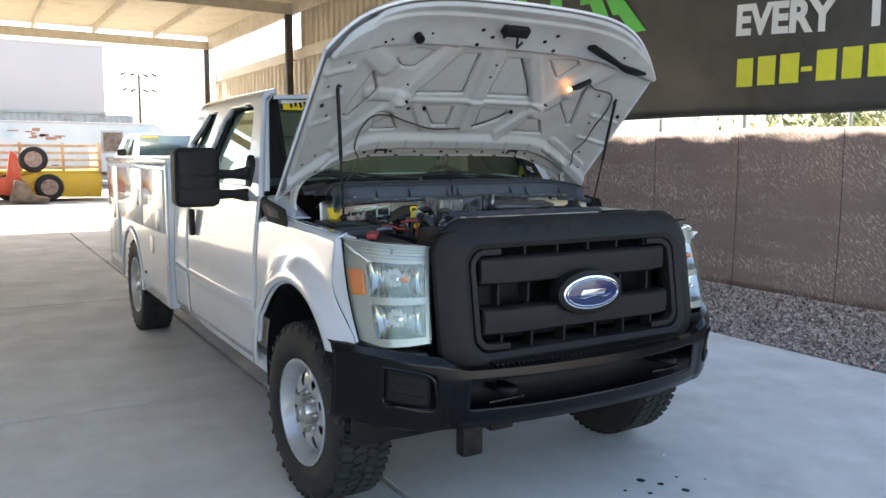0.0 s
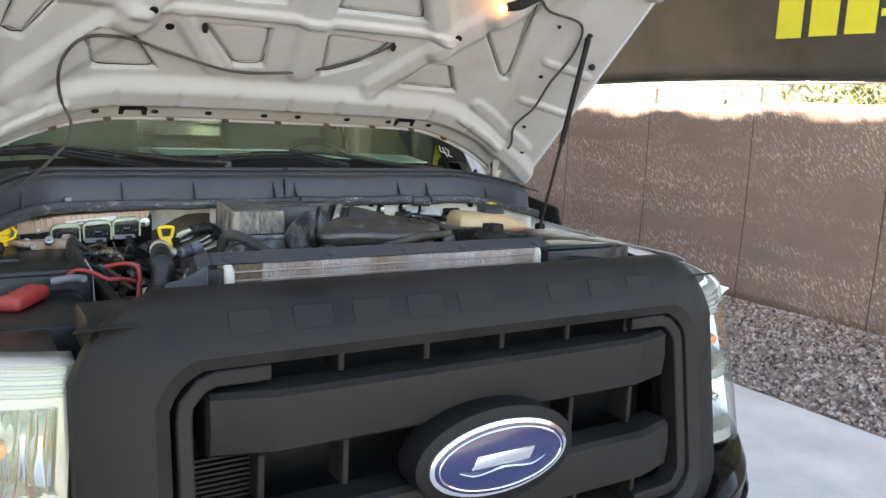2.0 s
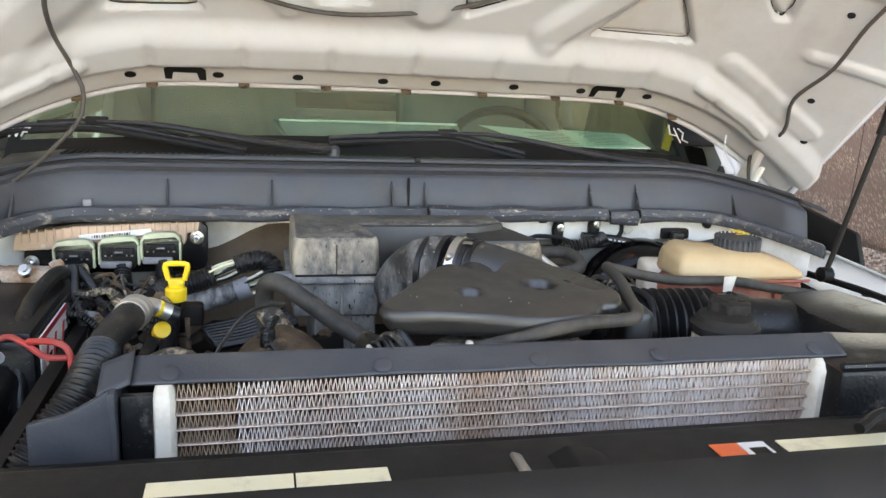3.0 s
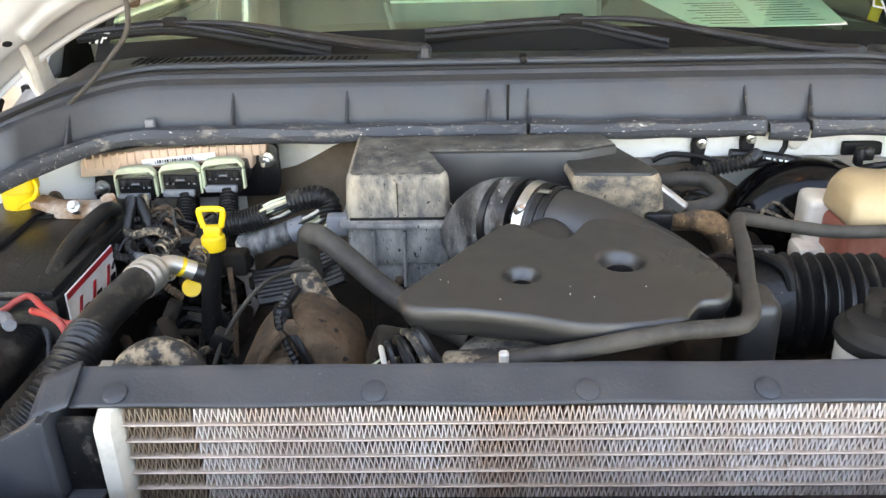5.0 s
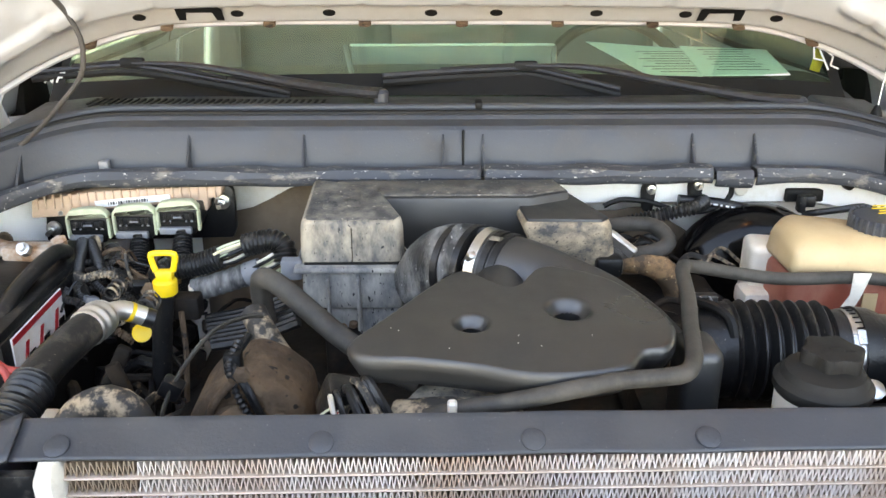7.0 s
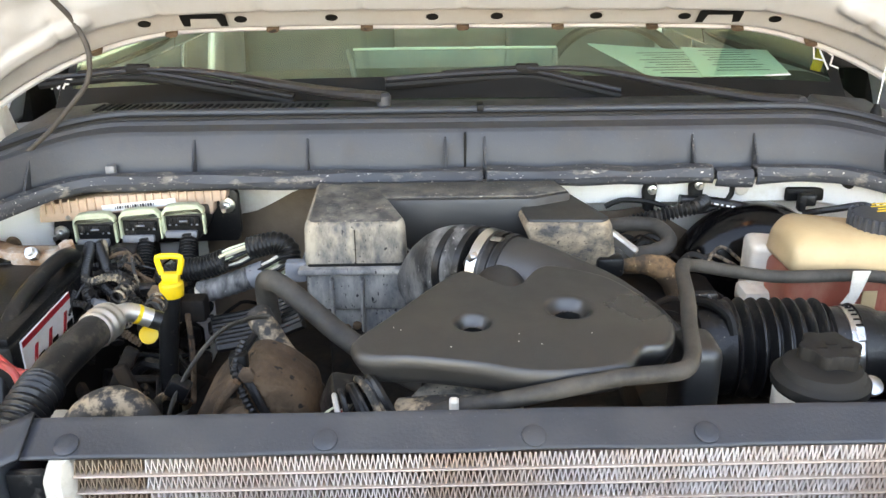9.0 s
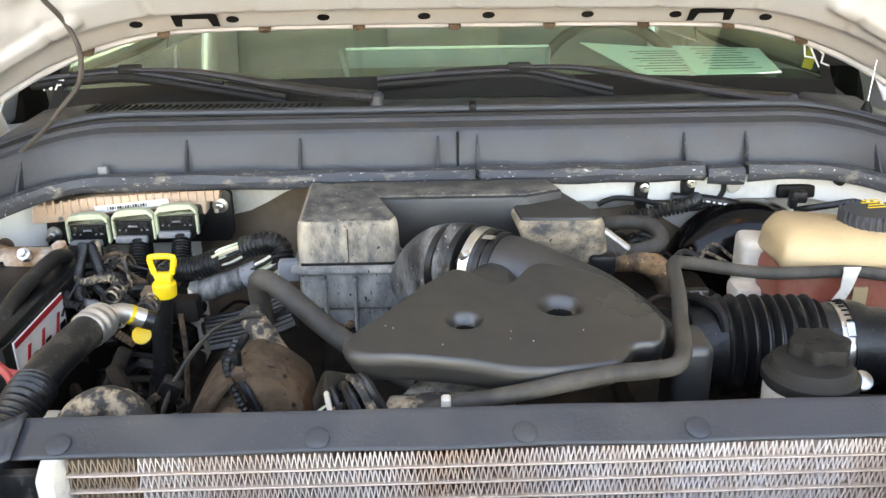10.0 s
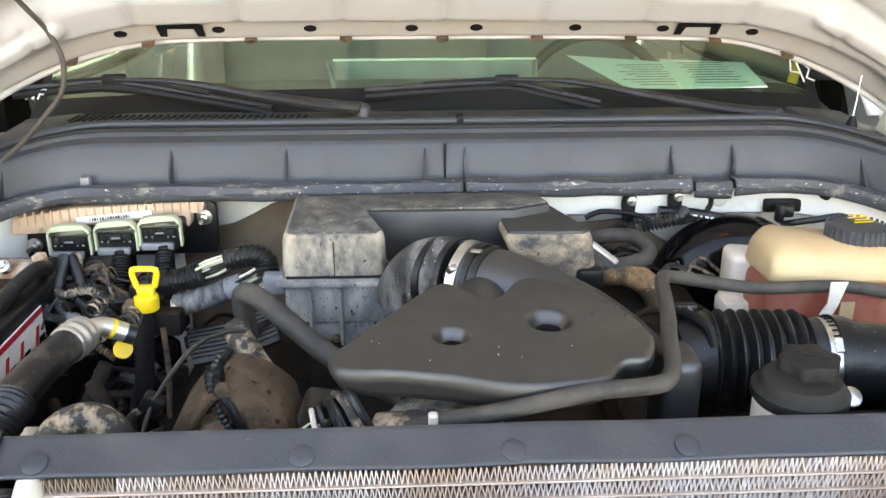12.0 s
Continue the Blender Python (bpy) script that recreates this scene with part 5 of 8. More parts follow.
for sgn in (-1, 1):
    lamp = part("headlamp", sheet(lambda u, v, s=sgn: lamp_front(s, u, v, 0.075), np.linspace(0, 1, 24), np.linspace(0, 1, 16)), "lampwhite", truck, "clouded twin-chamber headlamp with amber marker", solid=0.004 * sgn)
    part("lens", sheet(lambda u, v, s=sgn: lamp_front(s, u, v), np.linspace(0, 1, 26), np.linspace(0, 1, 18)), "lens", lamp).visible_shadow = False
    part("bezel", sheet(lambda u, v, s=sgn: lamp_front(s, u, v, 0.016), np.linspace(0, 1.12, 64), np.linspace(-0.01, 1.0, 52), lambda u, v: not (0.06 < u < 0.79 and (0.075 < v < 0.415 or 0.485 < v < 0.825))), "lampwhite", lamp)
    for v0, v1 in ((0.48, 0.83), (0.07, 0.42)):
        def bowl(a, b, s=sgn, v0=v0, v1=v1):
            u, v = 0.07 + 0.72 * a, v0 + (v1 - v0) * b
            deep = 0.075 * math.sin(math.pi * min(1, max(0, a))) ** 0.5 * math.sin(math.pi * b) ** 0.5
            x, y, z = lamp_front(s, u, v, 0.012 + deep)
            return (x, y + 0.004 * math.sin(a * 55), z)
        part("reflector", sheet(bowl, np.linspace(0, 1, 80), np.linspace(0, 1, 20)), "reflector", lamp)
        cut = 0.10 if v0 < 0.3 else 0.02
        cut2 = 0.02 if v0 < 0.3 else 0.09
        frame_pts = [(0.07, v0), (0.07, v0), (0.79 - cut * 1.3, v0), (0.79, v0 + cut), (0.79, v1 - cut2), (0.79 - cut2 * 1.1, v1), (0.07, v1), (0.07, v1), (0.07, v0)]
        part("chamber_rim", tube([lamp_front(sgn, u, v, 0.008) for u, v in frame_pts], 0.007, 8, 0.01), "lampwhite", lamp)
        part("bulb_cap", lathe([(0.0, 0.02), (0.010, 0.017), (0.013, 0.0), (0.013, -0.03)], lamp_front(sgn, 0.40, (v0 + v1) / 2, 0.055), (90, 0, 0), 20), "chrome", lamp)
    part("amber_marker", sheet(lambda a, b, s=sgn: lamp_front(s, 0.83 + 0.16 * a, 0.49 + 0.25 * b - 0.02 * a, 0.006), np.linspace(0, 1, 8), np.linspace(0, 1, 8)), "amber", lamp, "amber side marker", solid=0.01 * sgn)
    part("turn_bulb", lathe([(0, 0.02), (0.012, 0.012), (0.013, -0.01)], lamp_front(sgn, 0.30, 0.66, 0.03), (90, 0, 0), 14), "amber", lamp)
    part("lamp_side", sheet(lambda a, v, s=sgn: fender_meet(s, a, lamp_front(s, 1.0, v, 0.003)), np.linspace(0, 1, 6), np.linspace(-0.02, 1.0, 12)), "paint", lamp)
    part("lamp_gap", tube([lamp_front(sgn, 1.003, v, 0.0) for v in np.linspace(-0.01, 1.0, 14)], 0.0035, 6, 0.02), "black", lamp)
    for v in (0.875, 0.91, 0.945, 0.975):
        part("lens_rib", tube([lamp_front(sgn, u, v, 0.012) for u in np.linspace(0.03, 0.97, 12)], 0.0035, 6, 0.02), "lampwhite", lamp)
    part("lamp_cap", sheet(lambda u, v, s=sgn: tuple(Vector(lamp_front(s, u, 1.0)) + Vector((0, 0.05 * v, 0.006 * v))), np.linspace(0, 1, 14), [0, 0.5, 1]), "lampwhite", lamp, solid=0.004)

# bumper
def bumper_pt(u, v):
    """u: -1 to 1 across; v: 0 top rear edge, round the face, to the bottom."""
    x = 1.03 * u * (1.0 + 0.10 * (1 - u * u))
    a = abs(u)
    y = -0.115 + 0.10 * (a / 0.62) ** 2.2 if a < 0.62 else -0.015 + 0.33 * ((a - 0.62) / 0.38) ** 1.7
    prof = ((0.14, 0.745), (0.03, 0.752), (0.004, 0.742), (0.0, 0.705), (0.012, 0.61), (0.03, 0.535), (0.05, 0.505), (0.10, 0.495))
    t = v * (len(prof) - 1)
    i = min(len(prof) - 2, int(t))
    f = t - i
    dy = prof[i][0] * (1 - f) + prof[i + 1][0] * f
    z = prof[i][1] * (1 - f) + prof[i + 1][1] * f
    z += 0.035 * smoothstep(0.58, 0.95, a) * (1 - v) + 0.065 * smoothstep(0.54, 0.68, a) * max(0, 1 - 2.2 * v)
    return (x, y + dy * (1 - 0.3 * a), z + 0.03 * smoothstep(0.7, 1.0, a) * v)


def bumper_keep(u, v):
    if abs(u) < 0.55 and 0.42 < v < 0.62:
        return False
    if 0.69 < abs(u) < 0.845 and 0.37 < v < 0.60:
        return False
    return True


bumper = part("front_bumper", sheet(bumper_pt, np.linspace(-1, 1, 121), np.linspace(0, 1, 43), bumper_keep), "gloss", truck, "black painted steel front bumper", 45, solid=-0.006)
# near-black sheet in place of the shade inside the bumper opening
part("intake_shade_sheet", sheet(lambda u, v: (0.62 * u, 0.05 + 0.03 * u * u, 0.52 + 0.2 * v), np.linspace(-1, 1, 10), [0, 1]), "black", bumper, solid=0.005)
edge = [(0.55, 0.50), (0.55, 0.745), (0, 0.745), (-0.55, 0.745), (-0.55, 0.50), (0, 0.50), (0.55, 0.50)]
for sgn in (-1, 1):
    fog = part("fog_blank", sheet(lambda a, b, s=sgn: tuple(Vector(bumper_pt(s * (0.69 + 0.155 * a), 0.37 + 0.23 * b)) + Vector((0, 0.022, 0))), np.linspace(0, 1, 8), np.linspace(0, 1, 8)), "trim", bumper, "black ribbed fog lamp blank", solid=0.004)
    for k in range(3):
        part("rib", tube([tuple(Vector(bumper_pt(sgn * (0.71 + 0.11 * t), 0.415 + 0.06 * k)) + Vector((0, 0.016, 0))) for t in (0, 0.5, 1)], 0.005, 6, 0.02), "trim", fog)
    ring = [bumper_pt(sgn * u, v) for u, v in ((0.855, 0.365), (0.74, 0.365), (0.70, 0.40), (0.685, 0.45), (0.685, 0.605), (0.80, 0.605), (0.85, 0.59), (0.855, 0.365))]
    part("fog_surround", tube(ring, 0.008, 8, 0.012), "gloss", fog)
    hook = part("tow_hook", tube([(sgn * 0.47, 0.06, 0.645), (sgn * 0.47, -0.04, 0.65), (sgn * 0.44, -0.075, 0.65), (sgn * 0.41, -0.04, 0.65), (sgn * 0.41, 0.06, 0.645)], 0.014, 10, 0.01), "black", bumper, "black steel tow hook")
    part("hook_plate", box((0.17, 0.02, 0.012), (sgn * 0.44, -0.03, 0.605), 0.004), "gloss", hook)
for k in range(44):
    x = -0.5 + k * 1.0 / 43
    part("step_rib", box((0.010, 0.075, 0.008), (x, -0.045 + 0.25 * x * x * 0.4, 0.756), 0.002, 1), "trim", bumper)
part("air_dam", prism([(-0.55, 0.475), (0.55, 0.475), (0.62, 0.52), (-0.62, 0.52)], "y", 0.03, 0.06, 0.004), "black", bumper)
part("hitch_bracket", box((0.095, 0.06, 0.12), (-0.565, 0.04, 0.44), 0.01), "dark", bumper)
part("hitch_bracket", box((0.11, 0.06, 0.05), (-0.42, 0.05, 0.485), 0.008), "dark", bumper)
part("bumper_filler", sheet(lambda u, v: (0.99 * u, 0.06 + 0.10 * v + 0.25 * abs(u) ** 4, 0.745 + 0.06 * abs(u) ** 3 + 0.03 * v), np.linspace(-1, 1, 40), [0, 0.5, 1]), "trim", truck)

# the open hood
HN, HD = Vector((0, -0.708, -0.706)), Vector((0, -0.706, 0.708))


def hood_pt(x, s, h=0.0):
    """x across, s metres from the rear edge towards the front edge, h metres out of the underside."""
    return tuple(Vector((x, 1.1445, 1.5715)) + HD * s + HN * h)


def crown(x, s):
    return 0.075 * (abs(x) / 0.82) ** 4 + 0.05 * max(0, (s - 0.76) / 0.2) ** 2


def s_rear(x):
    return -0.025 - 0.19 * max(0, (abs(x) - 0.45) / 0.47) ** 1.6


def s_front(x):
    return 0.965 - 0.20 * (abs(x) / 0.92) ** 5 - 0.03 * (x / 0.6) ** 2


PADS = [
    [(-0.192, 0.648), (-0.105, 0.656), (-0.091, 0.41), (-0.349, 0.397), (-0.368, 0.421)],
    [(0.058, 0.645), (0.146, 0.645), (0.263, 0.495), (0.313, 0.411), (0.053, 0.407)],
    [(-0.278, 0.318), (-0.108, 0.323), (-0.098, 0.198), (-0.179, 0.192)],
    [(0.052, 0.323), (0.246, 0.316), (0.198, 0.242), (0.077, 0.183)],
    [(-0.548, 0.269), (-0.516, 0.297), (-0.451, 0.288), (-0.373, 0.165), (-0.522, 0.164)],
    [(0.325, 0.162), (0.393, 0.256), (0.467, 0.258), (0.524, 0.167)],
    [(-0.635, 0.541), (-0.576, 0.429), (-0.678, 0.257), (-0.723, 0.282)],
    [(0.511, 0.41), (0.614, 0.545), (0.658, 0.345), (0.672, 0.256), (0.649, 0.251)],
    [(-0.54, 0.603), (-0.491, 0.555), (-0.42, 0.55), (-0.346, 0.655), (-0.453, 0.66)],
    [(0.31, 0.655), (0.484, 0.668), (0.507, 0.640), (0.432, 0.548), (0.415, 0.546)],
]
RIBS = [  # raised beads: from, to, half width, height
    ((-0.375, 0.361), (0.42, 0.368), 0.014, 0.010), ((-0.012, 0.66), (0.01, 0.20), 0.042, 0.013),
    ((-0.267, 0.66), (-0.442, 0.331), 0.045, 0.015), ((-0.442, 0.331), (-0.69, 0.10), 0.045, 0.015),
    ((0.21, 0.66), (0.37, 0.40), 0.040, 0.012), ((0.241, 0.157), (0.40, 0.33), 0.034, 0.013), ((0.40, 0.33), (0.541, 0.485), 0.045, 0.015), ((0.541, 0.485), (0.68, 0.66), 0.055, 0.017),
    ((-0.42, 0.38), (-0.60, 0.40), 0.035, 0.012), ((-0.58, 0.56), (-0.68, 0.64), 0.05, 0.012), ((-0.33, 0.33), (-0.23, 0.18), 0.022, 0.008),
    ((-0.80, 0.29), (-0.90, 0.29), 0.012, 0.008), ((0.74, 0.36), (0.88, 0.36), 0.012, 0.008), ((0.74, 0.20), (0.90, 0.20), 0.012, 0.008), ((-0.78, 0.44), (-0.90, 0.44), 0.012, 0.008),
    ((-0.76, 0.58), (-0.90, 0.58), 0.014, 0.008), ((0.58, 0.08), (0.74, 0.0), 0.014, 0.010), ((-0.58, 0.06), (-0.74, -0.02), 0.014, 0.010), ((0.62, 0.13), (0.84, 0.02), 0.022, 0.010),
]


def relief(x, s):
    h = 0.0
    for poly in PADS:
        d = poly_dist((x, s), poly)
        if d < 0.03:
            h -= 0.010 * smoothstep(0.005, -0.005, d) + 0.013 * math.exp(-((d + 0.002) / 0.0042) ** 2)
    for a, b, w, up in RIBS:
        d = seg_dist((x, s), a, b)
        if d < 2.2 * w:
            h += 1.15 * up * smoothstep(1.35 * w, 0.5 * w, d)
    r = s_rear(x)
    e = s - r
    h += 0.026 * smoothstep(0.055, 0.085, e) * smoothstep(0.175, 0.125, e)
    h += 0.030 * smoothstep(0.69, 0.72, s + 0.02 * (x / 0.7) ** 2)
    for k in range(9):
        h -= 0.006 * math.exp(-((x + 0.62 - 0.155 * k) / 0.008) ** 2) * smoothstep(0.06, 0.09, e) * smoothstep(0.15, 0.11, e)
    h += 0.016 * smoothstep(0.70, 0.75, abs(x)) * smoothstep(0.02, 0.10, e)
    h -= 0.012 * smoothstep(0.885, 0.905, s + 0.06 * (x / 0.7) ** 4)
    h += 0.0016 * noise.noise((x * 6, s * 6, 2))
    return h


us, vs = np.linspace(-0.92, 0.92, 351), np.linspace(0, 1, 211)
hood = part("hood", sheet(lambda u, v: hood_pt(u, s_rear(u) + (s_front(u) - s_rear(u)) * v, crown(u, s_rear(u) + (s_front(u) - s_rear(u)) * v) - 0.026 - 0.012 * math.sin(math.pi * v)), np.linspace(-0.935, 0.935, 40), np.linspace(-0.005, 1.008, 24)), "paint", truck, "white hood propped open, bare stamped underside")


def under(u, v):
    s = s_rear(u) + (s_front(u) - s_rear(u)) * v
    e = min(v, 1 - v, (0.92 - abs(u)) / 1.2)
    return hood_pt(u, s, crown(u, s) + relief(u, s) - 0.020 * smoothstep(0.018, 0.0, e))


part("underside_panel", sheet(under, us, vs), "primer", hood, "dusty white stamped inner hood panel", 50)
for v in (-0.005, 1.008):
    part("hood_hem", tube([hood_pt(u, s_rear(u) + (s_front(u) - s_rear(u)) * v, crown(u, s_rear(u) + (s_front(u) - s_rear(u)) * v) - 0.020) for u in np.linspace(-0.93, 0.93, 50)], 0.008, 8, 0.05), "paint", hood)
for sgn in (-1, 1):
    part("hood_hem", tube([hood_pt(sgn * 0.932, s_rear(0.93) + (s_front(0.93) - s_rear(0.93)) * v, crown(0.932, s_rear(0.93) + (s_front(0.93) - s_rear(0.93)) * v) - 0.020) for v in np.linspace(0, 1, 20)], 0.008, 8, 0.05), "paint", hood)


def hood_dot(x, s, rx, rs, name="hole", up=0.0015, material="black", parent=hood):
    """A dark punched hole in the underside."""
    base = crown(x, s) + relief(x, s) + up
    pts = [hood_pt(x + rx * math.cos(a), s + rs * math.sin(a), base + (crown(x + rx * math.cos(a), s) - crown(x, s))) for a in np.linspace(0, 2 * math.pi, 18, endpoint=False)]
    back = [tuple(Vector(p) - HN * 0.012) for p in pts]
    n = len(pts)
    return part(name, (pts + back, [tuple(range(n))] + [(i, n + i, n + (i + 1) % n, (i + 1) % n) for i in range(n)]), material, parent, smooth=0)


def rounded(poly, r=0.022):
    """The outline with its corners rounded off."""
    out = []
    for i in range(len(poly)):
        a, b, c = (Vector(poly[k % len(poly)]) for k in (i - 1, i, i + 1))
        p, q = b + (a - b).normalized() * min(r, (a - b).length * 0.4), b + (c - b).normalized() * min(r, (c - b).length * 0.4)
        out += [tuple(p), tuple(p * 0.25 + b * 0.5 + q * 0.25), tuple(q)]
    return out


# thin black tubes round the pads stand in for the shade in their gaps
for k, poly in enumerate(PADS):
    line = [hood_pt(x, s, crown(x, s) + relief(x, s) + 0.0015) for x, s in rounded(poly)]
    part("gap_shade_line", tube(line + line[:1], [0.0009 + 0.0013 * abs(noise.noise((i * 0.7, k, 3))) * 2 for i in range(len(line) + 1)], 6, 0.012), "black", hood)
for x in (-0.503, -0.353, -0.21, -0.05, 0.053, 0.212, 0.354, 0.499):
    hood_dot(x, 0.012, 0.010, 0.007)
for x in (-0.60, -0.47, -0.308, -0.156, 0.0, 0.155, 0.31, 0.45, 0.58):
    hood_dot(x, s_rear(x) + 0.008, 0.010, 0.005, material="mud", name="drain_notch")
for x, s in ((-0.649, 0.72), (-0.619, 0.734), (-0.427, 0.77), (-0.174, 0.728), (-0.179, 0.813), (-0.11, 0.776), (-0.048, 0.786), (0.191, 0.78), (0.243, 0.822), (0.27, 0.733), (0.491, 0.782), (0.697, 0.756), (-0.412, 0.374), (0.425, 0.381), (-0.423, 0.458), (-0.359, 0.303), (0.003, 0.609), (0.003, 0.535), (-0.865, 0.501), (-0.794, 0.484), (-0.818, 0.32), (-0.795, 0.616), (0.809, 0.479), (0.751, 0.306), (0.721, 0.483), (-0.86, 0.02), (-0.80, 0.06), (-0.78, -0.03), (0.80, 0.10), (0.84, 0.0)):
    r = 0.011 if abs(x) < 0.5 and s < 0.4 or s > 0.7 and abs(x) < 0.3 else 0.007
    hood_dot(x, s, r, r * 0.9)
for sgn in (-1, 1):
    xc = sgn * 0.41
    pts = []
    slot = [(-0.036, -0.012), (-0.036, 0.014), (-0.024, 0.026), (0.024, 0.026), (0.036, 0.014), (0.036, -0.012), (0.024, -0.012), (0.020, 0.006), (-0.020, 0.006), (-0.024, -0.012)]
    base = crown(xc, 0.012) + relief(xc, 0.012) + 0.002
    pts = [hood_pt(xc + a, 0.012 + b, base) for a, b in slot]
    part("slot", (pts, [(0, 1, 2, 8, 9), (2, 3, 7, 8), (3, 4, 5, 6, 7)]), "black", hood, smooth=0)
    # gas struts
    top, foot = Vector((sgn * 0.812, 0.738, 1.862)), Vector((sgn * 0.748, 0.832, 1.272))
    mid = foot + (top - foot) * 0.45
    strut = part("gas_strut", tube([tuple(mid), tuple(top - (top - mid) * 0.03)], 0.0085, 14, 0.1), "black", hood, "black gas strut")
    part("strut_rod", tube([tuple(foot), tuple(mid)], 0.005, 10, 0.1), "trim", strut)
    part("strut_end", lathe([(0, -0.011), (0.009, -0.008), (0.010, 0), (0.009, 0.008), (0, 0.011)], tuple(top), (0, 90, 0), 14), "black", strut)
    part("strut_end", lathe([(0, -0.016), (0.014, -0.01), (0.014, 0.01), (0, 0.016)], tuple(foot), (0, 90, 0), 14), "black", strut)
    plan = BAY
    hinge = part("hinge", prism([(1.30, 1.24), (1.40, 1.25), (1.42, 1.30), (1.37, 1.40), (1.31, 1.43), (1.28, 1.40), (1.33, 1.33)], "x", sgn * 0.835, sgn * 0.845, 0.003), "bodywhite", hood, "white stamped hood hinge")
    part("hinge_arm", tube([(sgn * 0.84, 1.37, 1.28), (sgn * 0.83, 1.33, 1.38), (sgn * 0.80, 1.24, 1.47), (sgn * 0.78, 1.16, 1.545)], [0.03, 0.03, 0.03, 0.02], 8, 0.02, flat=0.35), "bodywhite", hinge)
    plan = Matrix()
    part("bump_stop", lathe([(0.010, 0), (0.010, 0.008), (0.007, 0.013), (0, 0.014)], hood_pt(sgn * 0.87, 0.40, crown(0.87, 0.4) + 0.015), (135, 0, 0), 14), "rubber", hood)
latch = part("hood_latch", box((0.14, 0.05, 0.05), hood_pt(-0.02, 0.835, crown(0, 0.835) + 0.04), 0.008, 2, (45, 0, 0)), "black", hood, "black hood latch striker")
part("latch_hook", tube([hood_pt(-0.01, 0.82, 0.07), hood_pt(0.0, 0.775, 0.085), hood_pt(0.02, 0.765, 0.07), hood_pt(0.05, 0.775, 0.05)], 0.006, 8, 0.01), "black", latch)
loom = [hood_pt(0.43, 0.815, 0.09), hood_pt(0.537, 0.773, 0.085), hood_pt(0.663, 0.73, 0.095), hood_pt(0.75, 0.705, 0.10), hood_pt(0.86, 0.695, 0.11)]
part("lamp_shroud", tube(loom, [0.03, 0.03, 0.02, 0.034, 0.03], 8, 0.02, flat=0.5), "black", hood, "black moulded shroud")
part("hood_plug", lathe([(0, 0), (0.02, 0), (0.022, 0.03), (0, 0.035)], hood_pt(-0.50, 0.757, 0.045), (135, 0, 0), 14), "black", hood)
M["glow"] = bpy.data.materials.new("lit_filament")
M["glow"].use_nodes = True
gb = M["glow"].node_tree.nodes["Principled BSDF"]
gb.inputs["Emission Color"].default_value, gb.inputs["Emission Strength"].default_value = (1.0, 0.36, 0.06, 1), 9.0
lampy = part("hood_lamp", tube([hood_pt(0.60, 0.58, 0.045), hood_pt(0.54, 0.545, 0.055), hood_pt(0.505, 0.525, 0.05)], [0.012, 0.016, 0.012], 10, 0.01), "black", hood, "under-hood lamp, switched on")
part("bulb", lathe([(0, -0.012), (0.009, -0.007), (0.012, 0), (0.009, 0.007), (0, 0.012)], hood_pt(0.493, 0.518, 0.05), (0, 0, 0), 14), M["glow"], lampy, "glowing orange bulb")
bl = new("bulb_light", bpy.data.lights.new("bulb_light", "POINT"))
bl.data.energy, bl.data.color, bl.data.shadow_soft_size = 0.006, (1.0, 0.40, 0.10), 0.01
bl.location = hood_pt(0.47, 0.515, 0.055)
bl.parent = lampy


def hood_wire(pts, r, lift=0.012, extra=()):
    line = [hood_pt(x, s, crown(x, s) + relief(x, s) + lift) for x, s in pts]
    return part("hood_wire", tube(line + list(extra), r, 8, 0.015), "greyhose", hood)


hood_wire([(0.55, 0.53), (0.572, 0.556), (0.60, 0.565), (0.66, 0.527), (0.76, 0.523), (0.79, 0.425), (0.78, 0.30), (0.775, 0.20), (0.76, 0.10), (0.78, 0.02)], 0.004, extra=[(0.79, 1.17, 1.46), (0.79, 1.16, 1.36)])
hood_wire([(0.245, 0.312), (0.186, 0.266), (0.069, 0.213), (-0.059, 0.189), (-0.192, 0.185), (-0.34, 0.228), (-0.449, 0.266), (-0.545, 0.273), (-0.592, 0.225), (-0.60, 0.15)], 0.0040, extra=[bay_pt(-0.591, 1.12, 1.585), bay_pt(-0.574, 1.12, 1.546), bay_pt(-0.574, 1.12, 1.516), bay_pt(-0.584, 1.12, 1.485), bay_pt(-0.623, 1.12, 1.442), bay_pt(-0.66, 1.12, 1.406), bay_pt(-0.741, 1.12, 1.342), bay_pt(-0.80, 1.14, 1.29)])
for x, s in ((0.245, 0.316), (-0.278, 0.316)):
    part("wire_clip", box((0.012, 0.02, 0.02), hood_pt(x, s, 0.012), 0.003, 1, (45, 0, 0)), "black", hood)

# ---------------------------------------------------------------- engine bay
M["rusthose"] = mat("rust_speckled_hose", (0.10, 0.062, 0.035), 0.75, var=0.3, scale=20, bump=0.3, bscale=90, dust=(0.34, 0.19, 0.09), amount=0.44, dscale=30, edge=0.07, flecks=((0.62, 0.42, 0.22), 110, 0.68))
# firewall and cowl
plan = BAY
part("firewall", sheet(lambda u, v: (u, 1.245 - 0.20 * max(0, (abs(u) - 0.60) / 0.2) ** 2 + 0.004 * math.sin(u * 40) * (v > 0.8), 0.75 + 0.575 * v), np.linspace(-0.80, 0.80, 60), np.linspace(0, 1, 16)), "bodywhite", truck, "white painted firewall", solid=0.01)
part("firewall_mat", sheet(lambda u, v: (u, 1.232 - 0.02 * math.sin(u * 3.0), 0.75 + (0.475 + 0.055 * smoothstep(-0.40, -0.25, u) - 0.10 * smoothstep(0.12, 0.26, u)) * v), np.linspace(-0.46, 0.46, 30), np.linspace(0, 1, 8)), "felt", truck, solid=-0.008)


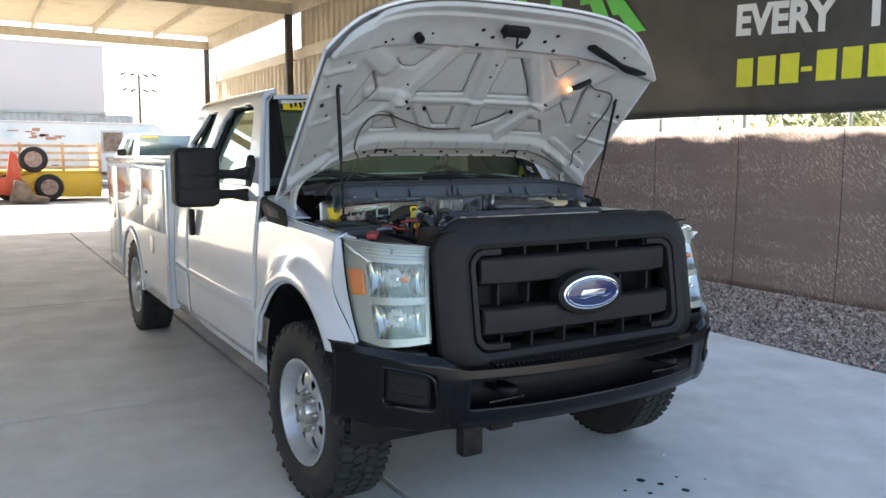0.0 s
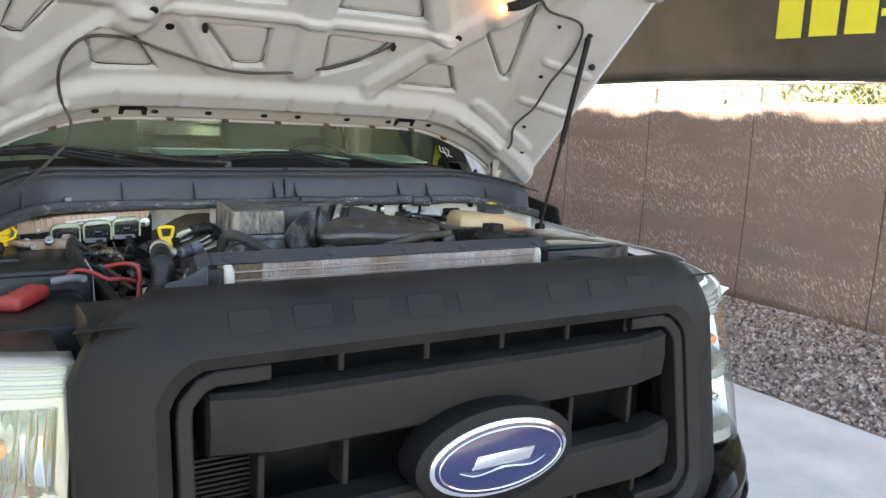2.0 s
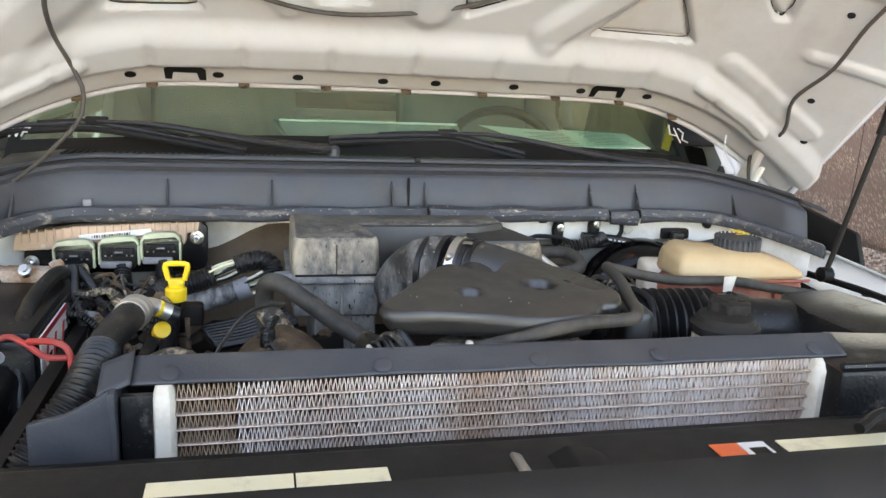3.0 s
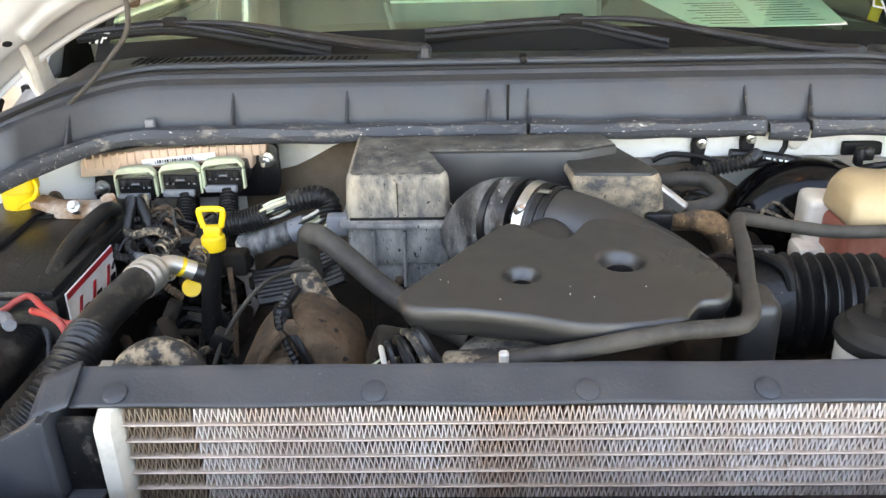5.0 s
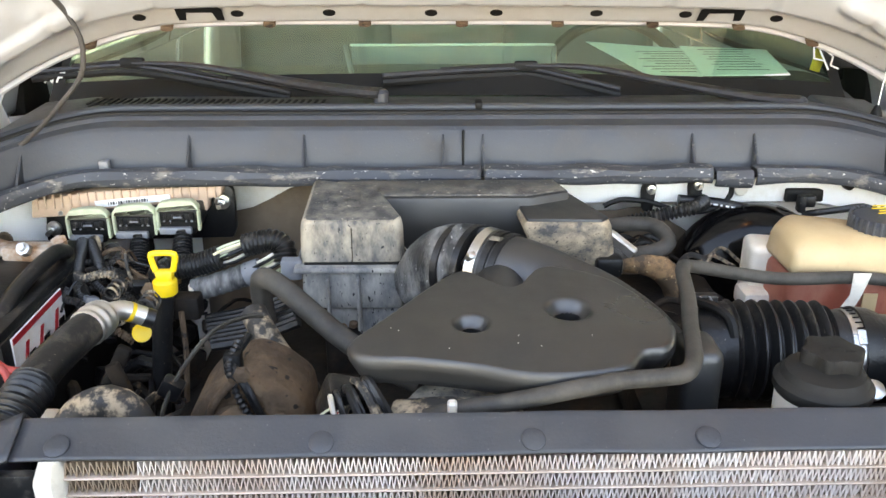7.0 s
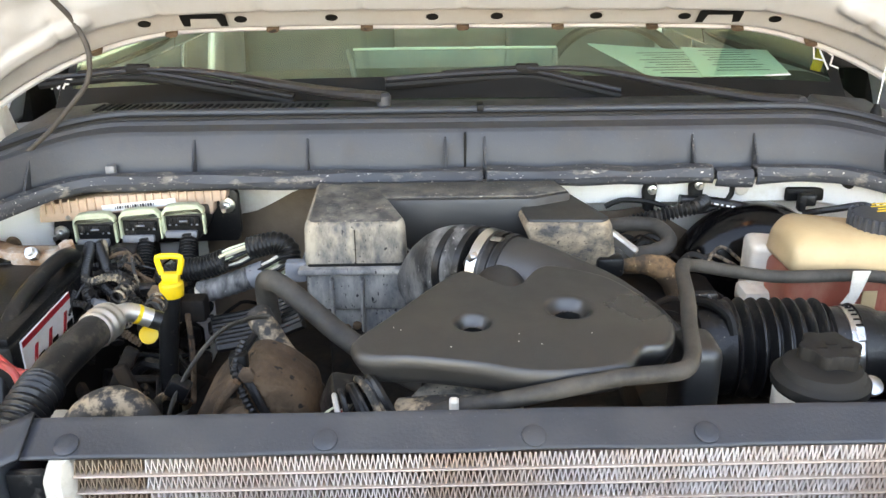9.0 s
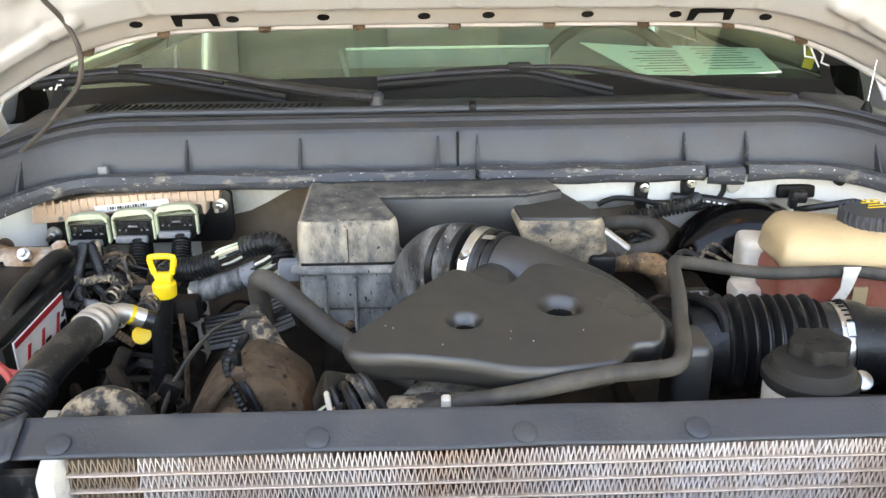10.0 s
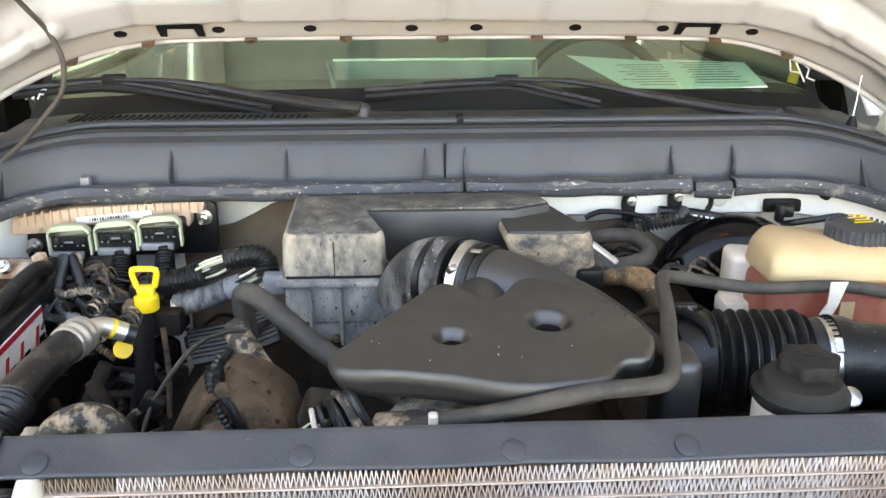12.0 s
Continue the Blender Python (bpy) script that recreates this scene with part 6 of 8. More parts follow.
part("firewall_shield", sheet(lambda u, v: (u, 1.205 + 0.012 * math.sin(u * 21) + 0.01 * noise.noise((u * 14, v * 5, 2)), 0.85 + (0.392 - 0.06 * smoothstep(0.30, 0.44, u)) * v), np.linspace(0.17, 0.47, 26), np.linspace(0, 1, 12)), "felt", truck, "grimy brown heat shield", solid=-0.006)


def sweep_fwd(x):
    return -0.20 * max(0, (abs(x) - 0.56) / 0.2) ** 2, -0.035 * max(0, (abs(x) - 0.60) / 0.2) ** 2


def cowl_strip(profile, x0=-0.765, x1=0.765, n=60, wob=0.0):
    def fn(u, v):
        dy, dz = sweep_fwd(u)
        t = v * (len(profile) - 1)
        i = min(len(profile) - 2, int(t))
        f = t - i
        return (u, profile[i][0] * (1 - f) + profile[i + 1][0] * f + dy + wob * noise.noise((u * 9, v * 4, 0)), profile[i][1] * (1 - f) + profile[i + 1][1] * f + dz + wob * noise.noise((u * 12, v * 4, 5)))
    return sheet(fn, np.linspace(x0, x1, n), np.linspace(0, 1, (len(profile) - 1) * 2 + 1))


cowl = part("cowl_panel", cowl_strip([(1.165, 1.310), (1.175, 1.312), (1.183, 1.318), (1.198, 1.380), (1.202, 1.386), (1.228, 1.391), (1.232, 1.397), (1.25, 1.399), (1.262, 1.396)]), "cowl", truck, "weathered grey plastic cowl panel", 30, solid=-0.003)
part("cowl_top", cowl_strip([(1.262, 1.398), (1.285, 1.404), (1.30, 1.400), (1.36, 1.396), (1.44, 1.385)], -0.80, 0.80), "cowl", cowl, solid=-0.003)
part("cowl_bead", tube([(x, 1.272 + sweep_fwd(x)[0], 1.404 + sweep_fwd(x)[1]) for x in np.linspace(-0.77, 0.77, 50)], 0.008, 10, 0.02, flat=0.9), "cowl", cowl, "grey rubber hood seal")
part("cowl_bead", tube([(x, 1.243 + sweep_fwd(x)[0], 1.400 + sweep_fwd(x)[1]) for x in np.linspace(-0.77, 0.77, 50)], 0.006, 8, 0.02), "trim", cowl)
for x0, x1, dz in ((-0.765, 0.03, 0.0), (0.036, 0.405, 0.001), (0.41, 0.47, -0.004), (0.475, 0.765, 0.0)):
    part("lip_seal", cowl_strip([(1.128, 1.310 + dz), (1.124, 1.322 + dz), (1.129, 1.331 + dz), (1.146, 1.333 + dz), (1.158, 1.320 + dz), (1.16, 1.310 + dz)], x0, x1, 80, 0.004), "lip", cowl, "scuffed rubber lip seal", solid=-0.003)
for x in (-0.69, -0.449, -0.26, -0.03, 0.036, 0.384, 0.488, 0.677):
    dy, dz = sweep_fwd(x)
    part("cowl_fin", prism([(1.146 + dy, 1.316 + dz), (1.20 + dy, 1.314 + dz), (1.199 + dy, 1.378 + dz), (1.195 + dy, 1.378 + dz)], "x", x - 0.002, x + 0.002, 0.0006, 1), "lip" if x > 0 else "cowl", cowl)
part("cowl_joint", box((0.004, 0.01, 0.07), (0.003, 1.186, 1.35), 0.001, 1), "black", cowl)
part("cowl_clip", box((0.016, 0.014, 0.018), (-0.583, 1.163, 1.334), 0.003), "tray", cowl)
part("cowl_notch", box((0.012, 0.03, 0.012), (0.032, 1.276, 1.408), 0.002), "black", cowl)
louvre = None
for k in range(34):
    louvre = box((0.0045, 0.046 - 0.0006 * k, 0.003), (-0.655 + k * 0.0125, 1.338 - 0.0003 * k, 1.4015), 0, turn=(0, 0, -4), bm=louvre)
part("cowl_louvres", louvre, "black", cowl)
for x, lr in ((-0.73, -1), (0.73, 1)):
    part("cowl_corner", box((0.13, 0.16, 0.02), (x, 1.33, 1.372), 0.008, 2, (8, lr * 8, lr * 14)), "cowl", cowl)
antenna = part("antenna_base", lathe([(0.020, 0), (0.021, 0.008), (0.016, 0.014), (0.008, 0.020), (0.005, 0.032), (0, 0.034)], (0.715, 1.25, 1.372), seg=20), "steel", truck, "chrome radio antenna base")
part("antenna_mast", tube([(0.715, 1.25, 1.40), (0.733, 1.27, 1.60), (0.75, 1.30, 2.05)], 0.0011, 6, 0.1), "steel", antenna)
part("antenna_collar", lathe([(0.011, 0.014), (0.009, 0.024), (0.004, 0.036), (0, 0.036)], (0.715, 1.25, 1.374), seg=14), "black", antenna)

part("cowl_flange", cowl_strip([(1.165, 1.312), (1.172, 1.308), (1.174, 1.285), (1.176, 1.262), (1.20, 1.252), (1.24, 1.248)], -0.22, 0.765), "bodywhite", cowl, "white painted flange", solid=-0.002)

# wipers
for pts, arm in (([(-0.805, 1.45, 1.433), (-0.714, 1.455, 1.44), (-0.615, 1.455, 1.444), (-0.472, 1.44, 1.425), (-0.313, 1.41, 1.402)], [(-0.137, 1.3, 1.422), (-0.212, 1.33, 1.423), (-0.321, 1.38, 1.429), (-0.492, 1.44, 1.446), (-0.614, 1.452, 1.45)]),
                 ([(-0.14, 1.41, 1.432), (-0.006, 1.43, 1.437), (0.13, 1.45, 1.437), (0.212, 1.44, 1.423), (0.307, 1.42, 1.404)], [(0.601, 1.3, 1.406), (0.536, 1.33, 1.406), (0.414, 1.38, 1.419), (0.253, 1.43, 1.442), (0.129, 1.447, 1.444)])):
    arm_ob = part("wiper_arm", tube(arm, [0.017, 0.017, 0.014, 0.010, 0.006], 10, 0.02, flat=0.6), "wiper", truck, "dark grey wiper arm")
    part("wiper_blade", tube(pts, 0.007, 8, 0.02, flat=0.8), "wiper", arm_ob)
    part("blade_rubber", tube([(x, y - 0.004, z - 0.012) for x, y, z in pts], 0.0045, 6, 0.02, flat=1.6), "black", arm_ob)
    part("blade_bow", tube([(x * 0.6 + pts[2][0] * 0.4, y * 0.6 + pts[2][1] * 0.4, z * 0.6 + pts[2][2] * 0.4 + 0.007) for x, y, z in pts], 0.004, 6, 0.02), "trim", arm_ob)
    part("blade_clip", box((0.045, 0.016, 0.018), tuple(Vector(pts[2]) + Vector((0, 0, 0.006))), 0.004), "black", arm_ob)
    part("arm_pivot", lathe([(0.013, -0.03), (0.013, 0.002), (0.008, 0.008), (0, 0.008)], arm[0], seg=16), "cowl", arm_ob)

# control module on the firewall
pcm = part("control_module_bracket", prism([(-0.70, 1.20), (-0.385, 1.205), (-0.378, 1.225), (-0.378, 1.29), (-0.40, 1.312), (-0.69, 1.29)], "y", 1.165, 1.18, 0.004), "bay", truck, "black bracket of the engine control module")
part("module_cover", prism([(-0.705, 1.252), (-0.445, 1.268), (-0.44, 1.262), (-0.415, 1.264), (-0.413, 1.285), (-0.392, 1.288), (-0.388, 1.308), (-0.60, 1.298), (-0.70, 1.282)], "y", 1.135, 1.163, 0.004), "peach", pcm, "heat-stained ridged module cover")
for k in range(22):
    x = -0.69 + k * 0.0138
    part("ridge", box((0.003, 0.006, 0.024), (x, 1.133, 1.280 + 0.075 * (x + 0.69) * 0.9), 0.001, 1), "peach", pcm)
part("module_label", box((0.122, 0.002, 0.011), (-0.533, 1.1285, 1.2845), 0, turn=(0, -5.5, 0)), "white", pcm, "white printed label")
for k in range(16):
    part("label_bar", box((0.0010 + 0.001 * (k % 3), 0.001, 0.005), (-0.572 + k * 0.0042, 1.1270, 1.2807 + 0.0004 * k), 0), "black", pcm)
for xc, zc in ((-0.597, 1.250), (-0.523, 1.256), (-0.453, 1.263)):
    c = part("connector", prism([(xc - 0.032, zc + 0.018), (xc + 0.032, zc + 0.02), (xc + 0.034, zc - 0.006), (xc + 0.022, zc - 0.028), (xc - 0.024, zc - 0.028), (xc - 0.034, zc - 0.006)], "y", 1.10, 1.15, 0.004), "bay", pcm, "black wiring connector with pale green lever")
    part("connector_face", box((0.050, 0.006, 0.016), (xc, 1.098, zc + 0.004), 0.002), "black", c)
    part("connector_tray", box((0.052, 0.010, 0.012), (xc - 0.006, 1.096, zc - 0.018), 0.003), "tray", c)
    for dx in (-0.02, -0.007, 0.007, 0.02):
        part("connector_rib", box((0.006, 0.004, 0.010), (xc + dx, 1.095, zc + 0.006), 0.001, 1), "bay", c)
    part("lever", prism([(xc - 0.034, zc + 0.013), (xc - 0.031, zc + 0.013), (xc - 0.026, zc + 0.020), (xc + 0.024, zc + 0.024), (xc + 0.031, zc + 0.017), (xc + 0.034, zc + 0.017), (xc + 0.033, zc + 0.024), (xc + 0.024, zc + 0.033), (xc + 0.008, zc + 0.034), (xc - 0.008, zc + 0.033), (xc - 0.026, zc + 0.030), (xc - 0.034, zc + 0.020)], "y", 1.092, 1.108, 0.002), "lever", c)
    for sx, zb in ((-0.0325, -0.012), (0.0325, -0.016)):
        part("lever_leg", box((0.004, 0.012, 0.034), (xc + sx, 1.098, zc + 0.002 + zb * 0.2), 0.0015, 1), "lever", c)
    for dx, w in ((-0.022, 0.004), (-0.012, 0.003), (0.0, 0.014), (0.013, 0.003), (0.022, 0.005)):
        part("connector_detail", box((w, 0.003, 0.003), (xc + dx, 1.0925, zc - 0.001 + 0.006 * (w > 0.01)), 0.001, 1), "tray", c)
    part("harness", tube([(xc + 0.004, 1.10, zc - 0.024), (xc + 0.008, 1.07, zc - 0.05), (xc + 0.02, 1.02, zc - 0.085), (xc + 0.05, 0.98, zc - 0.10)], [0.013, 0.016, 0.016, 0.016], 10, 0.01, ribs=(0.006, 0.0015)), "bay", c)
for x, z in ((-0.397, 1.271), (-0.682, 1.225), (-0.655, 1.262)):
    part("bolt", lathe([(0.013, 0), (0.013, 0.003), (0.007, 0.004), (0.007, 0.014), (0.004, 0.015), (0.004, 0.03), (0, 0.03)], (x, 1.163, z), (90, 0, 0), 14), "steel", pcm)

# battery, terminal clamps and cables
battery = part("battery", box((0.26, 0.34, 0.24), (-0.705, 0.905, 1.112), 0.010), "bay", truck, "black battery with a red and white label")
part("battery_lid", box((0.25, 0.33, 0.02), (-0.705, 0.905, 1.232), 0.008), "bay", battery)
part("lid_groove", box((0.2, 0.006, 0.003), (-0.705, 0.985, 1.2425), 0.001, 1, (0, 0, 12)), "black", battery)
part("vent_cover", box((0.10, 0.17, 0.014), (-0.76, 0.93, 1.243), 0.005), "bay", battery)
part("battery_label", box((0.002, 0.155, 0.078), (-0.5735, 0.833, 1.190), 0, turn=(0, 0, 0)), "white", battery)
part("label_band", prism([(0.757, 1.220), (0.909, 1.220), (0.909, 1.228), (0.757, 1.228)], "x", -0.5724, -0.5716, 0), "redgloss", battery)
for y0, h in ((0.765, 0.05), (0.81, 0.05), (0.86, 0.05)):
    part("label_mark", prism([(y0, 1.158), (y0 + 0.008, 1.158), (y0 + 0.032, 1.158 + h), (y0 + 0.024, 1.158 + h)], "x", -0.5724, -0.5712, 0), "redgloss", battery)
    part("label_mark", prism([(y0 + 0.018, 1.160), (y0 + 0.034, 1.160), (y0 + 0.045, 1.19), (y0 + 0.028, 1.19)], "x", -0.5724, -0.5712, 0), "black", battery)
clamp = part("terminal_clamp", box((0.085, 0.035, 0.022), (-0.640, 0.992, 1.252), 0.005, 2, (0, 0, -6)), "rust", battery, "corroded battery terminal clamp")
part("clamp_ear", box((0.05, 0.03, 0.014), (-0.700, 1.005, 1.256), 0.004, 2, (0, 6, -24)), "rust", clamp)
part("clamp_bolt", lathe([(0.010, 0), (0.010, 0.012), (0.006, 0.013), (0.006, 0.02), (0, 0.02)], (-0.643, 0.975, 1.260), (50, 0, 0), 8), "steel", clamp)
part("clamp_nut", lathe([(0.012, 0), (0.012, 0.010), (0, 0.010)], (-0.602, 0.998, 1.260), (20, 0, 0), 6), "rust", clamp)
part("ground_cable", tube([(-0.592, 0.99, 1.252), (-0.594, 0.965, 1.262), (-0.602, 0.91, 1.258), (-0.606, 0.84, 1.248), (-0.605, 0.78, 1.225), (-0.60, 0.74, 1.18), (-0.59, 0.70, 1.10)], 0.0115, 12, 0.01), "rubber", battery, "heavy black battery cable")
part("sleeved_cable", tube([(-0.59, 1.05, 1.245), (-0.575, 0.98, 1.225), (-0.55, 0.92, 1.19), (-0.54, 0.86, 1.14)], 0.009, 10, 0.01, ribs=(0.005, 0.001)), "rubber", battery)
part("sleeved_cable", tube([(-0.58, 1.055, 1.24), (-0.55, 1.00, 1.225), (-0.525, 0.95, 1.19), (-0.51, 0.90, 1.15)], 0.008, 10, 0.01, ribs=(0.005, 0.001)), "rubber", battery)
part("cable_tie_strap", tube([(-0.585, 0.80, 1.225), (-0.575, 0.78, 1.19), (-0.57, 0.76, 1.13)], 0.005, 6, 0.02, flat=0.3), "milky", battery)
battery2 = part("front_battery_tray", prism([(-0.845, 0.95), (-0.60, 0.95), (-0.595, 1.185), (-0.61, 1.20), (-0.83, 1.20)], "y", 0.44, 0.735, 0.010), "bay", truck, "black ribbed battery case")
for k in range(4):
    part("case_rib", box((0.003, 0.012, 0.17), (-0.594, 0.48 + k * 0.065, 1.08), 0.001, 1), "bay", battery2)
part("terminal_boot", box((0.050, 0.13, 0.030), (-0.715, 0.62, 1.214), 0.012, 3, (0, 0, -28)), "red", battery2, "red rubber terminal boot")
part("red_cable", tube([(-0.64, 0.70, 1.225), (-0.61, 0.73, 1.24), (-0.578, 0.705, 1.238), (-0.55, 0.69, 1.225), (-0.52, 0.685, 1.225), (-0.495, 0.695, 1.215)], 0.0042, 10, 0.008), "red", battery2, "red battery cable")
part("red_cable", tube([(-0.56, 0.65, 1.262), (-0.525, 0.62, 1.272), (-0.505, 0.605, 1.268), (-0.50, 0.60, 1.245), (-0.505, 0.60, 1.20)], 0.0042, 10, 0.008), "red", battery2)
part("white_lug", tube([(-0.66, 0.70, 1.225), (-0.62, 0.69, 1.232), (-0.60, 0.665, 1.235)], 0.008, 8, 0.01), "tray", battery2)
washer = part("washer_filler", lathe([(0.026, -0.06), (0.027, -0.02), (0.030, -0.018), (0.030, 0.004), (0.028, 0.008), (0, 0.010)], (-0.748, 1.02, 1.295), seg=24), "yellow", truck, "yellow washer bottle cap")
part("filler_neck", lathe([(0.024, -0.12), (0.024, -0.02), (0, -0.02)], (-0.748, 1.02, 1.292), seg=20), "milky", washer)
part("cap_strap", tube([(-0.72, 1.01, 1.296), (-0.71, 1.0, 1.285), (-0.715, 0.995, 1.27), (-0.735, 0.995, 1.262), (-0.745, 0.995, 1.25)], 0.003, 6, 0.006), "yellow", washer)

# dipstick
dip = part("dipstick_tube", tube([(-0.403, 0.843, 1.262), (-0.410, 0.842, 1.22), (-0.42, 0.84, 1.14), (-0.432, 0.83, 1.0)], [0.0125, 0.0135, 0.013, 0.011], 14, 0.02), "rubber", truck, "dipstick tube with yellow handle")
loop = [(-0.4125, 0.842, 1.284), (-0.4165, 0.842, 1.304), (-0.412, 0.842, 1.309), (-0.389, 0.842, 1.309), (-0.3845, 0.842, 1.304), (-0.3895, 0.842, 1.284)]
part("handle_ring", tube(loop, 0.0042, 8, 0.004), "yellow", dip, "yellow finger ring")
part("handle_body", prism([(-0.412, 1.262), (-0.412, 1.276), (-0.4135, 1.286), (-0.3885, 1.286), (-0.390, 1.276), (-0.390, 1.262)], "y", 0.835, 0.849, 0.003), "yellow", dip)
part("handle_skirt", lathe([(0.0150, -0.010), (0.0160, 0.0), (0.0160, 0.008), (0.013, 0.011), (0, 0.011)], (-0.402, 0.842, 1.262), seg=24), "yellow", dip)
part("bracket_strap", tube([(-0.388, 0.85, 1.22), (-0.386, 0.845, 1.16), (-0.392, 0.84, 1.08), (-0.388, 0.83, 1.02)], 0.004, 6, 0.01), "mud", dip)
part("yellow_cap", lathe([(0.011, -0.014), (0.012, 0.0), (0.012, 0.010), (0, 0.012)], (-0.417, 0.775, 1.227), (60, 0, 20), 18), "yellow", truck)

# air-conditioning line
ac = part("refrigerant_hose", tube([(-0.47, 0.50, 1.245), (-0.462, 0.545, 1.268), (-0.458, 0.60, 1.278), (-0.448, 0.655, 1.282), (-0.442, 0.69, 1.282)], 0.0205, 16, 0.008), "rubber", truck, "black refrigerant hose with a ribbed sleeve")
part("hose_sleeve", tube([(-0.53, 0.44, 1.17), (-0.50, 0.47, 1.215), (-0.475, 0.50, 1.245), (-0.463, 0.54, 1.267), (-0.460, 0.572, 1.2735)], 0.0228, 18, 0.004, ribs=(0.0068, 0.0017)), "rubber", ac)
part("crimp_collar", tube([(-0.444, 0.680, 1.282), (-0.440, 0.700, 1.282), (-0.438, 0.715, 1.281)], [0.0218, 0.0226, 0.0212], 20, 0.002, ribs=(0.012, 0.0010)), "alu", ac, "crimped aluminium collar")
part("metal_pipe", tube([(-0.440, 0.71, 1.276), (-0.434, 0.730, 1.278), (-0.424, 0.742, 1.276), (-0.414, 0.748, 1.269), (-0.402, 0.752, 1.262)], [0.016, 0.0125, 0.012, 0.012, 0.012], 14, 0.005), "alu", ac)
part("yellow_band", tube([(-0.418, 0.7455, 1.2722), (-0.4145, 0.7475, 1.2695)], 0.0125, 14, 0.002), "yellow", ac)
part("pipe_end", tube([(-0.403, 0.752, 1.262), (-0.398, 0.7535, 1.2595), (-0.392, 0.755, 1.2565)], 0.0122, 14, 0.005), "rubber", ac)
part("pipe_block", box((0.05, 0.03, 0.035), (-0.39, 0.87, 1.22), 0.006), "dark", ac)
part("pipe_nut", lathe([(0.014, 0), (0.014, 0.012), (0.008, 0.013), (0, 0.013)], (-0.425, 0.86, 1.245), (60, 0, 0), 6), "mud", ac)

# lower muddy hose and bits by the shroud's corner
part("lower_hose", tube([(-0.43, 0.52, 1.19), (-0.413, 0.53, 1.243), (-0.396, 0.535, 1.264), (-0.372, 0.538, 1.272), (-0.352, 0.538, 1.260), (-0.344, 0.54, 1.232), (-0.34, 0.545, 1.16)], 0.0185, 16, 0.008), "mudrubber", truck, "mud-caked radiator hose")
part("hose_boot", tube([(-0.432, 0.515, 1.18), (-0.417, 0.529, 1.232), (-0.406, 0.533, 1.248)], 0.0205, 14, 0.006, ribs=(0.007, 0.002)), "rubber", truck)
part("white_bracket", box((0.04, 0.03, 0.06), (-0.475, 0.60, 1.19), 0.006), "milky", truck)
part("strut_bar", box((0.018, 0.012, 0.22), (-0.47, 0.72, 1.14), 0.004, 2, (0, 28, 0)), "dark", truck)
part("strut_bar", box((0.018, 0.012, 0.2), (-0.40, 0.70, 1.13), 0.004, 2, (0, -18, 0)), "dark", truck)

# filter box and snorkel
LID = [((-0.2305, 0.900), 0.02), ((-0.2275, 0.892), 0.0), ((-0.220, 0.889), 0.0), ((-0.099, 0.889), 0.0), ((-0.091, 0.892), 0.0), ((-0.086, 0.903), 0.1), ((-0.130, 1.03), 0.85), ((-0.232, 1.06), 1.0)]


def lid_ring(k, h):
    """The lid's outline drawn in by k about its middle, at the share h of its height."""
    return [(x * (1 - k) - 0.155 * k, y * (1 - k) + 0.96 * k, 1.272 + (0.062 + 0.008 * up) * h) for (x, y), up in LID]


fb = part("air_filter_box", loft([lid_ring(k, h) for h, k in ((0, 0), (0.3, 0.012), (0.82, 0.030), (0.93, 0.045), (0.985, 0.075), (1.0, 0.11))], cap=True), "filth", truck, "dirt-caked air filter box", 50, bevel=0.0015)
part("lid_top", loft([lid_ring(k, h) for h, k in ((0.95, 0.115), (1.015, 0.115), (1.03, 0.135))], cap=True), "dusttop", fb, "dusty black lid top")
part("lid_seam", box((0.0012, 0.002, 0.050), (-0.158, 0.8895, 1.300), 0), "dark", fb)
part("box_flange", prism([(-0.238, 0.874), (-0.082, 0.874), (-0.078, 0.93), (-0.12, 1.05), (-0.24, 1.07)], "z", 1.263, 1.2725, 0.004), "greydust", fb)
part("flange_gap", prism([(-0.224, 0.886), (-0.088, 0.886), (-0.085, 0.93), (-0.13, 1.05), (-0.228, 1.06)], "z", 1.270, 1.2755, 0), "black", fb)
part("box_base", prism([(-0.228, 0.885), (-0.089, 0.885), (-0.086, 0.94), (-0.13, 1.05), (-0.232, 1.06)], "z", 1.205, 1.264, 0.006), "greydust", fb)
part("box_lower", prism([(-0.196, 0.892), (-0.092, 0.892), (-0.09, 0.94), (-0.13, 1.04), (-0.20, 1.05)], "z", 1.06, 1.206, 0.008), "greydust", fb)
for x in (-0.192, -0.150):
    part("box_rib", box((0.0045, 0.022, 0.17), (x, 0.880, 1.172), 0.0015, 1), "greydust", fb)
part("box_foot", box((0.05, 0.03, 0.10), (-0.172, 0.87, 1.13), 0.006), "dark", fb)
part("clip_block", box((0.03, 0.02, 0.03), (-0.243, 0.90, 1.262), 0.004), "tray", fb)
part("snorkel", prism([(-0.19, 1.00), (0.10, 1.00), (0.16, 1.03), (0.145, 1.085), (-0.20, 1.085)], "z", 1.235, 1.331, 0.008, 2), "cover", fb, "black air snorkel")
part("snorkel_top", prism([(-0.184, 1.007), (0.098, 1.007), (0.152, 1.033), (0.139, 1.079), (-0.194, 1.079)], "z", 1.329, 1.3335, 0.002), "dusttop", fb, "dust-specked snorkel top")
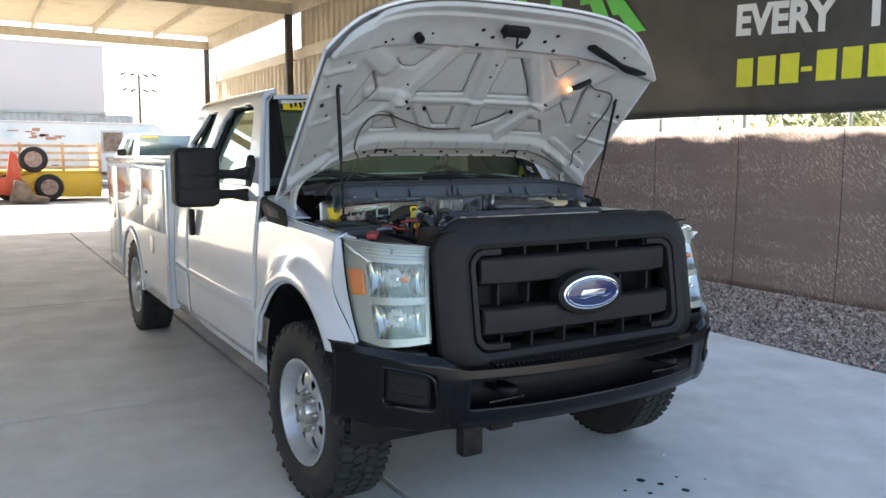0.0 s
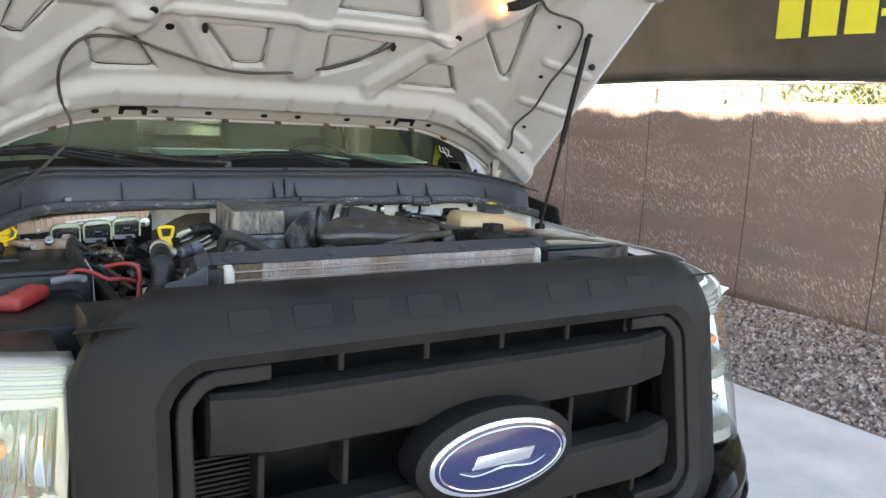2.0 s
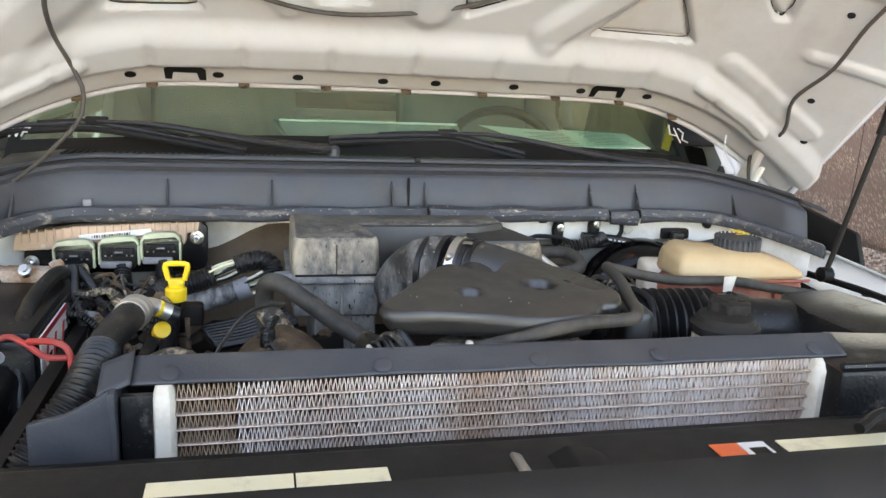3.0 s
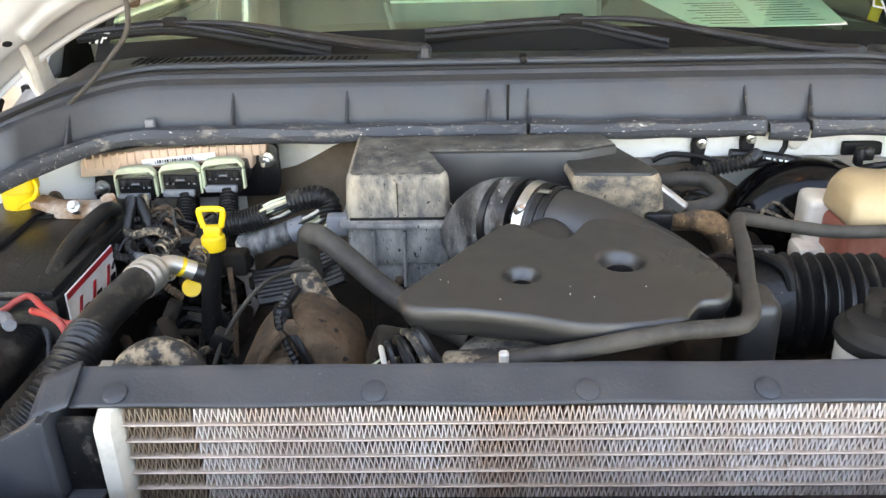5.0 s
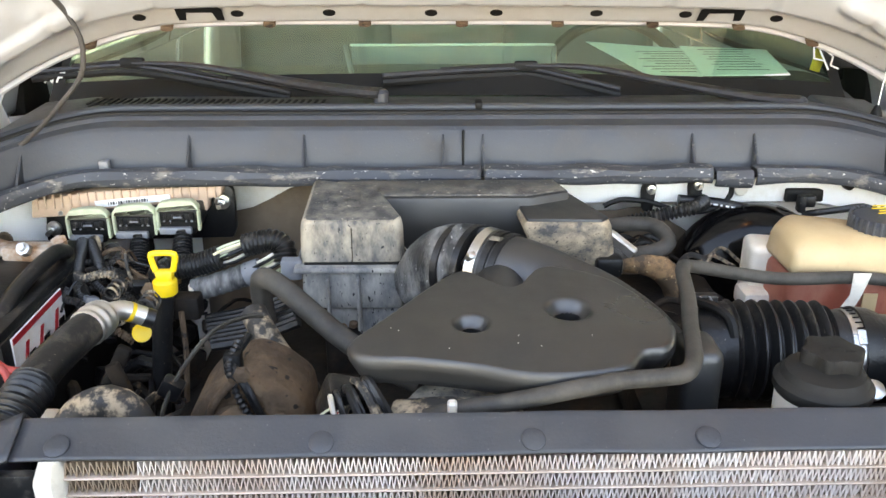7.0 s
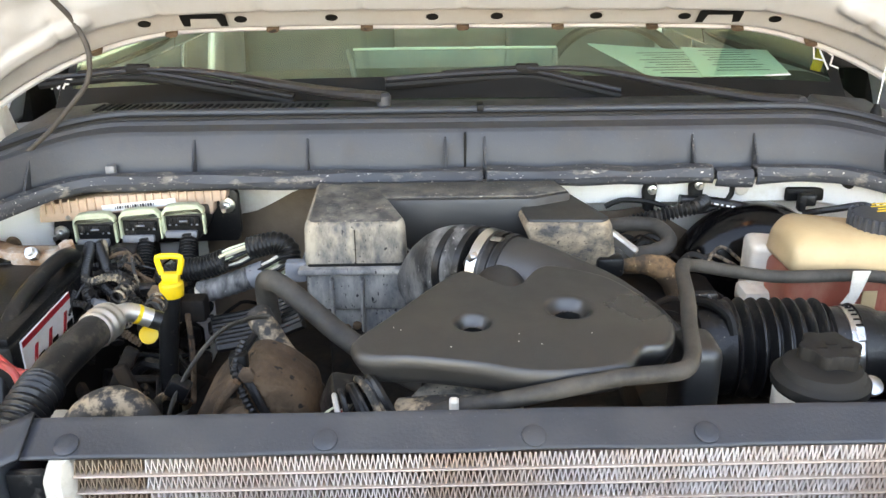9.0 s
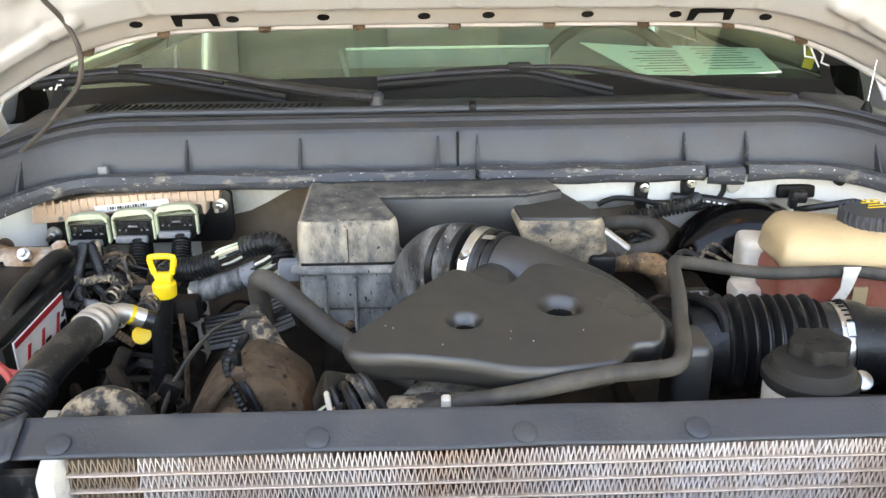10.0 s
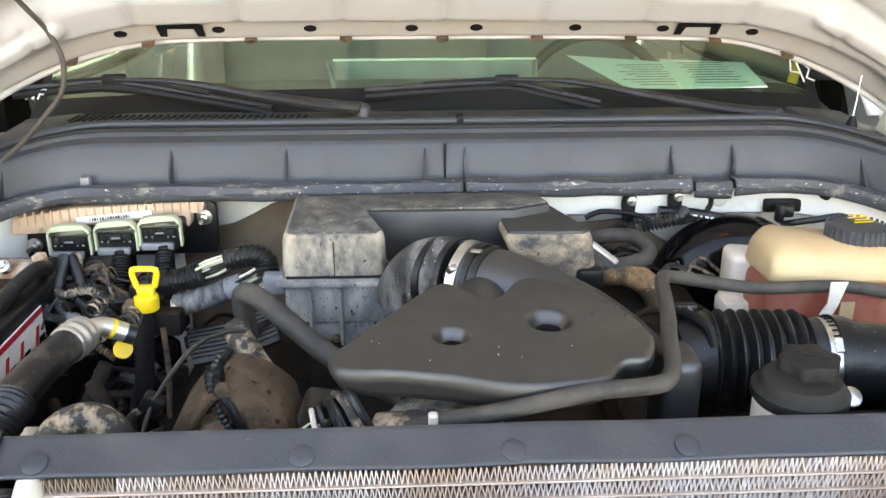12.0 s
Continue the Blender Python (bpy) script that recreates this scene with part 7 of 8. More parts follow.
part("resonator", loft([[(x, y, z) for x, y in pts] for z, pts in ((1.236, [(0.112, 0.945), (0.205, 0.940), (0.219, 0.955), (0.18, 1.075), (0.118, 1.04)]), (1.27, [(0.094, 0.941), (0.202, 0.937), (0.215, 0.952), (0.172, 1.075), (0.100, 1.045)]), (1.304, [(0.081, 0.938), (0.196, 0.934), (0.209, 0.948), (0.164, 1.075), (0.072, 1.045)]), (1.314, [(0.085, 0.942), (0.193, 0.938), (0.205, 0.951), (0.161, 1.070), (0.075, 1.042)]))], cap=True), "tanfilth", fb, "mud-spattered resonator chamber", 30, bevel=0.004)
part("chamber_top", prism([(0.0865, 0.9435), (0.1925, 0.9395), (0.2035, 0.952), (0.160, 1.068), (0.0765, 1.040)], "z", 1.308, 1.3175, 0.003), "cover", fb, "smooth black chamber top")
part("resonator_foot", box((0.04, 0.03, 0.03), (0.206, 0.945, 1.245), 0.006), "bay", fb)

intake = part("intake_elbow", tube([(-0.052, 0.872, 1.250), (-0.040, 0.850, 1.277), (-0.024, 0.824, 1.299), (-0.005, 0.799, 1.312), (0.012, 0.78, 1.316)], [0.0505, 0.0515, 0.0515, 0.0495, 0.047], 32, 0.006), "scuffed", truck, "black rubber intake elbow")
for p, r in (((0.004, 0.786, 1.315), 0.0505), ((-0.020, 0.807, 1.308), 0.0508), ((0.034, 0.766, 1.315), 0.0495), ((0.044, 0.76, 1.3145), 0.049)):
    part("elbow_rib", tube([tuple(Vector(p) - Vector((0.0035, -0.0025, 0))), tuple(Vector(p) + Vector((0.0035, -0.0025, 0)))], r, 28, 0.004), "bay", intake)
clampring = part("hose_clamp", tube([(0.014, 0.779, 1.316), (0.0245, 0.772, 1.3155)], 0.0495, 36, 0.004), "steel", intake, "steel worm-drive hose clamp")
part("clamp_screw", box((0.012, 0.010, 0.026), (-0.004, 0.746, 1.338), 0.003, 2, (38, 0, 30)), "steel", clampring)
part("clamp_tail", tube([(0.022, 0.755, 1.362), (0.034, 0.748, 1.363)], 0.006, 8, 0.004, flat=0.3), "steel", clampring)
part("intake_duct", tube([(0.022, 0.773, 1.315), (0.06, 0.75, 1.313), (0.11, 0.72, 1.302), (0.15, 0.695, 1.292), (0.19, 0.665, 1.276), (0.222, 0.645, 1.258)], [0.046, 0.047, 0.046, 0.043, 0.038, 0.030], 24, 0.01), "cover", truck, "black moulded intake duct")
part("duct_boss", tube([(0.026, 0.745, 1.300), (0.030, 0.715, 1.312), (0.033, 0.690, 1.316), (0.034, 0.665, 1.312), (0.034, 0.640, 1.300)], [0.030, 0.030, 0.028, 0.026, 0.020], 20, 0.005), "cover", truck)

# engine cover
OUT = [(-0.131, 0.534), (-0.127, 0.547), (-0.085, 0.604), (-0.028, 0.688), (-0.008, 0.692), (0.010, 0.672), (0.030, 0.652), (0.048, 0.656), (0.062, 0.682), (0.076, 0.704), (0.100, 0.706), (0.155, 0.666), (0.194, 0.580), (0.190, 0.535), (0.176, 0.517), (0.156, 0.513), (0.146, 0.500), (0.132, 0.484), (0.090, 0.474), (0.040, 0.474), (-0.010, 0.490), (-0.064, 0.501), (-0.108, 0.508), (-0.125, 0.518)]
ring = curve_points([(x, y, 0) for x, y in OUT + OUT[:1]], 0.006)[:-1]
CX, CY = 0.04, 0.575


def cover_surface():
    n, verts, faces = len(ring), [], []
    steps = list(np.linspace(0.02, 0.955, 90)) + [0.966, 0.977, 0.986, 0.993, 0.998, 1.0, 0.998, 0.988, 0.965, 0.935, 0.90]
    drop = [0] * 90 + [0.0006, 0.0016, 0.0030, 0.0050, 0.0075, 0.0110, 0.0130, 0.0160, 0.0240, 0.0310, 0.0330]
    for t, d in zip(steps, drop):
        for x, y, _ in ring:
            px, py = CX + (x - CX) * t, CY + (y - CY) * t
            z = 1.343 - d - 0.004 * smoothstep(0.56, 0.47, py) - 0.004 * smoothstep(-0.06, -0.13, px) + 0.004 * smoothstep(0.5, 0.68, py)
            for hx, hy, hr, dep in ((-0.009, 0.566, 0.0125, 0.012), (0.093, 0.596, 0.0165, 0.013)):
                q = math.hypot(px - hx, (py - hy) * 1.0)
                z -= dep * smoothstep(hr * 1.75, hr * 0.9, q) ** 1.7
            verts.append((px, py, z))
    for i in range(len(steps) - 1):
        for k in range(n):
            l = (k + 1) % n
            mx, my = (verts[i * n + k][0] + verts[(i + 1) * n + l][0]) / 2, (verts[i * n + k][1] + verts[(i + 1) * n + l][1]) / 2
            if math.hypot(mx + 0.009, my - 0.566) > 0.0108 and math.hypot(mx - 0.093, my - 0.596) > 0.0145:
                faces.append((i * n + k, i * n + l, (i + 1) * n + l, (i + 1) * n + k))
    faces.append(tuple(range(n))[::-1])
    return verts, faces


cov = part("engine_cover", cover_surface(), "cover", truck, "matte black moulded engine cover", 60)
# hole liners and floors are coloured black to deepen the shade inside
for hx, hy, hr in ((-0.009, 0.566, 0.0122), (0.093, 0.596, 0.0160)):
    part("hole_shade_wall", lathe([(hr * 1.06, 0.0302), (hr * 0.98, 0.0295), (hr * 0.93, 0.027), (hr * 0.90, 0.015), (hr * 0.92, 0.0)], (hx, hy, 1.3025), seg=32, cap=False), "black", cov)
    part("hole_shade_floor", lathe([(hr * 0.92, 0), (hr * 0.5, 0.001), (0, 0.0005)], (hx, hy, 1.3025), seg=20), "black", cov)
    for k in range(4):
        part("hole_dirt", lathe([(0.003, 0), (0.0022, 0.0016), (0, 0.002)], (hx + 0.004 * (k - 1.5), hy + 0.004 * (-1) ** k, 1.3034), seg=7), "mud", cov)

# coolant hose loop round the cover
part("bypass_hose", tube([(-0.055, 0.478, 1.290), (-0.026, 0.476, 1.300), (0.021, 0.466, 1.314), (0.060, 0.463, 1.324), (0.094, 0.466, 1.330), (0.125, 0.474, 1.331), (0.167, 0.480, 1.331), (0.188, 0.487, 1.331), (0.201, 0.510, 1.331), (0.209, 0.540, 1.330), (0.217, 0.580, 1.331), (0.231, 0.640, 1.333), (0.246, 0.715, 1.328), (0.258, 0.757, 1.321), (0.283, 0.79, 1.308), (0.40, 0.815, 1.280), (0.527, 0.842, 1.268), (0.62, 0.845, 1.252), (0.70, 0.84, 1.24)], 0.0086, 14, 0.008), "greyhose", truck, "faded grey rubber coolant bypass hose")
part("hose_tag", box((0.009, 0.010, 0.014), (-0.030, 0.470, 1.306), 0.002, 1), "milky", truck)

# bellows and pipe
bel = part("intake_bellows", tube([(0.296, 0.692, 1.243), (0.35, 0.690, 1.243), (0.412, 0.686, 1.243)], 0.0540, 40, 0.004, ribs=(0.0145, 0.0062)), "rubber", truck, "ribbed black intake bellows")
part("bellows_collar", tube([(0.258, 0.692, 1.243), (0.284, 0.692, 1.243), (0.298, 0.692, 1.243)], [0.050, 0.057, 0.057], 28, 0.01), "bay", bel)
part("bellows_collar", tube([(0.410, 0.686, 1.243), (0.432, 0.684, 1.243)], 0.050, 28, 0.01), "rubber", bel)
part("bellows_clamp", tube([(0.428, 0.684, 1.243), (0.444, 0.683, 1.243)], 0.0515, 32, 0.006), "steel", bel, "steel hose clamp")
part("clamp_label", box((0.010, 0.004, 0.018), (0.436, 0.648, 1.281), 0.001, 1, (-45, 0, 0)), "steel", bel)
part("intake_pipe", tube([(0.442, 0.683, 1.243), (0.456, 0.682, 1.243), (0.47, 0.68, 1.242), (0.54, 0.675, 1.236), (0.62, 0.66, 1.23)], [0.055, 0.053, 0.048, 0.048, 0.048], 26, 0.02), "bay", bel)
part("lock_clip", tube([(0.262, 0.70, 1.302), (0.275, 0.68, 1.305), (0.288, 0.662, 1.298), (0.292, 0.652, 1.28)], 0.006, 8, 0.006), "black", bel)
part("clip_bridge", box((0.045, 0.012, 0.012), (0.265, 0.71, 1.302), 0.003), "bay", bel)
part("intake_body", box((0.042, 0.06, 0.12), (0.226, 0.575, 1.258), 0.012, 3), "cover", truck)
for k in range(3):
    part("clip_rung", box((0.003, 0.016, 0.008), (0.254 + k * 0.011, 0.702, 1.303), 0.001, 1), "tray", bel)
for k in range(7):
    a = radians(60 + k * 9)
    part("clamp_slot", box((0.007, 0.0016, 0.0015), (0.436, 0.6835 - 0.0522 * math.cos(a), 1.243 + 0.0522 * math.sin(a)), 0, turn=(0, 0, 0)), "black", bel)
rs = random.Random(21)
specks = None
for k in range(14):
    specks = box((0.0010, 0.0010, 0.0006), (rs.uniform(-0.09, 0.16), rs.uniform(0.51, 0.64), 1.3432), 0, bm=specks)
tagged(part("dust_specks", specks, "white", cov), kind="stuff")

# power steering reservoir
ps = part("steering_reservoir", lathe([(0.034, 0), (0.041, 0.01), (0.042, 0.115), (0, 0.115)], (0.322, 0.497, 1.19), seg=32), "milky", truck, "cream power steering fluid reservoir")
part("reservoir_lid", lathe([(0.043, 0), (0.0455, 0.004), (0.0455, 0.012), (0.042, 0.016), (0.040, 0.017), (0.036, 0.024), (0.022, 0.028), (0, 0.028)], (0.322, 0.497, 1.304), seg=36), "trim", ps)
knob = [((0.0275 + 0.0028 * math.cos(6 * a)) * math.cos(a), (0.0275 + 0.0028 * math.cos(6 * a)) * math.sin(a)) for a in np.linspace(0, 2 * math.pi, 48, endpoint=False)]
part("reservoir_cap", prism([(0.331 + a, 0.506 + b) for a, b in knob], "z", 1.326, 1.346, 0.003), "trim", ps, "lobed dark screw cap")
part("cap_neck", lathe([(0.021, 0), (0.021, 0.02)], (0.334, 0.503, 1.325), seg=20), "trim", ps)
for k in range(3):
    part("cap_mark", box((0.010, 0.0025, 0.001), (0.331 + 0.012 * (k - 1), 0.498 + 0.007 * (k % 2), 1.3465), 0), "black", ps)

# coolant tank
tank = part("coolant_tank", prism([(0.438, 0.862), (0.60, 0.855), (0.69, 0.862), (0.70, 0.93), (0.66, 0.985), (0.46, 0.985), (0.435, 0.95)], "z", 1.10, 1.2625, 0.016, 3), "coolant", truck, "coolant tank stained red below a cream top")
part("tank_top", loft([[(x, y, z) for x, y in ((0.437, 0.860), (0.60, 0.853), (0.691, 0.860), (0.701, 0.93), (0.661, 0.987), (0.459, 0.987), (0.434, 0.95))] for z in (1.2625,)] + [[(0.440 + 0.0, 0.862, 1.30), (0.60, 0.855, 1.30), (0.685, 0.864, 1.278), (0.695, 0.93, 1.278), (0.655, 0.98, 1.29), (0.462, 0.98, 1.305), (0.438, 0.945, 1.305)], [(0.456, 0.880, 1.314), (0.60, 0.874, 1.310), (0.668, 0.887, 1.288), (0.675, 0.93, 1.286), (0.645, 0.965, 1.296), (0.474, 0.966, 1.314), (0.456, 0.94, 1.316)]], cap=True), "cream", tank, "yellowed cream plastic", 60, bevel=0.008)
part("tank_seam", box((0.26, 0.004, 0.006), (0.565, 0.853, 1.2625), 0.002, 1), "coolant", tank)
for x in (0.527, 0.62):
    part("tank_mark", box((0.02 if x < 0.6 else 0.03, 0.002, 0.03), (x + 0.02, 0.8515, 1.225), 0), "cream" if x < 0.6 else "coolant", tank)
part("masking_tape", prism([(0.496, 1.215), (0.512, 1.225), (0.522, 1.25), (0.530, 1.281), (0.506, 1.281), (0.506, 1.25), (0.494, 1.228)], "y", 0.826, 0.828, 0.0005, 1), "endtank", tank, "strip of pale masking tape")
cap = part("tank_cap", lathe([(0.050, 0), (0.052, 0.003), (0.052, 0.012), (0.040, 0.016), (0.0405, 0.040), (0.036, 0.046), (0, 0.048)], (0.578, 0.918, 1.283), seg=36), "cowl", tank, "dark grey pressure cap with yellow print")
for k in range(28):
    a = k * 2 * math.pi / 28
    part("cap_rib", box((0.004, 0.004, 0.026), (0.578 + 0.0405 * math.cos(a), 0.918 + 0.0405 * math.sin(a), 1.318), 0.001, 1), "cowl", cap)
for k in range(4):
    part("cap_print", box((0.030 - 0.006 * (k % 2), 0.0022, 0.001), (0.578 + 0.003 * (k % 2), 0.903 + 0.010 * k, 1.3385), 0, turn=(0, 0, 8)), "yellow", cap)
bf = part("brake_fluid_reservoir", prism([(0.414, 0.945), (0.462, 0.94), (0.47, 1.0), (0.42, 1.01)], "z", 1.15, 1.272, 0.012, 3), "milky", truck, "white brake fluid reservoir")
part("reservoir_step", box((0.06, 0.05, 0.03), (0.43, 0.94, 1.195), 0.008), "milky", bf)

# brake booster
part("brake_booster", lathe([(0.0, 0.10), (0.05, 0.095), (0.055, 0.06), (0.10, 0.05), (0.128, 0.03), (0.136, 0.0), (0.136, -0.02), (0.12, -0.05), (0, -0.06)], (0.485, 1.13, 1.135), (90, 0, 0), 48), "gloss", truck, "black brake booster drum", 40)

# hoses and fittings along the firewall
part("convoluted_hose", tube([(0.238, 1.10, 1.240), (0.277, 1.12, 1.247), (0.325, 1.12, 1.259), (0.377, 1.12, 1.271), (0.40, 1.14, 1.275)], 0.0105, 14, 0.004, ribs=(0.0068, 0.002)), "rubber", truck)
part("hose_fitting", tube([(0.222, 1.09, 1.236), (0.246, 1.105, 1.242)], 0.012, 10, 0.01), "alu", truck)
part("brake_hose", tube([(0.36, 1.15, 1.275), (0.43, 1.15, 1.268), (0.52, 1.12, 1.256), (0.60, 1.08, 1.25), (0.64, 1.05, 1.26)], 0.0085, 12, 0.01), "rubber", truck, "black vacuum hose with faint print")
for k in range(16):
    part("hose_print", box((0.0035 + 0.002 * (k % 3), 0.001, 0.003), (0.40 + k * 0.0095, 1.1435 - 0.002 * k * 0.9, 1.2715 - 0.0012 * k), 0, turn=(-40, 6, -12)), "white", truck)
part("hose_tag", box((0.012, 0.004, 0.04), (0.462, 1.13, 1.252), 0.001, 1, (0, 14, 0)), "black", truck)
for k in range(4):
    part("tag_print", box((0.007, 0.001, 0.003), (0.462, 1.1275, 1.238 + 0.009 * k), 0, turn=(0, 14, 0)), "white", truck)
part("heater_pipe", tube([(0.20, 0.985, 1.247), (0.226, 0.99, 1.246), (0.269, 1.0, 1.240), (0.306, 1.01, 1.247), (0.312, 1.03, 1.256), (0.296, 1.06, 1.263), (0.26, 1.07, 1.262), (0.235, 1.08, 1.256)], 0.012, 14, 0.006), "greyhose", truck)
part("heater_pipe", tube([(0.235, 1.0, 1.232), (0.285, 1.0, 1.222), (0.318, 1.0, 1.195), (0.335, 1.0, 1.15)], 0.020, 14, 0.008), "rusthose", truck, "rust-stained heater hose")
part("foil_scrap", box((0.05, 0.012, 0.02), (0.232, 0.985, 1.262), 0.003, 1, (20, 34, -20)), "alu", truck)
for x, z in ((0.314, 1.286), (0.392, 1.293)):
    b = part("wiring_bracket", prism([(x - 0.010, z - 0.035), (x + 0.006, z - 0.035), (x + 0.010, z + 0.01), (x + 0.004, z + 0.02), (x - 0.008, z + 0.02), (x - 0.014, z)], "y", 1.155, 1.175, 0.004), "black", truck)
    part("bracket_bolt", lathe([(0.008, 0), (0.008, 0.004), (0.004, 0.005), (0.004, 0.014), (0, 0.014)], (x, 1.155, z + 0.005), (90, 0, 0), 10), "steel", b)
part("thin_wire", tube([(0.236, 1.15, 1.264), (0.262, 1.15, 1.275), (0.31, 1.15, 1.271), (0.359, 1.15, 1.256), (0.406, 1.15, 1.255), (0.441, 1.15, 1.274), (0.446, 1.15, 1.295), (0.44, 1.15, 1.311)], 0.0045, 6, 0.01), "black", truck)
gm = part("grommet_plate", box((0.066, 0.010, 0.024), (0.576, 1.168, 1.276), 0.010, 3), "black", truck, "black rubber grommet plate")
part("grommet_plug", box((0.022, 0.02, 0.02), (0.576, 1.150, 1.272), 0.004), "bay", gm)
part("grommet_plug", box((0.012, 0.02, 0.03), (0.564, 1.147, 1.268), 0.004), "bay", gm)
part("sensor_knob", lathe([(0, 0.014), (0.008, 0.012), (0.009, 0)], (0.636, 1.15, 1.301), (90, 0, 0), 14), "black", truck)
part("earth_wire", tube([(0.58, 1.17, 1.24), (0.62, 1.14, 1.258), (0.67, 1.12, 1.27), (0.71, 1.08, 1.255), (0.72, 1.05, 1.24)], 0.006, 8, 0.01), "rubber", truck)
part("earth_wire", tube([(0.66, 1.14, 1.272), (0.69, 1.10, 1.262), (0.70, 1.05, 1.25)], 0.005, 8, 0.01), "mudrubber", truck)
for x in (-0.06, 0.07, 0.28, 0.62):
    part("seam_clip", box((0.018, 0.006, 0.008), (x, 1.168, 1.302), 0.002, 1), "black", truck)
part("firewall_bolt", lathe([(0.01, 0), (0.01, 0.004), (0.005, 0.006), (0.005, 0.012), (0, 0.012)], (0.444, 1.168, 1.310), (90, 0, 0), 12), "rust", truck)
for x, z in ((0.468, 1.287), (-0.70, 1.19), (-0.735, 1.23), (-0.72, 1.17)):
    part("body_plug", lathe([(0, 0.004), (0.010, 0.003), (0.013, 0)], (x, 1.169 if x > 0 else 1.10, z), (90, 0, 0), 16), "milky" if x > 0 else "mud", truck)

# main wiring loom in the middle
loom1 = part("wiring_loom", tube([(-0.445, 0.93, 1.230), (-0.425, 0.95, 1.240), (-0.385, 0.95, 1.248), (-0.352, 0.95, 1.260)], 0.0165, 14, 0.004, ribs=(0.0055, 0.0012)), "bay", truck, "black sleeved wiring loom with bare coloured wires")
part("loom_sleeve", tube([(-0.318, 0.95, 1.276), (-0.300, 0.95, 1.281), (-0.278, 0.95, 1.284), (-0.262, 0.945, 1.276), (-0.258, 0.935, 1.260)], 0.0165, 14, 0.004, ribs=(0.006, 0.0010)), "bay", loom1)
part("loom_sleeve", tube([(-0.395, 0.945, 1.209), (-0.36, 0.945, 1.219), (-0.33, 0.945, 1.229), (-0.310, 0.945, 1.236)], 0.0170, 14, 0.004, ribs=(0.012, 0.0006)), "scuffed", loom1)
part("loom_tape", tube([(-0.318, 0.945, 1.233), (-0.296, 0.945, 1.241)], 0.0180, 12, 0.01), "tray", loom1)
part("white_tie", tube([(-0.398, 0.940, 1.219), (-0.394, 0.928, 1.212), (-0.390, 0.930, 1.196)], 0.004, 8, 0.003), "milky", loom1)
rw = random.Random(3)
for k in range(15):
    o = Vector((rw.uniform(-1, 1), rw.uniform(-1, 0.4), rw.uniform(-1, 1))) * 0.012
    part("bare_wire", tube([tuple(Vector((-0.358, 0.95, 1.258)) + o * 0.9), tuple(Vector((-0.338, 0.945, 1.268)) + o * 1.1), tuple(Vector((-0.316, 0.95, 1.276)) + o * 0.9)], 0.0022, 6, 0.01), ("pale", "milky", "black", "sticker", "bay")[k % 5], loom1)
    part("bare_wire", tube([tuple(Vector((-0.300, 0.945, 1.240)) + o), tuple(Vector((-0.277, 0.94, 1.251)) + o * 1.15), tuple(Vector((-0.260, 0.94, 1.264)) + o)], 0.0022, 6, 0.01), ("milky", "lever", "pale", "black", "bay")[k % 5], loom1)

# heater hoses
part("heater_hose", tube([(-0.268, 0.83, 1.20), (-0.272, 0.825, 1.25), (-0.268, 0.81, 1.285), (-0.25, 0.79, 1.292), (-0.225, 0.775, 1.280), (-0.165, 0.735, 1.245), (-0.11, 0.70, 1.222), (-0.06, 0.67, 1.21)], 0.0138, 14, 0.008), "greyhose", truck, "black heater hose")
part("heater_hose", tube([(-0.27, 0.76, 1.262), (-0.255, 0.735, 1.25), (-0.235, 0.715, 1.228), (-0.205, 0.70, 1.195), (-0.18, 0.69, 1.15)], 0.0165, 14, 0.008), "mudrubber", truck, "mud-stained hose")
ribset = None
for k in range(8):
    ribset = tube([(-0.37 + 0.004 * k, 0.90 - 0.012 * k, 1.185), (-0.31 + 0.004 * k, 0.90 - 0.012 * k, 1.197), (-0.25 + 0.004 * k, 0.89 - 0.012 * k, 1.225)], 0.0065, 6, 0.02, bm=ribset)
part("manifold_ribs", ribset, "bay", truck, "ribbed black intake manifold")

# alternator housing and its strap
alt = part("alternator", prism([(-0.325, 1.08), (-0.320, 1.205), (-0.298, 1.238), (-0.272, 1.258), (-0.246, 1.266), (-0.216, 1.252), (-0.186, 1.225), (-0.178, 1.08)], "y", 0.60, 0.70, 0.014, 3), "mud", truck, "mud-covered alternator housing")
part("housing_rib", tube([(-0.302, 0.595, 1.18), (-0.285, 0.594, 1.232), (-0.262, 0.594, 1.262)], 0.005, 8, 0.01), "mud", alt)
part("housing_boss", lathe([(0.03, 0), (0.028, 0.02), (0.012, 0.024), (0, 0.024)], (-0.262, 0.602, 1.20), (90, 0, 0), 24), "mud", alt)
part("strap", tube([(-0.348, 0.60, 1.17), (-0.345, 0.61, 1.215), (-0.325, 0.64, 1.255), (-0.295, 0.67, 1.285), (-0.262, 0.69, 1.292), (-0.245, 0.70, 1.288)], 0.006, 8, 0.008, flat=0.4), "greyhose", truck)
part("strap_clip", box((0.025, 0.02, 0.022), (-0.338, 0.628, 1.235), 0.004, 2, (0, 30, 0)), "bay", truck)
part("sensor_lead", tube([(-0.255, 0.66, 1.283), (-0.265, 0.62, 1.27), (-0.248, 0.60, 1.25), (-0.235, 0.592, 1.225), (-0.222, 0.588, 1.20)], 0.005, 8, 0.006), "bay", truck)
part("sensor_plug", box((0.02, 0.018, 0.026), (-0.266, 0.625, 1.268), 0.004), "black", truck)

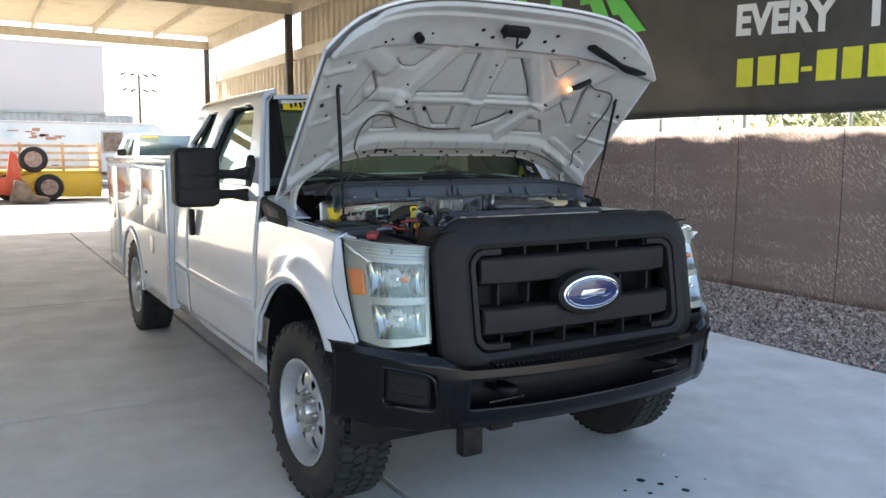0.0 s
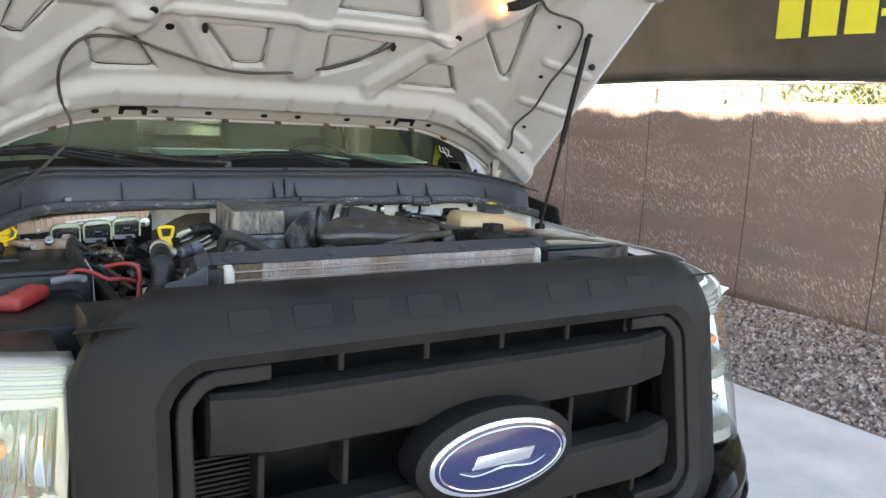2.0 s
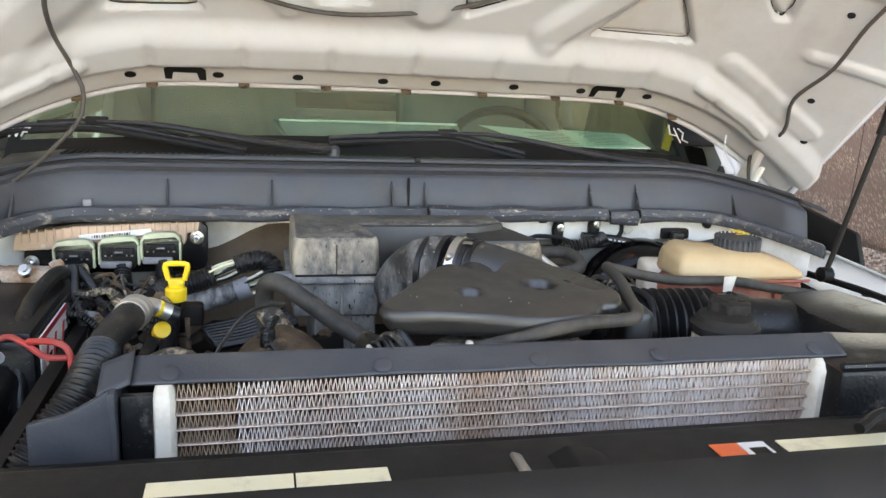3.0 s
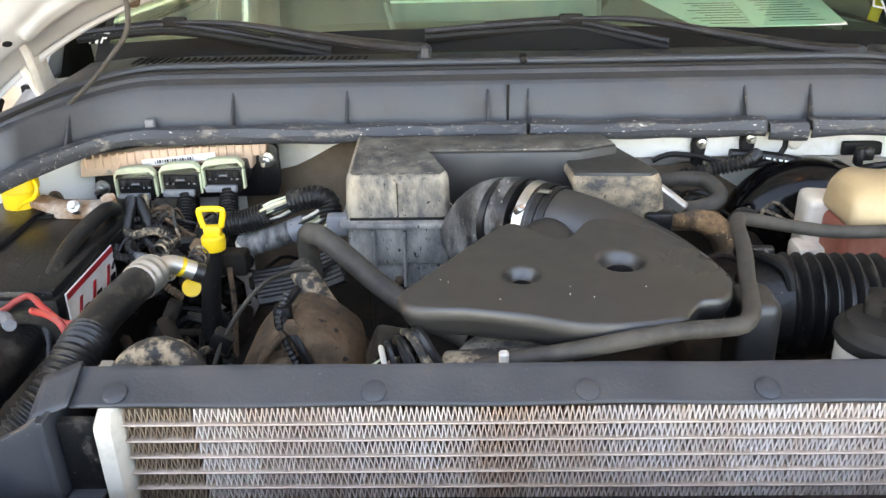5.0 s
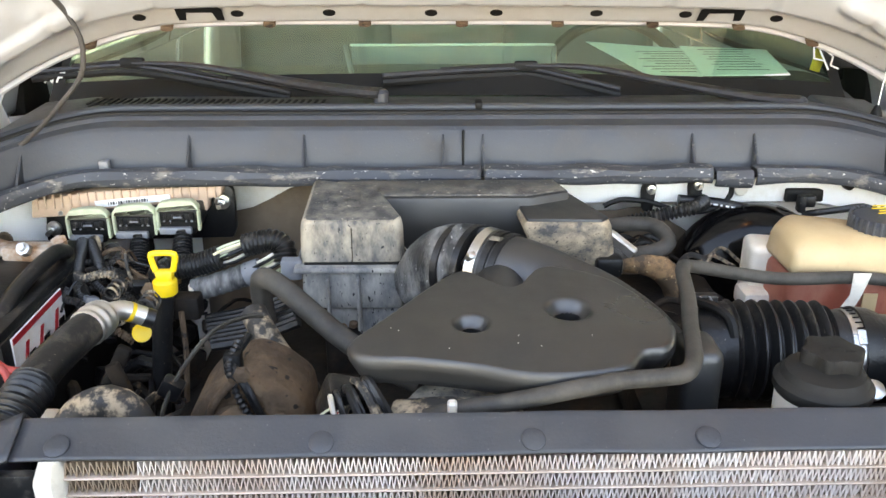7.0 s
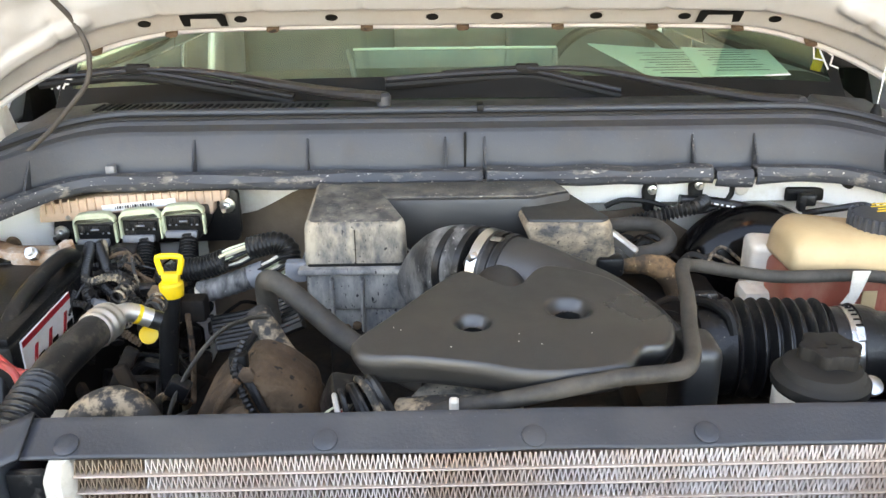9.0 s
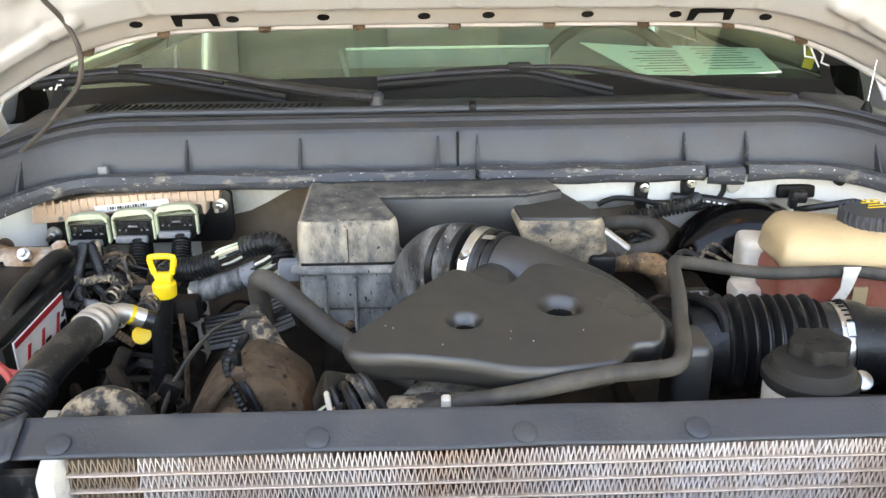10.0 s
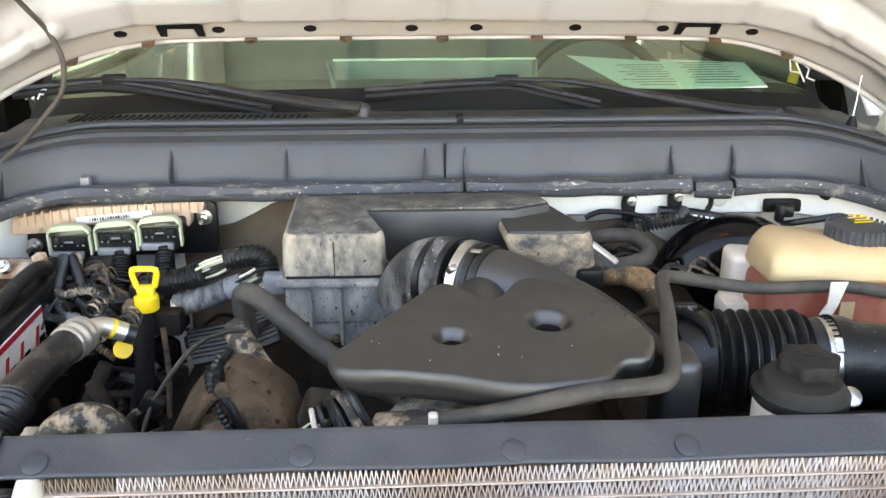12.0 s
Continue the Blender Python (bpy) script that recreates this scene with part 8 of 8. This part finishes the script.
# plugs and loose wires in front of the cover
plug = part("plug_block", box((0.05, 0.04, 0.045), (-0.135, 0.53, 1.275), 0.008, 2, (10, 20, 15)), "bay", truck)
for k in range(7):
    o = rw.uniform(-0.02, 0.02)
    part("plug_wire", tube([(-0.13 + o, 0.52 + o, 1.285), (-0.15 + o * 2, 0.49, 1.275 + o * 0.3), (-0.155 + 1.5 * o, 0.475, 1.235), (-0.20 + o, 0.48, 1.21)], 0.003, 6, 0.006), ("black", "pale", "milky", "red", "black", "mudrubber", "bay")[k], truck)
part("orange_wire", tube([(-0.115, 0.60, 1.262), (-0.15, 0.56, 1.25), (-0.19, 0.53, 1.225), (-0.22, 0.50, 1.20)], 0.003, 6, 0.006), "rust", truck)
part("thermostat_neck", lathe([(0.06, -0.05), (0.062, 0.0), (0.055, 0.012), (0.0, 0.02)], (-0.02, 0.50, 1.272), (8, 0, 0), 28), "filth", truck)

# engine block, fan shroud and dark depths
part("engine_block", prism([(-0.30, 0.60), (0.36, 0.60), (0.36, 1.10), (-0.30, 1.10)], "z", 0.70, 1.12, 0.02), "dark", truck, "grimy engine block")
part("valve_cover", prism([(-0.40, 0.66), (-0.20, 0.66), (-0.20, 1.1), (-0.40, 1.1)], "z", 0.98, 1.09, 0.02), "dark", truck)
part("valve_cover", prism([(0.20, 0.62), (0.40, 0.62), (0.40, 1.1), (0.20, 1.1)], "z", 1.02, 1.17, 0.02), "dark", truck)
part("fan_shroud", sheet(lambda u, v: (u, 0.455 + 0.11 * v, 1.25 - 0.03 * v), np.linspace(-0.40, 0.40, 20), [0, 0.5, 1]), "bay", truck, solid=0.006)
part("fan_shroud_wall", box((0.86, 0.012, 0.55), (0.0, 0.455, 1.03), 0.004), "bay", truck)
# black sheet closes the bay below, its colour standing for deep shade
part("bay_shade_floor", box((1.5, 1.0, 0.02), (0, 0.75, 0.66), 0), "black", truck)
part("splash_panel", box((0.5, 0.5, 0.02), (-0.62, 0.72, 0.96), 0.004), "dark", truck)
part("splash_panel", box((0.45, 0.55, 0.02), (0.6, 0.72, 0.96), 0.004), "dark", truck)
rt = random.Random(11)
for k in range(60):
    x, y = rt.uniform(-0.58, -0.22), rt.uniform(0.62, 1.05)
    z = rt.uniform(1.02, 1.13)
    a = rt.uniform(0, 6.28)
    l = rt.uniform(0.05, 0.12)
    p = [(x, y, z), (x + l * math.cos(a) * 0.5, y + l * math.sin(a) * 0.5, z + rt.uniform(-0.02, 0.035)), (x + l * math.cos(a), y + l * math.sin(a), z + rt.uniform(-0.04, 0.02))]
    part("loose_cable", tube(p, rt.choice((0.003, 0.004, 0.006, 0.009)), 8, 0.015), rt.choice(("bay", "mudrubber", "dark", "rubber", "bay")), truck)
for k in range(12):
    x, y = rt.uniform(-0.55, -0.28), rt.uniform(0.78, 1.05)
    part("small_bracket", box((rt.uniform(0.02, 0.05), rt.uniform(0.02, 0.04), rt.uniform(0.02, 0.05)), (x, y, rt.uniform(1.04, 1.13)), 0.004, 2, (rt.uniform(-30, 30), rt.uniform(-30, 30), rt.uniform(0, 90))), rt.choice(("dark", "bay", "dark", "bay")), truck)
for k in range(10):
    x, y = rt.uniform(0.22, 0.42), rt.uniform(0.78, 1.0)
    z = rt.uniform(1.10, 1.2)
    part("loose_cable", tube([(x, y, z), (x + 0.05, y + 0.03, z + 0.02), (x + 0.10, y + rt.uniform(-0.05, 0.05), z)], rt.choice((0.005, 0.009)), 8, 0.015), rt.choice(("black", "mudrubber", "dark")), truck)
part("right_box", box((0.12, 0.12, 0.08), (0.44, 0.54, 1.19), 0.01), "bay", truck)
part("right_bolt", lathe([(0.011, 0), (0.011, 0.006), (0.006, 0.008), (0, 0.008)], (0.405, 0.555, 1.268), (40, 0, 0), 12), "steel", truck)
part("right_plug", box((0.05, 0.03, 0.03), (0.425, 0.50, 1.25), 0.006, 2, (0, 0, 20)), "black", truck)

# radiator top: seal strip, charge-air cooler, deflectors
plan = Matrix()
strip = part("radiator_seal_strip", sheet(lambda u, v: (u, 0.3885 + 0.0395 * v + 0.0005 * math.sin(u * 30) * (1 - v), 1.2975 + 0.0195 * v - 0.006 * max(0, v - 0.9) / 0.1 + 0.0012 * noise.noise((u * 10, v, 0))), np.linspace(-0.408, 0.425, 80), np.linspace(0, 1, 14)), "cowl", truck, "grey flexible seal strip over the radiator", solid=0.003)
for x in (-0.372, -0.154, 0.024, 0.173, 0.385):
    part("push_pin", lathe([(0.0105, 0), (0.0103, 0.0016), (0.0092, 0.0023), (0.002, 0.0028), (0, 0.0026)], (x, 0.3995, 1.3031), (26, 0, 0), seg=24), "cowl", strip)
part("strip_fold", sheet(lambda u, v: (-0.408 - 0.030 * u, 0.3885 + 0.0395 * v - 0.012 * u, 1.2970 + 0.0195 * v - 0.008 * u), np.linspace(0, 1, 6), np.linspace(0, 1, 6)), "cowl", strip, solid=0.003)
plan = Matrix.Translation((0, 0.022, -0.021))
defl = part("side_deflector", prism([(-0.50, 1.16), (-0.425, 1.16), (-0.425, 1.322), (-0.44, 1.312), (-0.465, 1.298), (-0.50, 1.29)], "y", 0.345, 0.353, 0.002), "cowl", truck, "grey side air deflector")
part("deflector_return", prism([(0.345, 1.16), (0.42, 1.16), (0.42, 1.318), (0.345, 1.318)], "x", -0.426, -0.420, 0.001), "cowl", defl)
part("deflector_rib", box((0.03, 0.01, 0.15), (-0.402, 0.362, 1.235), 0.002), "bay", defl)
part("deflector_rib", box((0.03, 0.016, 0.004), (-0.402, 0.355, 1.238), 0.001), "cowl", defl)

core = part("charge_air_cooler", box((0.75, 0.03, 0.20), (0.01, 0.405, 1.215), 0.002), "dark", truck, "aluminium charge-air cooler with bent fins")
for x, w in ((-0.377, 0.022), (0.384, 0.018)):
    part("end_tank", loft([[(x - w / 2 + dx, 0.352 + dy, z) for dx, dy in ((0, 0.01), (0.004, 0.0), (w - 0.004, 0.0), (w, 0.006), (w, 0.05), (0, 0.05))] for z in (1.12, 1.20, 1.27, 1.305)] + [[(x - w / 2 + dx, 0.358 + dy, 1.316) for dx, dy in ((0.003, 0.012), (0.006, 0.006), (w - 0.006, 0.004), (w - 0.003, 0.010), (w - 0.003, 0.04), (0.003, 0.04))]], cap=True), "endtank", core, "cast end tank", 50)
rows = [1.3168 - 0.0168 * k for k in range(11)]
for z in rows[1:]:
    part("cooler_tube", box((0.745, 0.034, 0.0020), (0.006, 0.3815, z), 0.0006, 1), "tube", core)


def fin_row(z, x0, x1, seed):
    r = random.Random(seed)
    xs = np.arange(x0, x1, 0.0023)
    verts, faces = [], []
    for i, x in enumerate(xs):
        zz = z + (0.0071 if i % 2 else -0.0071)
        j = 0.0008 * math.sin(x * 90 + seed) + r.uniform(-0.0007, 0.0007) + 0.0012 * noise.noise((x * 40, seed, 0))
        verts += [(x + j, 0.3665 + r.uniform(0, 0.0020), zz), (x + j, 0.392, zz)]
    for i in range(len(xs) - 1):
        faces.append((2 * i, 2 * i + 1, 2 * i + 3, 2 * i + 2))
        n, a, b = len(verts), verts[2 * i], verts[2 * i + 2]
        w = 0.00062
        verts += [(a[0] - w, a[1], a[2]), (a[0] + w, a[1] - 0.0004, a[2]), (b[0] + w, b[1] - 0.0004, b[2]), (b[0] - w, b[1], b[2])]
        faces.append((n, n + 1, n + 2, n + 3))
    return verts, faces


M["dirtyfin"] = mat("mud_filled_fin", (0.26, 0.17, 0.11), 0.8, var=0.3, scale=30, bump=0.1, dust=(0.34, 0.27, 0.2), amount=0.45, dscale=18)
for k, z in enumerate(rows[:-1]):
    zz = z - 0.0084
    part("fin_strip", fin_row(zz, -0.305, 0.375, k), "dirtyfin" if k > 7 else "fin", core, smooth=0)
    part("fin_strip", fin_row(zz, -0.364, -0.306, 50 + k), "dirtyfin", core, smooth=0)

plan = BAY
wedge = part("intake_scoop", prism([(0.405, 0.362), (0.60, 0.362), (0.665, 0.40), (0.57, 0.49), (0.47, 0.505), (0.405, 0.455)], "z", 1.14, 1.300, 0.008, 2), "bay", truck, "black fresh-air scoop")
part("scoop_edge", tube([(0.41, 0.37, 1.303), (0.60, 0.37, 1.303), (0.66, 0.405, 1.300)], 0.005, 8, 0.02), "bay", wedge)
part("intake_tunnel", prism([(0.56, 0.44), (0.70, 0.42), (0.76, 0.46), (0.655, 0.735), (0.545, 0.72), (0.53, 0.62)], "z", 1.16, 1.288, 0.012, 2), "bay", truck, "black moulded air tunnel")
part("side_hose", tube([(0.76, 0.95, 1.18), (0.78, 0.75, 1.17), (0.79, 0.55, 1.16), (0.78, 0.42, 1.14)], 0.02, 12, 0.02, ribs=(0.012, 0.002)), "black", truck)
part("side_loom", tube([(0.80, 1.05, 1.225), (0.83, 0.85, 1.235), (0.84, 0.65, 1.235), (0.85, 0.50, 1.225), (0.86, 0.40, 1.215)], 0.007, 8, 0.02), "black", truck)
plan = Matrix()
bar = part("grille_support", prism([(0.155, 1.20), (0.30, 1.20), (0.305, 1.250), (0.285, 1.268), (0.17, 1.268), (0.155, 1.26)], "x", -0.66, 0.66, 0.006), "trim", truck, "black radiator support bar with stickers")
part("closing_panel", sheet(lambda u, v: (0.68 * u, 0.10 + 0.06 * v, 1.27 - 0.02 * v), np.linspace(-1, 1, 8), [0, 1]), "trim", truck, solid=0.004)
# solid black box that fills the gap with painted shade
part("gap_shade_box", box((1.2, 0.02, 0.3), (0, 0.335, 1.09), 0.003), "black", truck)
for x0, x1, m in ((-0.376, -0.255, "sticker"), (-0.253, -0.172, "sticker"), (0.150, 0.180, "orange"), (0.181, 0.21, "white"), (0.225, 0.40, "sticker")):
    part("warning_sticker", box((x1 - x0, 0.045, 0.0012), ((x0 + x1) / 2, 0.222, 1.2690), 0, turn=(0, 0, 0)), m, bar)
part("print_mark", box((0.018, 0.02, 0.001), (0.196, 0.222, 1.2700), 0), "black", bar)
part("latch_bracket", prism([(-0.03, 1.262), (0.05, 1.262), (0.025, 1.274), (0.0, 1.278)], "y", 0.20, 0.25, 0.004), "black", bar)
part("latch_lever", box((0.012, 0.05, 0.018), (-0.05, 0.23, 1.262), 0.003, 2, (0, 18, 0)), "steel", bar)
part("cable_strap", tube([(0.46, 0.20, 1.29), (0.36, 0.24, 1.295), (0.30, 0.22, 1.29)], 0.006, 8, 0.01), "black", bar)
part("headlamp_bracket", box((0.14, 0.2, 0.02), (-0.76, 0.30, 1.188), 0.006), "bay", truck)
part("headlamp_bracket", box((0.14, 0.2, 0.02), (0.76, 0.30, 1.188), 0.006), "bay", truck)

# dirt lumps, heater tubes and loose bits among the hoses
plan = BAY
rd = random.Random(8)
for k in range(9):
    part("dirt_lump", lathe([(0.004, 0), (0.007, 0.003), (0.006, 0.008), (0, 0.010)], (-0.186 + rd.uniform(0, 0.03), 0.872 + rd.uniform(-0.006, 0.004), 1.160 + 0.003 * k), (rd.uniform(0, 60), rd.uniform(0, 60), 0), 7), "rusthose", truck, smooth=0)
for k in range(16):
    o = rd.uniform(-0.016, 0.016)
    q = rd.uniform(-0.014, 0.014)
    part("plug_wire", tube([(-0.135 + o, 0.54 + q, 1.285 + q), (-0.128 + o * 1.2, 0.51 + q * 0.5, 1.305 + o * 0.6), (-0.118 + o * 1.6, 0.490, 1.298 + q), (-0.105 + o * 2, 0.478, 1.268)], rd.choice((0.0022, 0.003, 0.004)), 6, 0.006), rd.choice(("bay", "rubber", "bay", "mudrubber", "rubber", "milky")), truck)
part("filler_spout", tube([(-0.085, 0.50, 1.278), (-0.03, 0.49, 1.284), (0.03, 0.475, 1.282)], [0.022, 0.026, 0.022], 14, 0.01, flat=0.6), "mudrubber", truck)
for x, z in ((-0.300, 1.205), (-0.250, 1.272), (-0.214, 1.215)):
    part("case_bolt", lathe([(0.009, 0), (0.009, 0.006), (0.004, 0.008), (0, 0.008)], (x, 0.594, z), (90, 0, 0), 6), "mud", alt)
part("alternator_plug", tube([(-0.262, 0.64, 1.287), (-0.268, 0.612, 1.270), (-0.258, 0.596, 1.245), (-0.246, 0.590, 1.222), (-0.240, 0.588, 1.205)], 0.0042, 8, 0.005, ribs=(0.006, 0.0008)), "rubber", alt)

# tangle of thin, muddy leads between the battery and the loom
rk = random.Random(33)
for k in range(46):
    x, y, z = rk.uniform(-0.58, -0.47), rk.uniform(0.93, 1.04), rk.uniform(1.165, 1.232)
    a, l = rk.uniform(0, 6.28), rk.uniform(0.04, 0.11)
    p = [(x, y, z), (x + l * 0.35 * math.cos(a), y + l * 0.35 * math.sin(a), z + rk.uniform(-0.01, 0.022)), (x + l * 0.7 * math.cos(a + 0.5), y + l * 0.7 * math.sin(a + 0.5), z + rk.uniform(-0.02, 0.012)), (x + l * math.cos(a + 0.9), y + l * math.sin(a + 0.9), z - rk.uniform(0.01, 0.04))]
    r = rk.choice((0.0018, 0.0025, 0.0035, 0.006))
    part("thin_lead", tube(p, r, 7, 0.008, ribs=(0.005, 0.0008) if r > 0.005 else None), rk.choice(("mudrubber", "rubber", "bay", "mudrubber", "dark", "mud")), truck)
for k in range(18):
    x, y, z = rk.uniform(-0.56, -0.44), rk.uniform(0.92, 1.02), rk.uniform(1.15, 1.215)
    b = part("lead_plug", box((rk.uniform(0.012, 0.028), rk.uniform(0.012, 0.02), rk.uniform(0.012, 0.022)), (x, y, z), 0.003, 2, (rk.uniform(-40, 40), rk.uniform(-40, 40), rk.uniform(0, 90))), rk.choice(("bay", "mud", "dark", "tray", "bay")), truck)
for x, y, z, r in ((-0.418, 0.80, 1.248, 0.012), (-0.47, 0.83, 1.215, 0.009), (-0.50, 0.90, 1.222, 0.010)):
    part("wound_lead", tube([(x + r * math.cos(t), y + 0.0022 * t, z + r * math.sin(t)) for t in np.linspace(0, 18.8, 40)], 0.0018, 6, 0.004), "mudrubber", truck)
for k in range(14):
    x, y = rk.uniform(0.23, 0.40), rk.uniform(1.02, 1.12)
    part("thin_lead", tube([(x, y, 1.20), (x + 0.03, y + 0.02, 1.215 + rk.uniform(0, 0.015)), (x + 0.07, y + 0.01, 1.20)], rk.choice((0.002, 0.003, 0.005)), 7, 0.008), rk.choice(("mudrubber", "rubber", "dark")), truck)
